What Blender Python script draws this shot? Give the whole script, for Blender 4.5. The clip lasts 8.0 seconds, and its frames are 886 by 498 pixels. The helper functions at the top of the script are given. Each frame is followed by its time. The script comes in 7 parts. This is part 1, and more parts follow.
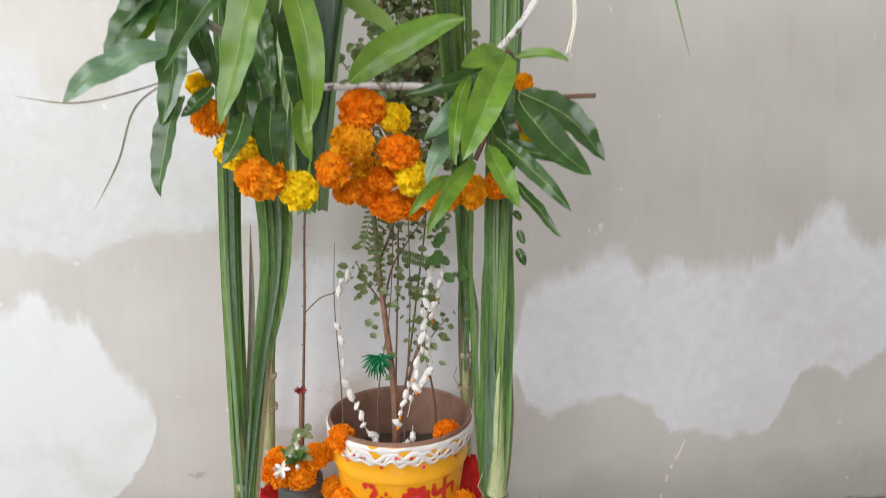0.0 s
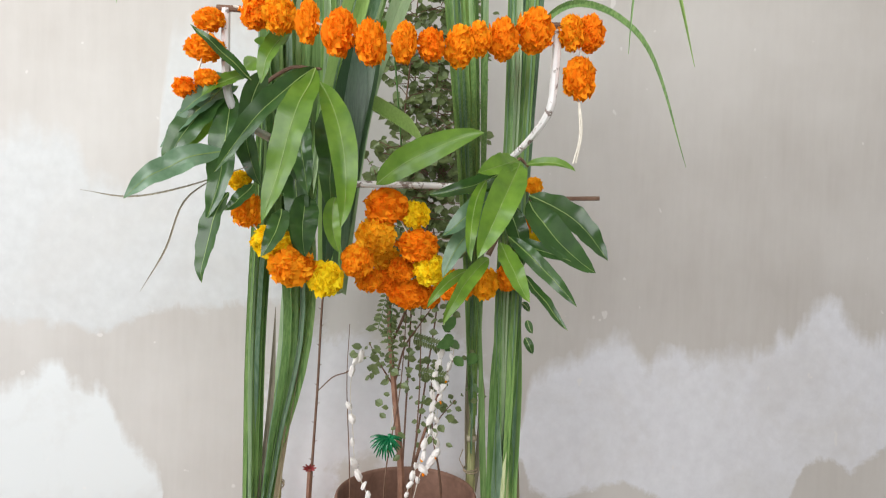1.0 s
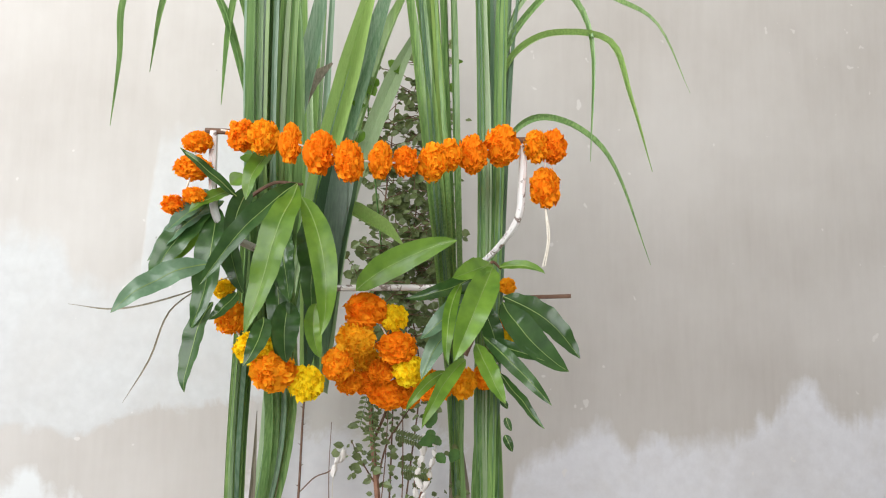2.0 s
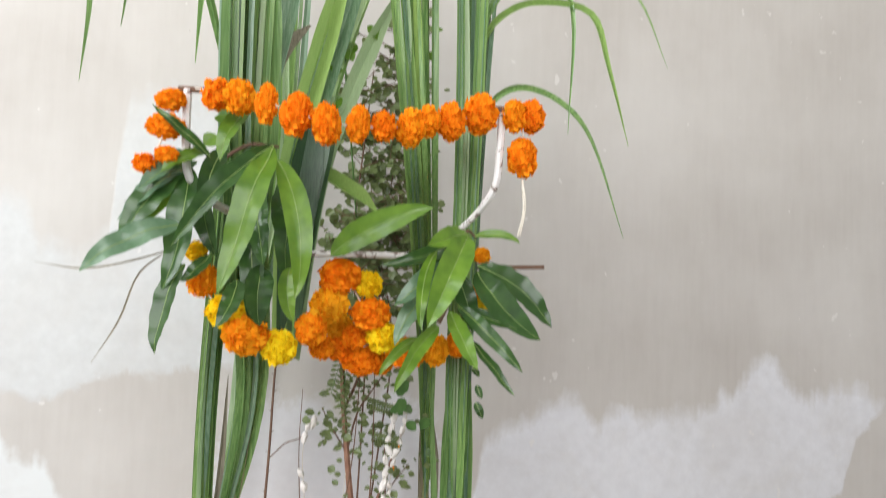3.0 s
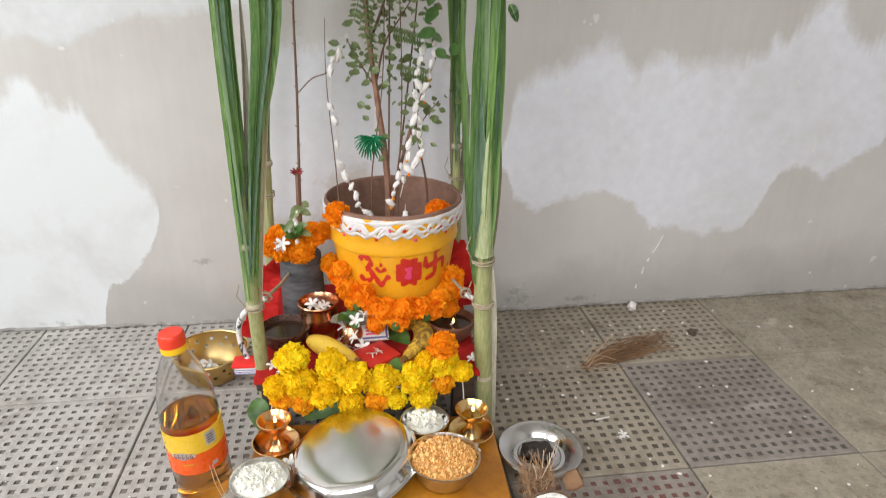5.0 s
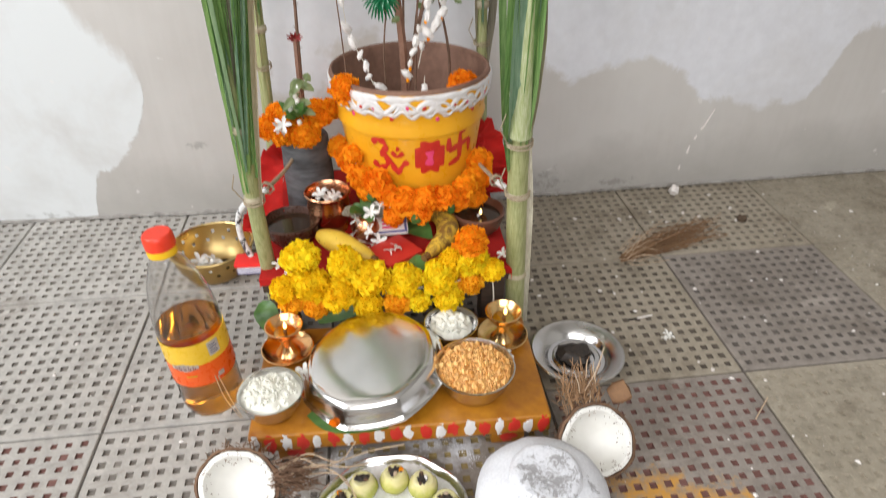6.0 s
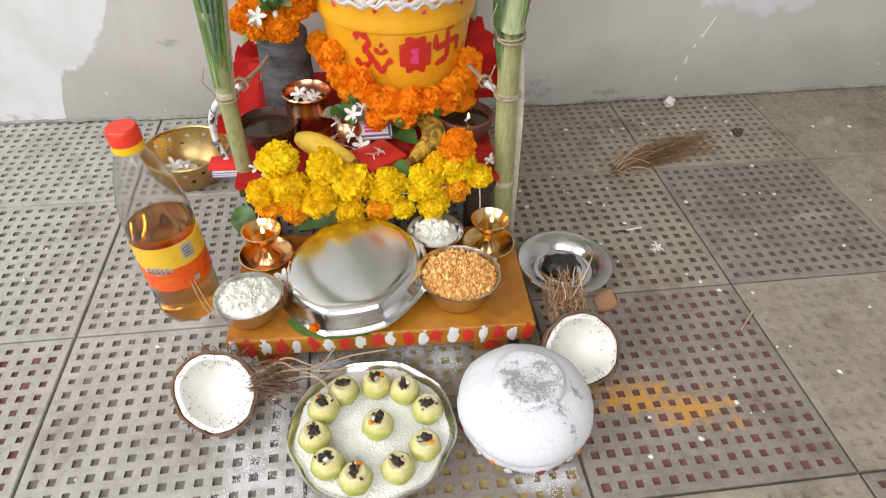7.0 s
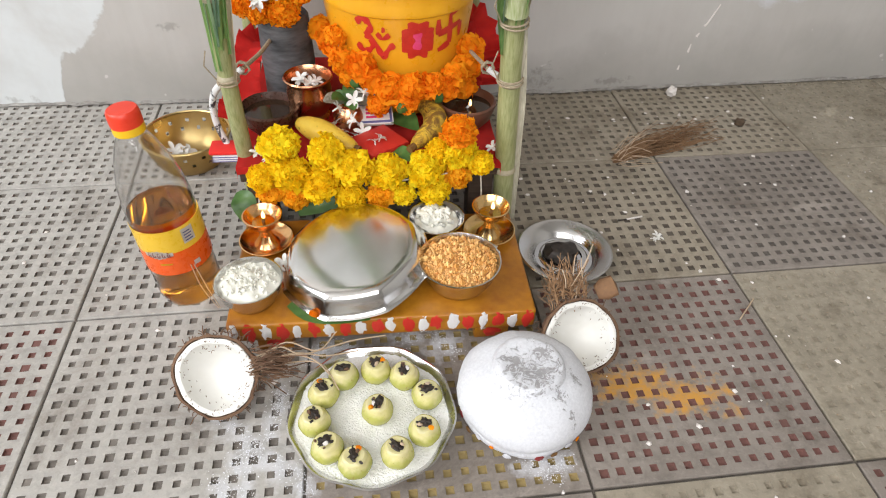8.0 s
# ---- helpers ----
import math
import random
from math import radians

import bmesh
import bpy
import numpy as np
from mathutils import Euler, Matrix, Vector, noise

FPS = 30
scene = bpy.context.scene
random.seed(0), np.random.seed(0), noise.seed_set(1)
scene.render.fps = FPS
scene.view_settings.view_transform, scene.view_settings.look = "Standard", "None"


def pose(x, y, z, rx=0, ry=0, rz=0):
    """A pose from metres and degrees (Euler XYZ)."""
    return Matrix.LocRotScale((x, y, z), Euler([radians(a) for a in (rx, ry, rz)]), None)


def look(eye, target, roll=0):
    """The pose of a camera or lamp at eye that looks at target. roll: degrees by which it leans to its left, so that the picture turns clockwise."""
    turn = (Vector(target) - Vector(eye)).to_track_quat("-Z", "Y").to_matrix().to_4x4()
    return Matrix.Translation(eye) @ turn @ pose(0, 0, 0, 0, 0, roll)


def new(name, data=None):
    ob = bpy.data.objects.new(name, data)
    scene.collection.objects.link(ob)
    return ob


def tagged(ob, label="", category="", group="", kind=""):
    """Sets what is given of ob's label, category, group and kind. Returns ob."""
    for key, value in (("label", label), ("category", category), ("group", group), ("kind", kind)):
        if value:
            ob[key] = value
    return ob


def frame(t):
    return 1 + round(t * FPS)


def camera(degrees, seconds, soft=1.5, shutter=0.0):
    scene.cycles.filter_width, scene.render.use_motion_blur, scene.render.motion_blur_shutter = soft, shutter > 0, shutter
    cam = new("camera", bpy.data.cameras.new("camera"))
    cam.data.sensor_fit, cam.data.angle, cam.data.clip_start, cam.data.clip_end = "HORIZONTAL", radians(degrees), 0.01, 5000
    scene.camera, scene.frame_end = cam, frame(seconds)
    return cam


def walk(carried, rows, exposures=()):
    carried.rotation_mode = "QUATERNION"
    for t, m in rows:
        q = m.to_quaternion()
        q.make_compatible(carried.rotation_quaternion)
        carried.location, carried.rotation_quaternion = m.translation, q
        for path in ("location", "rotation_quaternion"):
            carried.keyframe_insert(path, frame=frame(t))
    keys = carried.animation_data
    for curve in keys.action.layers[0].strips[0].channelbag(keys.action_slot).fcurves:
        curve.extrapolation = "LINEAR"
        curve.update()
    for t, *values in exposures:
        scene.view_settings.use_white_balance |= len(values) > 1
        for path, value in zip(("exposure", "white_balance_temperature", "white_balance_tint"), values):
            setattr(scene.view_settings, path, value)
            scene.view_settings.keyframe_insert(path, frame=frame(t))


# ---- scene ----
cam = camera(69.37, 8.0, soft=1.1, shutter=0.4)
# seconds, eye in metres, then the turn in degrees
PATH = [
    (0.0, 0.3350, -1.2416, 0.8179, 80.59, -0.15, -5.08),
    (0.5, 0.3272, -1.2873, 0.8332, 84.96, -1.16, -5.21),
    (1.0, 0.3192, -1.2924, 0.8402, 87.32, -1.85, -4.45),
    (1.5, 0.3211, -1.3069, 0.8529, 92.02, -1.21, -5.23),
    (1.7, 0.3241, -1.3172, 0.8639, 94.52, -0.68, -5.68),
    (2.8, 0.3247, -1.3283, 0.8680, 94.09, -1.56, -7.23),
    (3.0, 0.3216, -1.3240, 0.8557, 92.48, -1.80, -8.34),
    (3.5, 0.3254, -1.3341, 0.8145, 84.40, -0.96, -4.63),
    (4.0, 0.3269, -1.3555, 0.7897, 80.02, -0.62, -5.15),
    (4.5, 0.3355, -1.3491, 0.7487, 72.40, -0.48, -5.30),
    (4.7, 0.3345, -1.3356, 0.7370, 69.81, -0.71, -5.60),
    (5.8, 0.3199, -1.1783, 0.6886, 58.89, -0.13, -5.25),
    (6.0, 0.3212, -1.1651, 0.6757, 55.87, 0.20, -5.09),
    (6.5, 0.3260, -1.1496, 0.6494, 51.37, -0.74, -5.53),
    (7.0, 0.3258, -1.1539, 0.6355, 49.13, -1.09, -5.54),
    (7.5, 0.3230, -1.1560, 0.6299, 47.90, -1.47, -5.48),
    (8.0, 0.3227, -1.1560, 0.6323, 48.20, -1.60, -5.28),
]
walk(cam, [(t, pose(x, y, z, rx, ry, rz)) for t, x, y, z, rx, ry, rz in PATH], exposures=[(0.0, 0.0), (1.5, 0.04), (3.0, 0.10), (4.0, 0.05), (4.7, 0.05), (6.0, 0.04), (8.0, 0.0)])

# ---- light ----
world = bpy.data.worlds.new("world")
scene.world = world
world.use_nodes = True
sky = world.node_tree.nodes.new("ShaderNodeTexSky")
sky.sky_type, sky.sun_disc = "NISHITA", False
sky.sun_elevation, sky.sun_rotation = radians(40), radians(200)
world.node_tree.links.new(sky.outputs[0], world.node_tree.nodes["Background"].inputs[0])
world.node_tree.nodes["Background"].inputs[1].default_value = 0.1


def window_light(name, place, target, wide, high, watts, colour):
    lamp = bpy.data.lights.new(name, "AREA")
    lamp.shape, lamp.size, lamp.size_y, lamp.energy, lamp.color = "RECTANGLE", wide, high, watts, colour
    new(name, lamp).matrix_world = look(place, target)


window_light("window_light_side", (-2.18, -1.75, 1.90), (0, -1.75, 1.55), 2.0, 1.70, 89, (0.97, 0.985, 1.0))
window_light("window_light_back", (0.1, -3.18, 2.02), (0.1, 0, 1.55), 2.6, 1.5, 70, (0.995, 0.99, 0.98))


# ---- materials ----
class Nodes:
    """A short hand for node materials."""

    def __init__(self, name):
        self.mat = bpy.data.materials.new(name)
        self.mat.use_nodes = True
        self.tree = self.mat.node_tree
        self.bsdf = self.tree.nodes["Principled BSDF"]
        self.place = self.tree.nodes.new("ShaderNodeTexCoord").outputs["Object"]

    def put(self, socket, value):
        if isinstance(value, bpy.types.NodeSocket):
            self.tree.links.new(value, socket)
        else:
            socket.default_value = value

    def world_place(self):
        self.place = self.tree.nodes.new("ShaderNodeNewGeometry").outputs["Position"]
        return self

    def noise(self, scale, detail=4, rough=0.55, distort=0.0, where=None):
        n = self.tree.nodes.new("ShaderNodeTexNoise")
        n.inputs["Scale"].default_value, n.inputs["Detail"].default_value = scale, detail
        n.inputs["Roughness"].default_value, n.inputs["Distortion"].default_value = rough, distort
        self.put(n.inputs["Vector"], where if where else self.place)
        return n.outputs["Fac"]

    def stretch(self, scale, turn=(0, 0, 0), where=None):
        n = self.tree.nodes.new("ShaderNodeMapping")
        n.inputs["Scale"].default_value, n.inputs["Rotation"].default_value = scale, turn
        self.put(n.inputs["Vector"], where if where else self.place)
        return n.outputs[0]

    def blob(self, centre, size, where):
        """1 in the middle of an ellipsoid, 0 on its rim, below 0 outside."""
        n = self.tree.nodes.new("ShaderNodeMapping")
        n.vector_type = "TEXTURE"
        n.inputs["Location"].default_value, n.inputs["Scale"].default_value = centre, size
        self.put(n.inputs["Vector"], where)
        v = self.tree.nodes.new("ShaderNodeVectorMath")
        v.operation = "LENGTH"
        self.put(v.inputs[0], n.outputs[0])
        return self.math("SUBTRACT", 1.0, v.outputs["Value"])

    def math(self, op, a, b=0.0, clamp=False):
        n = self.tree.nodes.new("ShaderNodeMath")
        n.operation, n.use_clamp = op, clamp
        self.put(n.inputs[0], a), self.put(n.inputs[1], b)
        return n.outputs[0]

    def span(self, value, low, high, a=0.0, b=1.0):
        n = self.tree.nodes.new("ShaderNodeMapRange")
        for i, v in enumerate((value, low, high, a, b)):
            self.put(n.inputs[i], v)
        return n.outputs[0]

    def mix(self, fac, a, b, how="MIX"):
        n = self.tree.nodes.new("ShaderNodeMix")
        n.data_type, n.blend_type = "RGBA", how
        self.put(n.inputs[0], fac)
        for s, v in ((n.inputs[6], a), (n.inputs[7], b)):
            self.put(s, (*v, 1) if isinstance(v, tuple) and len(v) == 3 else v)
        return n.outputs[2]

    def random(self):
        return self.tree.nodes.new("ShaderNodeObjectInfo").outputs["Random"]

    def island(self):
        return self.tree.nodes.new("ShaderNodeNewGeometry").outputs["Random Per Island"]

    def bump(self, height, strength=0.3, depth=0.002):
        n = self.tree.nodes.new("ShaderNodeBump")
        n.inputs["Strength"].default_value, n.inputs["Distance"].default_value = strength, depth
        self.put(n.inputs["Height"], height)
        self.put(self.bsdf.inputs["Normal"], n.outputs[0])

    def done(self, colour, rough=0.6, metal=0.0, spec=0.5):
        self.put(self.bsdf.inputs["Base Color"], (*colour, 1) if isinstance(colour, tuple) else colour)
        self.put(self.bsdf.inputs["Roughness"], rough)
        self.put(self.bsdf.inputs["Metallic"], metal)
        self.bsdf.inputs["Specular IOR Level"].default_value = spec
        return self.mat


def plain(name, a, b, scale=40, rough=0.6, metal=0.0, bump=0.2, depth=0.001, vary=0.0, spec=0.5):
    """Two tones mixed by noise at two scales, with fine relief; vary: the change from piece to piece."""
    n = Nodes(name)
    coarse, fine = n.noise(scale, 3), n.noise(scale * 6, 4)
    fac = n.span(n.math("ADD", n.math("MULTIPLY", coarse, 0.65), n.math("MULTIPLY", fine, 0.35)), 0.32, 0.68)
    col = n.mix(fac, a, b)
    if vary:
        col = n.mix(n.span(n.random(), 0, 1, 0, vary), col, tuple(v * 0.45 for v in a))
    n.bump(fine, bump, min(depth, 0.02 / scale))
    return n.done(col, n.span(fine, 0.3, 0.7, max(rough - 0.08, 0.03), rough + 0.08), metal, spec)


def leafy(name, dark, light, gloss=0.38, vary=0.6, through_light=0.25):
    n = Nodes(name)
    streak = n.noise(60, 3)
    col = n.mix(n.span(streak, 0.3, 0.7), dark, light)
    col = n.mix(n.math("MULTIPLY", n.random(), vary), col, tuple(v * 0.5 for v in dark))
    n.bump(n.noise(260, 2), 0.15, 0.0006)
    mat = n.done(col, gloss)
    t = n.tree.nodes.new("ShaderNodeBsdfTranslucent")
    n.put(t.inputs[0], n.mix(0.5, col, tuple(min(1, v * 1.8) for v in light)))
    m = n.tree.nodes.new("ShaderNodeMixShader")
    m.inputs[0].default_value = through_light
    n.put(m.inputs[1], n.bsdf.outputs[0]), n.put(m.inputs[2], t.outputs[0])
    n.put(n.tree.nodes["Material Output"].inputs[0], m.outputs[0])
    return mat


def blade(name, dark, light, gloss, vary):
    """A cane leaf: fine pale ribs along its length and a darker run towards the tip."""
    n = Nodes(name)
    rib = n.noise(1, 3, 0.6, 0.0, n.stretch((420, 420, 3)))
    cloud = n.noise(9, 3)
    col = n.mix(n.span(rib, 0.36, 0.66), dark, light)
    col = n.mix(n.span(cloud, 0.4, 0.7, 0, 0.35), col, tuple(v * 0.55 for v in dark))
    col = n.mix(n.span(n.random(), 0.5, 1, 0, vary), col, tuple(v * 0.5 for v in dark))
    col = n.mix(n.span(n.random(), 0.0, 0.45, 0.65, 0), col, (light[0] * 1.5, light[1] * 1.35, light[2] * 1.05))
    n.bump(rib, 0.35, 0.0008)
    mat = n.done(col, gloss)
    t = n.tree.nodes.new("ShaderNodeBsdfTranslucent")
    n.put(t.inputs[0], n.mix(0.5, col, tuple(min(1, v * 1.6) for v in light)))
    m = n.tree.nodes.new("ShaderNodeMixShader")
    m.inputs[0].default_value = 0.22
    n.put(m.inputs[1], n.bsdf.outputs[0]), n.put(m.inputs[2], t.outputs[0])
    n.put(n.tree.nodes["Material Output"].inputs[0], m.outputs[0])
    return mat


def petals(name, deep, bright, redder=0.85):
    n = Nodes(name)
    col = n.mix(n.island(), deep, bright)
    col = n.mix(n.span(n.random(), 0, 1, 0, 0.75), col, (deep[0], deep[1] * redder, deep[2]))
    n.bump(n.noise(600, 2), 0.2, 0.0004)
    mat = n.done(col, 0.75, 0.0, 0.2)
    t = n.tree.nodes.new("ShaderNodeBsdfTranslucent")
    n.put(t.inputs[0], col)
    m = n.tree.nodes.new("ShaderNodeMixShader")
    m.inputs[0].default_value = 0.36
    n.put(m.inputs[1], n.bsdf.outputs[0]), n.put(m.inputs[2], t.outputs[0])
    n.put(n.tree.nodes["Material Output"].inputs[0], m.outputs[0])
    return mat


def wall_paint():
    """Grey-beige plaster with skimmed patches of white putty, drips and scuffs."""
    n = Nodes("patched_plaster").world_place()
    p = n.place
    wob = n.noise(5, 6, 0.62)
    fine = n.noise(38, 5, 0.6)
    brush = n.noise(1, 4, 0.6, 0.0, n.stretch((55, 1, 6)))
    rag = n.noise(14, 5, 0.7, 0.6)
    edge = n.math("ADD", n.span(wob, 0.25, 0.75, -0.022, 0.022), n.math("ADD", n.span(rag, 0.3, 0.7, -0.014, 0.014), n.span(fine, 0.3, 0.7, -0.004, 0.004)))
    strokes = n.span(n.noise(1, 3, 0.6, 0.0, n.stretch((22, 1, 2.5))), 0.3, 0.7, -0.02, 0.02)
    side = n.tree.nodes.new("ShaderNodeSeparateXYZ")
    n.put(side.inputs[0], p)
    along, height_z = side.outputs[0], side.outputs[2]

    def skyline(points):
        """Heights along the wall, straight from point to point."""
        lo, hi = points[0][0], points[-1][0]
        r = n.tree.nodes.new("ShaderNodeValToRGB")
        ramp = r.color_ramp
        for k, (x, z) in enumerate(points):
            at = (x - lo) / (hi - lo)
            e = ramp.elements[0] if k == 0 else ramp.elements[-1] if k == len(points) - 1 else ramp.elements.new(at)
            e.position, e.color = at, [(z + 0.2) / 2] * 3 + [1]
        n.put(r.inputs[0], n.span(along, lo, hi))
        return n.math("SUBTRACT", n.math("MULTIPLY", r.outputs[0], 2.0), 0.2)

    def skim(top, bottom, soft_top, soft_bottom):
        """A skimmed field of putty between two ragged lines, brushed out at the top."""
        over = n.math("SUBTRACT", n.math("ADD", n.math("ADD", skyline(top), edge), strokes), height_z)
        under = n.math("SUBTRACT", height_z, n.math("ADD", skyline(bottom), n.math("MULTIPLY", edge, 0.9)))
        return n.math("MULTIPLY", n.span(over, 0.0, soft_top), n.span(under, 0.0, soft_bottom))

    right = skim([(0.50, 0.30), (0.585, 0.36), (0.615, 0.525), (0.66, 0.557), (0.728, 0.575), (0.765, 0.60), (0.79, 0.64), (0.822, 0.62), (0.85, 0.565), (0.908, 0.585), (0.963, 0.57), (1.053, 0.594), (1.199, 0.618), (1.242, 0.679), (1.30, 0.705), (1.335, 0.648), (1.40, 0.625), (1.50, 0.64), (1.62, 0.60), (2.9, 0.35)],
                 [(0.50, 0.34), (0.60, 0.33), (0.622, 0.275), (0.671, 0.236), (0.749, 0.272), (0.831, 0.276), (0.904, 0.24), (0.951, 0.192), (1.083, 0.176), (1.184, 0.188), (1.214, 0.234), (1.251, 0.315), (1.308, 0.331), (1.36, 0.293), (1.414, 0.325), (1.492, 0.382), (1.53, 0.50), (1.62, 0.58), (2.9, 0.50)], 0.045, 0.014)
    right = n.math("MULTIPLY", right, n.span(n.noise(5, 5, 0.65, 0.5), 0.32, 0.55, 0.6, 1.0))
    upper = skim([(-2.3, 0.9), (-0.6, 1.0), (-0.415, 1.01), (-0.353, 1.02), (-0.299, 1.0), (-0.268, 0.915), (-0.199, 0.905), (-0.145, 0.93), (-0.133, 1.10), (-0.116, 1.22), (-0.028, 1.235), (0.05, 1.22), (0.09, 0.9), (0.12, 0.60)],
                 [(-2.3, 0.70), (-0.6, 0.63), (-0.412, 0.613), (-0.296, 0.598), (-0.244, 0.592), (-0.189, 0.602), (-0.153, 0.627), (-0.097, 0.642), (0.0, 0.645), (0.12, 0.66)], 0.06, 0.016)
    lower = skim([(-2.3, 0.40), (-0.6, 0.47), (-0.432, 0.505), (-0.397, 0.520), (-0.329, 0.540), (-0.269, 0.505), (-0.219, 0.468), (-0.195, 0.40), (-0.140, 0.335), (-0.124, 0.28), (-0.11, 0.15)],
                 [(-2.3, -0.2), (-0.298, -0.2), (-0.282, -0.02), (-0.258, 0.085), (-0.228, 0.116), (-0.19, 0.140), (-0.150, 0.185), (-0.125, 0.25), (-0.11, 0.34)], 0.035, 0.008)
    lower = n.math("MULTIPLY", lower, n.span(n.math("ADD", n.noise(4, 5, 0.65, 0.4), strokes), 0.33, 0.52, 0.55, 1.0))
    upper = n.math("MULTIPLY", upper, n.span(n.math("ADD", n.noise(3.5, 5, 0.65, 0.4), strokes), 0.30, 0.52, 0.6, 1.0))

    def patch(blobs, sharp):
        best = None
        for x, z, rx, rz in blobs:
            b = n.blob((x, 0, z), (rx, 9, rz), p)
            best = b if best is None else n.math("MAXIMUM", best, b)
        return n.span(n.math("ADD", best, n.math("MULTIPLY", edge, 12.0)), 0.0, sharp)

    middle = patch(((0.24, 0.46, 0.14, 0.15), (0.16, 0.42, 0.10, 0.20), (0.40, 0.40, 0.13, 0.22)), 0.2)
    base = n.mix(n.span(n.noise(2.2, 5, 0.6), 0.35, 0.68), (0.462, 0.434, 0.406), (0.562, 0.540, 0.516))
    base = n.mix(n.span(brush, 0.35, 0.7, 0, 0.18), base, (0.62, 0.60, 0.575))
    # darker, greyer beige towards the foot of the wall, its edge broken by noise
    foot_tone = n.span(n.math("ADD", n.math("MULTIPLY", n.tree_z(p), 5.0), n.math("MULTIPLY", wob, 1.2)), 0.45, 1.25)
    base = n.mix(foot_tone, (0.35, 0.335, 0.31), base)
    tone = n.mix(n.span(fine, 0.3, 0.75), (0.65, 0.655, 0.695), (0.735, 0.745, 0.79))
    col = n.mix(n.math("MULTIPLY", right, 0.88), base, tone)
    bright = n.mix(n.span(fine, 0.3, 0.75), (0.535, 0.545, 0.548), (0.61, 0.625, 0.63))
    col = n.mix(n.math("MULTIPLY", upper, 0.85), col, bright)
    col = n.mix(n.math("MULTIPLY", middle, 0.7), col, tone)
    col = n.mix(n.math("MULTIPLY", lower, 0.95), col, (0.665, 0.685, 0.69))
    spots = n.span(n.noise(30, 2, 0.4), 0.74, 0.76)
    col = n.mix(n.math("MULTIPLY", spots, 0.5), col, (0.72, 0.70, 0.68))
    marks = n.span(n.noise(34, 3, 0.5, 0.4, n.stretch((1.3, 1, 0.8))), 0.80, 0.82)
    col = n.mix(n.math("MULTIPLY", marks, 0.7), col, (0.2, 0.18, 0.17))
    mould = None
    for x, z, rx, rz in ((0.65, 0.035, 0.05, 0.035), (0.79, 0.02, 0.06, 0.016), (0.18, 0.12, 0.04, 0.05), (-0.05, 0.15, 0.03, 0.015), (-0.36, 0.012, 0.06, 0.012)):
        b = n.blob((x, 0, z), (rx, 9, rz), p)
        mould = b if mould is None else n.math("MAXIMUM", mould, b)
    mould = n.span(n.math("ADD", mould, n.span(n.noise(55, 5, 0.7), 0.3, 0.7, -1.2, 0.4)), 0.0, 0.6, 0, 0.42)
    col = n.mix(mould, col, (0.17, 0.155, 0.14))
    height = n.math("ADD", n.math("MULTIPLY", n.math("MAXIMUM", right, n.math("MAXIMUM", upper, lower)), 0.6), n.math("ADD", n.math("MULTIPLY", fine, 0.22), n.math("MULTIPLY", brush, 0.10)))
    n.bump(height, 0.35, 0.0025)
    return n.done(col, 0.72, 0.0, 0.3)


def tree_z(self, p):
    s = self.tree.nodes.new("ShaderNodeSeparateXYZ")
    self.put(s.inputs[0], p)
    return s.outputs[2]


Nodes.tree_z = tree_z


# lines of the powder drawing on the floor
RANGOLI = ([(0.120, -0.712), (0.136, -0.730), (0.153, -0.748), (0.166, -0.770), (0.166, -0.802), (0.171, -0.83)], [(0.190, -0.724), (0.181, -0.756), (0.159, -0.773), (0.148, -0.797)], [(0.193, -0.688), (0.191, -0.722)],
           [(0.164, -0.769), (0.196, -0.785), (0.221, -0.806), (0.236, -0.83)], [(0.219, -0.652), (0.243, -0.628), (0.279, -0.634)], [(0.329, -0.625), (0.373, -0.617), (0.407, -0.654)], [(0.462, -0.806), (0.487, -0.820), (0.509, -0.802)], [(0.135, -0.80), (0.15, -0.825), (0.16, -0.86)])


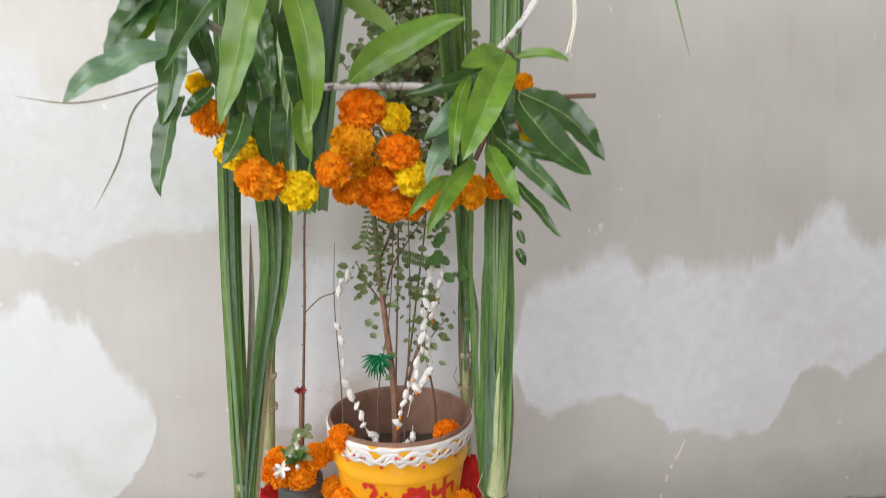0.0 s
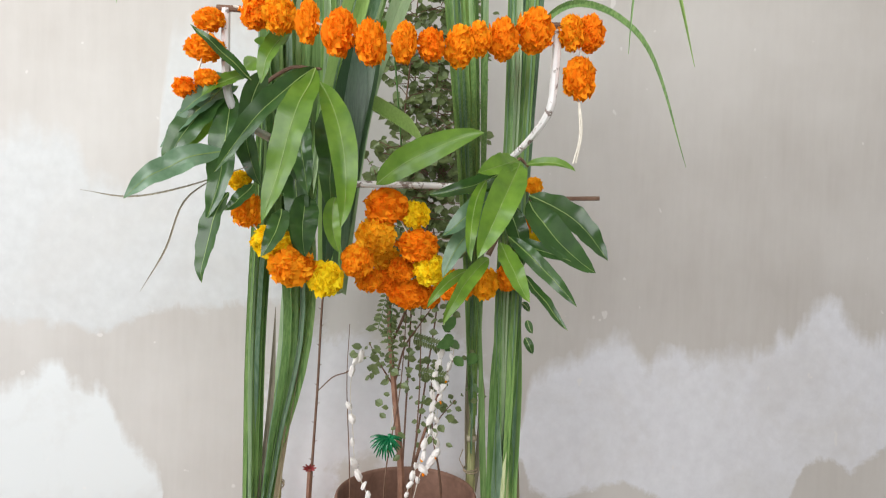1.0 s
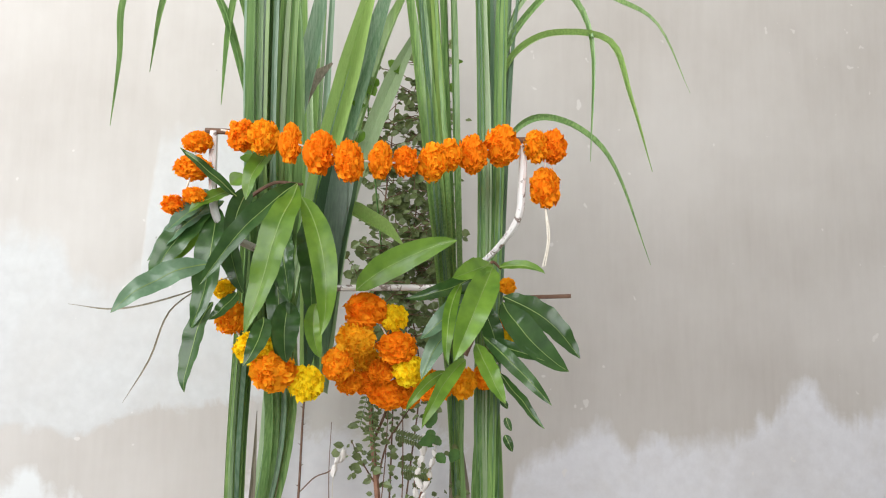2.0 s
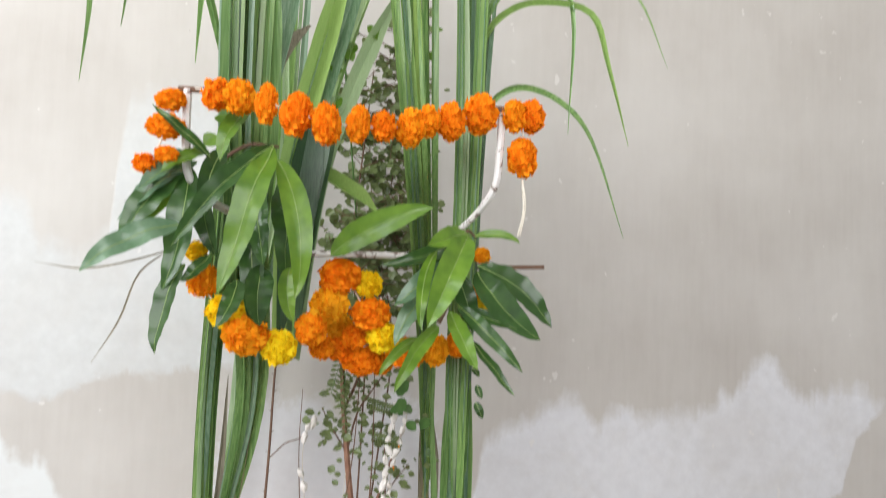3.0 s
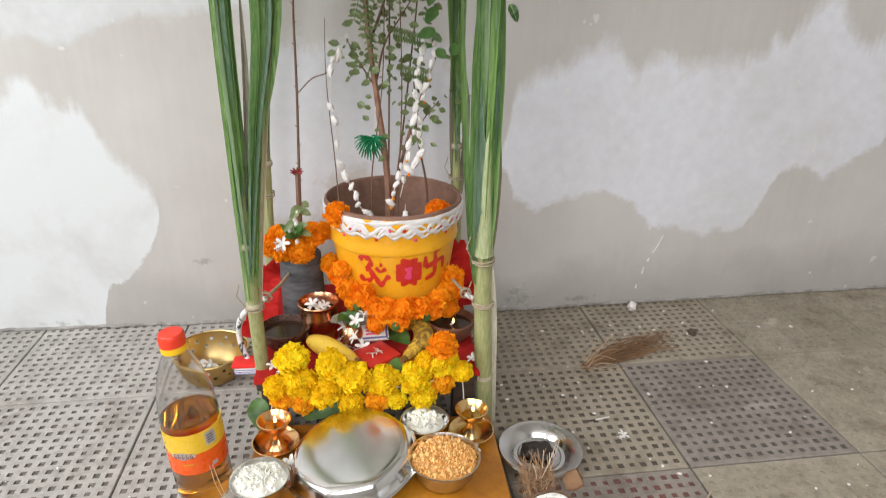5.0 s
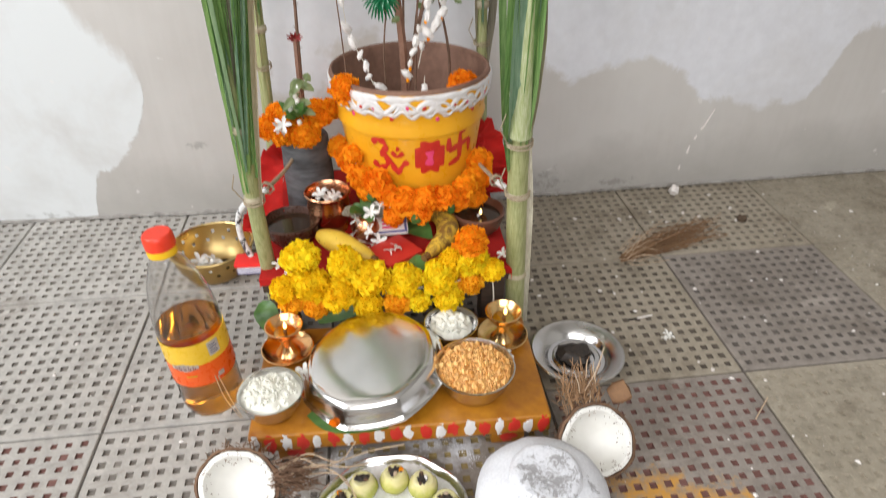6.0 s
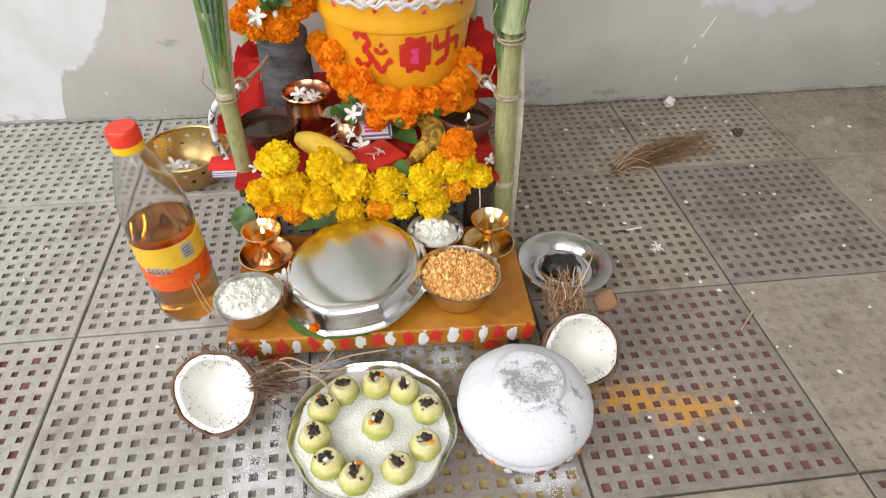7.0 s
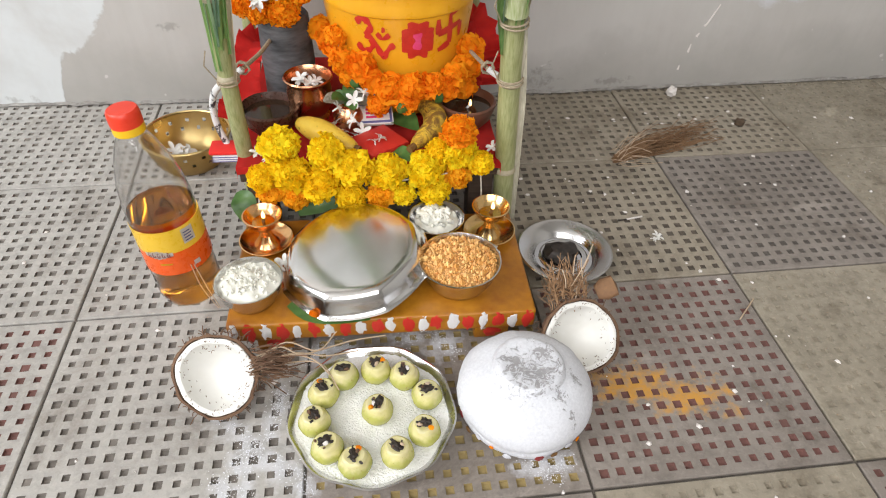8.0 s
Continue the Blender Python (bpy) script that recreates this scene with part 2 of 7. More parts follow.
def cement(name, a, b, powder=False):
    """The worn face of a cement floor tile; powder: spilled turmeric and white rangoli dust on it."""
    n = Nodes(name).world_place()
    p = n.place
    big, mid, fine = n.noise(3.5, 5, 0.6), n.noise(24, 5, 0.65), n.noise(190, 3)
    col = n.mix(n.span(big, 0.33, 0.67), a, b)
    col = n.mix(n.span(mid, 0.46, 0.72, 0, 0.62), col, tuple(v * 0.6 for v in a))
    col = n.mix(n.span(fine, 0.55, 0.8, 0, 0.35), col, tuple(min(1, v * 1.5) for v in b))
    col = n.mix(n.span(n.random(), 0, 1, 0, 0.25), col, tuple(v * 0.75 for v in a))
    smudge = n.math("MULTIPLY", n.span(n.noise(8, 6, 0.72, 0.5), 0.53, 0.68), n.span(fine, 0.25, 0.6, 0.4, 1.0))
    col = n.mix(n.math("MULTIPLY", smudge, 0.72), col, (a[0] * 0.45, a[1] * 0.40, a[2] * 0.35))
    grit = n.span(n.noise(75, 6, 0.72), 0.50, 0.70, 0, 0.5)
    col = n.mix(grit, col, tuple(v * 0.55 for v in a))
    chalk = n.span(n.noise(11, 6, 0.7, 0.4, n.stretch((1, 1.4, 1), (0, 0, 0.6))), 0.60, 0.72)
    col = n.mix(n.math("MULTIPLY", chalk, 0.5), col, tuple(min(1, v * 1.45) for v in b))
    if powder:
        grain = n.span(n.noise(45, 6, 0.7), 0.25, 0.75, -0.9, 0.9)
        yellow = n.math("MAXIMUM", n.blob((0.615, -0.713, 0), (0.075, 0.040, 1), p), n.blob((0.675, -0.735, 0), (0.075, 0.035, 1), p))
        col = n.mix(n.span(n.math("ADD", yellow, grain), 0.15, 0.9, 0, 0.85), col, (0.62, 0.30, 0.035))
        dust = None
        for line in RANGOLI:
            for (x0, y0), (x1, y1) in zip(line, line[1:]):
                b = n.blob(((x0 + x1) / 2, (y0 + y1) / 2, 0), (0.009 + abs(x1 - x0) * 0.62, 0.009 + abs(y1 - y0) * 0.62, 1), p)
                dust = b if dust is None else n.math("MAXIMUM", dust, b)
        col = n.mix(n.span(n.math("ADD", dust, n.math("MULTIPLY", n.math("ADD", grain, n.span(n.noise(16, 4, 0.6, 1.5), 0.35, 0.65, -0.5, 0.5)), 0.75)), 0.0, 0.9, 0, 0.62), col, (0.72, 0.73, 0.77))
    n.bump(n.math("ADD", mid, n.math("MULTIPLY", fine, 0.7)), 0.5, 0.0015)
    return n.done(col, n.span(mid, 0.3, 0.7, 0.5, 0.72), 0.0, 0.35)


def streaky(name, a, b, scale, axis=(1, 1, 1), rough=0.5, bump=0.25, vary=0.3, metal=0.0):
    """Fibres, grain or ribs along one axis."""
    n = Nodes(name)
    s = n.noise(scale, 5, 0.65, 0.0, n.stretch(axis))
    col = n.mix(n.span(s, 0.3, 0.7), a, b)
    col = n.mix(n.span(n.noise(14, 3), 0.45, 0.75, 0, 0.5), col, tuple(v * 0.7 for v in a))
    col = n.mix(n.span(n.random(), 0, 1, 0, vary), col, tuple(v * 0.55 for v in a))
    n.bump(s, bump, 0.001)
    return n.done(col, rough, metal)


def metal(name, colour, rough, smear=0.12):
    n = Nodes(name)
    s, f = n.noise(18, 4), n.noise(240, 2)
    col = n.mix(n.span(s, 0.4, 0.75, 0, 0.5), colour, tuple(v * 0.72 for v in colour))
    n.bump(f, 0.05, 0.0003)
    return n.done(col, n.span(s, 0.3, 0.7, rough, rough + smear), 1.0)


def clear(name, tint, ior=1.45, rough=0.03, alpha=1.0):
    n = Nodes(name)
    n.bsdf.inputs["Transmission Weight"].default_value = 1.0
    n.bsdf.inputs["IOR"].default_value = ior
    return n.done(tint, rough)


WALL = wall_paint()
ROOM = plain("old_distemper", (0.42, 0.405, 0.385), (0.50, 0.485, 0.465), 3, 0.8)
LIP = plain("crumbling_plaster", (0.16, 0.145, 0.13), (0.42, 0.40, 0.375), 26, 0.85, 0, 0.6, 0.002)
GREY_TILE = cement("grey_cement_tile", (0.242, 0.209, 0.181), (0.325, 0.287, 0.254), True)
OLIVE_TILE = cement("olive_cement_tile", (0.30, 0.258, 0.195), (0.385, 0.338, 0.268))
PIT_BROWN = plain("brown_pit", (0.080, 0.063, 0.048), (0.135, 0.112, 0.088), 60, 0.85)
PIT_PALE = plain("pale_pit", (0.13, 0.113, 0.098), (0.24, 0.215, 0.19), 60, 0.85)
# Left tiles: greyer cement, with the brighter window side put into the colour.
LIT_GREY_TILE = cement("lit_grey_cement_tile", (0.43, 0.407, 0.376), (0.53, 0.508, 0.473), True)
TAN_TILE = cement("tan_cement_tile", (0.295, 0.257, 0.195), (0.38, 0.336, 0.268))
PIT_BROWN_WORN = plain("worn_brown_pit", (0.13, 0.108, 0.084), (0.20, 0.17, 0.135), 60, 0.85)
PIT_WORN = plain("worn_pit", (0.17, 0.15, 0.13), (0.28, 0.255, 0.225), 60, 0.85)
PIT_DARK = plain("dark_pit", (0.085, 0.073, 0.063), (0.15, 0.13, 0.113), 60, 0.85)
PIT_RED = plain("red_oxide_pit", (0.125, 0.062, 0.052), (0.21, 0.095, 0.08), 25, 0.8)
PIT_YELLOW = plain("yellow_oxide_pit", (0.25, 0.185, 0.072), (0.34, 0.26, 0.115), 40, 0.8)
GROUT = plain("dirty_grout", (0.085, 0.075, 0.062), (0.17, 0.15, 0.13), 30, 0.9)
MANGO = [leafy("mango_leaf_dark", (0.028, 0.072, 0.02), (0.066, 0.15, 0.036), 0.22, 0.45),
         leafy("mango_leaf_bright", (0.085, 0.19, 0.02), (0.19, 0.34, 0.04), 0.3, 0.4, 0.3),
         # leaf green with the window's bluish sheen mixed into the colour
         leafy("mango_leaf_sheen", (0.08, 0.165, 0.085), (0.18, 0.29, 0.18), 0.26, 0.3)]
BLADE = blade("sugarcane_blade", (0.105, 0.222, 0.068), (0.30, 0.455, 0.165), 0.30, 0.38)
# Blade green darkened: the shade behind the garland is put into the colour.
BLADE_SHADED = blade("shaded_blade", (0.035, 0.085, 0.040), (0.085, 0.165, 0.080), 0.34, 0.3)
# Paler blades; the sky's bluish gloss is tinted into their green.
BLADE_PALE = blade("sugarcane_blade_pale", (0.14, 0.26, 0.155), (0.33, 0.45, 0.315), 0.33, 0.35)
LEAF_RIB = plain("leaf_rib", (0.17, 0.27, 0.065), (0.26, 0.36, 0.10), 60, 0.5)
BLADE_DRY = blade("dry_blade", (0.17, 0.15, 0.10), (0.36, 0.33, 0.26), 0.6, 0.5)
STALK = streaky("sugarcane_stalk", (0.25, 0.275, 0.095), (0.46, 0.46, 0.25), 6, (70, 70, 3), 0.45, 0.2, 0.15)
DRY_SHEATH = streaky("dry_papery_sheath", (0.42, 0.38, 0.28), (0.70, 0.67, 0.56), 6, (90, 90, 3), 0.6, 0.25, 0.2)
SHEATH = streaky("pale_leaf_sheath", (0.30, 0.36, 0.13), (0.60, 0.62, 0.42), 6, (90, 90, 3), 0.4, 0.25, 0.1)
STALK_RING = plain("cane_node", (0.36, 0.30, 0.19), (0.50, 0.45, 0.33), 60)
BUSH = leafy("small_leaf", (0.090, 0.125, 0.045), (0.215, 0.27, 0.105), 0.36, 0.5)
TRUNK = plain("reddish_bark", (0.17, 0.075, 0.045), (0.33, 0.18, 0.12), 70, 0.75, 0, 0.6)
BARK = plain("brown_stem", (0.11, 0.055, 0.032), (0.20, 0.115, 0.075), 90, 0.7, 0, 0.5)
WET_CLAY = plain("wet_brown_clay", (0.030, 0.012, 0.008), (0.075, 0.032, 0.02), 40, 0.3)
PETAL = [petals("orange_marigold", (1.0, 0.31, 0.005), (1.0, 0.47, 0.014), 0.82),
         petals("amber_marigold", (1.0, 0.47, 0.008), (1.0, 0.62, 0.03)),
         petals("yellow_marigold", (1.0, 0.67, 0.004), (1.0, 0.88, 0.025), 0.92)]
WHITE_PETAL = plain("white_petal", (0.74, 0.72, 0.68), (0.86, 0.85, 0.81), 90, 0.7)
COTTON = plain("cotton", (0.72, 0.66, 0.62), (0.86, 0.84, 0.82), 120, 0.95, 0, 0.6, 0.002)
THREAD = plain("thread", (0.55, 0.50, 0.42), (0.72, 0.68, 0.60), 200, 0.9)
TWINE = plain("jute_twine", (0.26, 0.20, 0.13), (0.45, 0.37, 0.26), 250, 0.9, 0, 0.6)
def chipped(name, paint, bare, low):
    """White paint flaked off in ragged chips down to the metal."""
    n = Nodes(name)
    flake = n.span(n.noise(70, 5, 0.65, 0.8), low, low + 0.04)
    col = n.mix(flake, n.mix(n.span(n.noise(25, 3), 0.35, 0.7), paint, tuple(v * 0.82 for v in paint)), bare)
    n.bump(n.math("SUBTRACT", 1.0, flake), 0.4, 0.0006)
    return n.done(col, 0.45)


IRON = chipped("chipped_white_rod", (0.76, 0.74, 0.73), (0.22, 0.17, 0.15), 0.55)
HOOP = chipped("chipped_white_pipe", (0.82, 0.81, 0.80), (0.05, 0.045, 0.05), 0.52)
POT_YELLOW = plain("ochre_pot_paint", (0.80, 0.36, 0.010), (0.90, 0.46, 0.025), 9, 0.33, 0, 0.15)
POT_EARTH = plain("terracotta", (0.15, 0.075, 0.05), (0.30, 0.165, 0.115), 20, 0.8, 0, 0.4)
SOIL = plain("soil", (0.045, 0.032, 0.024), (0.11, 0.085, 0.065), 50, 0.95, 0, 0.9, 0.004)
RED_PAINT = plain("red_paint", (0.52, 0.022, 0.016), (0.66, 0.045, 0.03), 40, 0.38)
PINK_PAINT = plain("pink_paint", (0.72, 0.03, 0.13), (0.80, 0.09, 0.24), 40, 0.38)
WHITE_PAINT = plain("white_brush_paint", (0.68, 0.65, 0.64), (0.82, 0.80, 0.80), 70, 0.6, 0, 0.5, 0.002)
STOOL_PAINT = plain("ochre_stool_paint", (0.27, 0.085, 0.008), (0.50, 0.21, 0.014), 16, 0.36, 0, 0.4)
DARK_WOOD = streaky("dark_wood", (0.05, 0.03, 0.02), (0.10, 0.065, 0.045), 20, (1, 14, 14), 0.7)
RED_CLOTH = plain("red_cloth", (0.66, 0.016, 0.014), (0.80, 0.035, 0.026), 25, 0.85, 0, 0.5, 0.001)
STRIPE_CLOTH = plain("white_cloth", (0.66, 0.64, 0.66), (0.78, 0.77, 0.79), 60, 0.9, 0, 0.5)
STONE = streaky("dark_stone", (0.028, 0.028, 0.030), (0.19, 0.19, 0.20), 9, (2, 2, 9), 0.6, 0.35)
CLAY = plain("brown_clay", (0.105, 0.04, 0.022), (0.19, 0.08, 0.046), 40, 0.45)
COPPER = metal("copper", (0.66, 0.33, 0.18), 0.22)
BRASS = metal("brass", (0.83, 0.56, 0.25), 0.16)
COPPER_BRASS = metal("coppery_brass", (0.86, 0.50, 0.23), 0.15)
BRASS_OLD = metal("old_brass", (0.78, 0.58, 0.26), 0.24, 0.2)
STEEL = metal("stainless_steel", (0.66, 0.65, 0.64), 0.14, 0.14)
COVER_STEEL = metal("polished_steel", (0.80, 0.79, 0.775), 0.13, 0.08)
OIL = plain("dark_oil", (0.03, 0.017, 0.01), (0.045, 0.026, 0.014), 10, 0.06, 0, 0.0)
PLASTIC = clear("clear_plastic", (0.94, 0.94, 0.94), 1.28, 0.07)
LAMP_OIL = clear("amber_lamp_oil", (0.60, 0.23, 0.018), 1.33)
CAP_RED = plain("red_cap", (0.74, 0.035, 0.012), (0.82, 0.055, 0.02), 60, 0.35)
CAP_YELLOW = plain("yellow_cap_ring", (0.86, 0.49, 0.008), (0.92, 0.57, 0.02), 60, 0.35)
LABEL_YELLOW = plain("yellow_film_label", (0.78, 0.48, 0.03), (0.84, 0.55, 0.05), 20, 0.3)
LABEL_RED = plain("orange_film_label", (0.80, 0.095, 0.012), (0.86, 0.14, 0.018), 20, 0.3)
LABEL_WHITE = plain("white_print", (0.72, 0.66, 0.62), (0.82, 0.78, 0.75), 60, 0.4)
LABEL_DARK = plain("maroon_print", (0.20, 0.02, 0.02), (0.28, 0.03, 0.03), 60, 0.4)
HUSK = streaky("coconut_husk", (0.115, 0.06, 0.035), (0.25, 0.145, 0.085), 40, (1, 1, 1), 0.9, 0.8)
COIR = streaky("coir_fibre", (0.22, 0.115, 0.055), (0.40, 0.24, 0.125), 60, (1, 1, 1), 0.85)
CHIP = plain("husk_chip", (0.15, 0.075, 0.036), (0.27, 0.145, 0.07), 60, 0.8, 0, 0.5)
PALE_COIR = plain("pale_coir", (0.42, 0.30, 0.20), (0.58, 0.45, 0.32), 80, 0.85)
FLESH = plain("coconut_flesh", (0.74, 0.725, 0.68), (0.81, 0.80, 0.765), 14, 0.42, 0, 0.15)
CURD = plain("white_curd", (0.78, 0.77, 0.68), (0.86, 0.85, 0.78), 70, 0.7, 0, 0.8, 0.003)
def raw_rice():
    n = Nodes("rice_grain")
    col = n.mix(n.island(), (0.88, 0.875, 0.855), (0.95, 0.95, 0.935))
    return n.done(col, 0.6, 0.0, 0.3)


RICE = raw_rice()


def gooseberry_skin():
    """Glassy yellow-green skin, paler where the flesh is cut at the crown, with faint ribs and brown flecks."""
    n = Nodes("gooseberry")
    z = n.tree_z(n.place)
    col = n.mix(n.span(n.math("ADD", z, n.span(n.noise(90, 4), 0.3, 0.7, -0.004, 0.004)), 0.0155, 0.0225), (0.41, 0.43, 0.10), (0.71, 0.65, 0.35))
    col = n.mix(n.span(n.random(), 0, 1, 0, 0.3), col, (0.70, 0.62, 0.20))
    col = n.mix(n.span(n.noise(220, 4, 0.6), 0.64, 0.70, 0, 0.6), col, (0.34, 0.22, 0.07))
    n.bsdf.inputs["Subsurface Weight"].default_value = 0.25
    n.bsdf.inputs["Subsurface Radius"].default_value = (0.006, 0.006, 0.002)
    n.bsdf.inputs["Subsurface Scale"].default_value = 1.0
    n.bump(n.noise(160, 3), 0.12, 0.0006)
    return n.done(col, 0.22)


AMLA = gooseberry_skin()
CHAR = plain("charred_wick", (0.012, 0.010, 0.010), (0.05, 0.035, 0.025), 200, 0.5)
def crumbs(name, a, b, c):
    n = Nodes(name)
    col = n.mix(n.island(), a, b)
    col = n.mix(n.span(n.noise(50, 3), 0.5, 0.7, 0, 0.6), col, c)
    n.bump(n.noise(500, 2), 0.4, 0.0006)
    return n.done(col, 0.45)


GRAIN = crumbs("sesame_grain", (0.60, 0.24, 0.035), (0.93, 0.60, 0.22), (0.66, 0.27, 0.04))
SWEET = plain("sesame_crumble", (0.58, 0.26, 0.06), (0.86, 0.54, 0.22), 200, 0.55, 0, 0.5, 0.001, 0.4)
LIME = plain("lime_white", (0.60, 0.60, 0.64), (0.74, 0.74, 0.78), 16, 0.85, 0, 0.5)
BANANA = plain("banana_skin", (0.62, 0.36, 0.025), (0.76, 0.51, 0.06), 16, 0.5)


def blotched(name, low, high, most):
    """Ripe banana skin: ochre, bruised brown in patches and along its ridges."""
    n = Nodes(name)
    col = n.mix(n.span(n.noise(24, 4), 0.3, 0.7), (0.62, 0.36, 0.022), (0.84, 0.58, 0.07))
    col = n.mix(n.span(n.noise(48, 6, 0.7, 0.6), low, high, 0, most), col, (0.17, 0.075, 0.022))
    col = n.mix(n.span(n.noise(190, 3, 0.5), 0.66, 0.70, 0, 0.8), col, (0.10, 0.045, 0.015))
    n.bump(n.noise(160, 3), 0.2, 0.0008)
    return n.done(col, 0.5)


RIPE_BANANA = blotched("ripe_banana_skin", 0.60, 0.70, 0.7)
BRUISED_BANANA = blotched("bruised_banana_skin", 0.46, 0.58, 0.9)
BANANA_SPOT = plain("banana_spot", (0.12, 0.055, 0.015), (0.22, 0.11, 0.03), 60, 0.6)
LEAF_GREEN = leafy("green_leaf", (0.05, 0.13, 0.03), (0.12, 0.25, 0.06), 0.35, 0.2)
PALE_LEAF = leafy("pale_wilting_leaf", (0.16, 0.23, 0.09), (0.33, 0.40, 0.20), 0.4, 0.3)
BOW_GREEN = plain("green_foil", (0.0, 0.085, 0.03), (0.01, 0.19, 0.07), 90, 0.25)
SHADOW_PAPER = plain("print_ink", (0.10, 0.10, 0.25), (0.14, 0.14, 0.32), 60, 0.6)
DUNG = plain("dried_clod", (0.05, 0.032, 0.02), (0.12, 0.08, 0.05), 80, 0.95)
FLAME = bpy.data.materials.new("flame")
FLAME.use_nodes = True
FLAME.node_tree.nodes["Principled BSDF"].inputs["Base Color"].default_value = (1, 0.6, 0.2, 1)
FLAME.node_tree.nodes["Principled BSDF"].inputs["Emission Color"].default_value = (1, 0.62, 0.2, 1)
FLAME.node_tree.nodes["Principled BSDF"].inputs["Emission Strength"].default_value = 5.0


# ---- building ----
def finish(bm, name, smooth=True):
    bmesh.ops.recalc_face_normals(bm, faces=bm.faces)
    me = bpy.data.meshes.new(name)
    bm.to_mesh(me)
    bm.free()
    if smooth:
        me.polygons.foreach_set("use_smooth", [True] * len(me.polygons))
        me.set_sharp_from_angle(angle=radians(42))
    return me


def part(name, bm, material, parent=None, label="", smooth=True):
    """One mesh object, under a thing or a part; bm: a bmesh, or a mesh that is shared."""
    me = bm if isinstance(bm, bpy.types.Mesh) else finish(bm, name, smooth)
    if not len(me.materials):
        me.materials.append(material)
    ob = new(name, me)
    ob.parent = parent
    return tagged(ob, label) if label else ob


def thing(name, label, category, place=(0, 0, 0), turn=0, group="", kind=""):
    ob = new(name)
    ob.empty_display_size = 0.03
    ob.location, ob.rotation_euler = place, (0, 0, radians(turn))
    return tagged(ob, label, category, group, kind)


def box(bm, lo, hi, bevel=0.0, segments=2):
    made = bmesh.ops.create_cube(bm, size=1)["verts"]
    for v in made:
        v.co = Vector([(a + b) / 2 + c * (b - a) for a, b, c in zip(lo, hi, v.co)])
    if bevel:
        edges = {e for v in made for e in v.link_edges}
        bmesh.ops.bevel(bm, geom=list(edges), offset=bevel, segments=segments, affect="EDGES", profile=0.6)
    return bm


def lathe(profile, n=40, bm=None, wave=None, centre=(0, 0, 0)):
    """Turns (radius, height) pairs round z. wave(angle): a factor on the radius."""
    bm = bm or bmesh.new()
    rings = []
    for r, z in profile:
        if r < 1e-5:
            rings.append([bm.verts.new((centre[0], centre[1], centre[2] + z))])
            continue
        ring = []
        for k in range(n):
            a = math.tau * k / n
            q = r * (wave(a) if wave else 1)
            ring.append(bm.verts.new((centre[0] + q * math.cos(a), centre[1] + q * math.sin(a), centre[2] + z)))
        rings.append(ring)
    for a, b in zip(rings, rings[1:]):
        for k in range(n):
            j = (k + 1) % n
            if len(a) == 1 and len(b) == 1:
                continue
            if len(a) == 1:
                bm.faces.new((a[0], b[k], b[j]))
            elif len(b) == 1:
                bm.faces.new((a[k], a[j], b[0]))
            else:
                bm.faces.new((a[k], a[j], b[j], b[k]))
    return bm


def smooth_line(points, steps=6):
    """A Catmull-Rom line through the points."""
    pts = [Vector(p) for p in points]
    if len(pts) == 2:
        return [pts[0].lerp(pts[1], k / steps) for k in range(steps + 1)]
    ext = [pts[0] * 2 - pts[1], *pts, pts[-1] * 2 - pts[-2]]
    out = []
    for i in range(1, len(ext) - 2):
        p0, p1, p2, p3 = ext[i - 1:i + 3]
        for k in range(steps):
            t = k / steps
            out.append(0.5 * ((2 * p1) + (p2 - p0) * t + (2 * p0 - 5 * p1 + 4 * p2 - p3) * t * t + (3 * p1 - p0 - 3 * p2 + p3) * t ** 3))
    return [*out, pts[-1]]


def tube(line, radius, n=7, bm=None, caps=True):
    """A round bar along a line; radius: one number, or a function of 0 to 1."""
    bm = bm or bmesh.new()
    line = [Vector(p) for p in line]
    side, rings = None, []
    for i, p in enumerate(line):
        d = (line[min(i + 1, len(line) - 1)] - line[max(i - 1, 0)]).normalized()
        if side is None:
            side = d.orthogonal().normalized()
        side = (side - d * side.dot(d)).normalized()
        up = d.cross(side)
        r = radius(i / (len(line) - 1)) if callable(radius) else radius
        rings.append([bm.verts.new(p + r * (math.cos(math.tau * k / n) * side + math.sin(math.tau * k / n) * up)) for k in range(n)])
    for a, b in zip(rings, rings[1:]):
        for k in range(n):
            bm.faces.new((a[k], a[(k + 1) % n], b[(k + 1) % n], b[k]))
    if caps:
        bm.faces.new(rings[0][::-1]), bm.faces.new(rings[-1])
    return bm


def ribbon(line, width, facing, fold=0.25, bm=None, wave=0.0):
    """A long leaf along a line: width is a function of 0 to 1; folded along its midrib, with a slight thickness from the fold."""
    bm = bm or bmesh.new()
    line = [Vector(p) for p in line]
    rows, n = [], len(line) - 1
    for i, p in enumerate(line):
        d = (line[min(i + 1, n)] - line[max(i - 1, 0)]).normalized()
        across = d.cross(Vector(facing)).normalized()
        out = across.cross(d).normalized()
        w = max(width(i / n), 0.0004) / 2
        ripple = wave * w * math.sin(i * 1.9)
        rows.append([bm.verts.new(p + across * (s * w) + out * (fold * w * abs(s) + ripple * s)) for s in (-1, -0.45, 0, 0.45, 1)])
    for a, b in zip(rows, rows[1:]):
        for k in range(4):
            bm.faces.new((a[k], a[k + 1], b[k + 1], b[k]))
    return bm


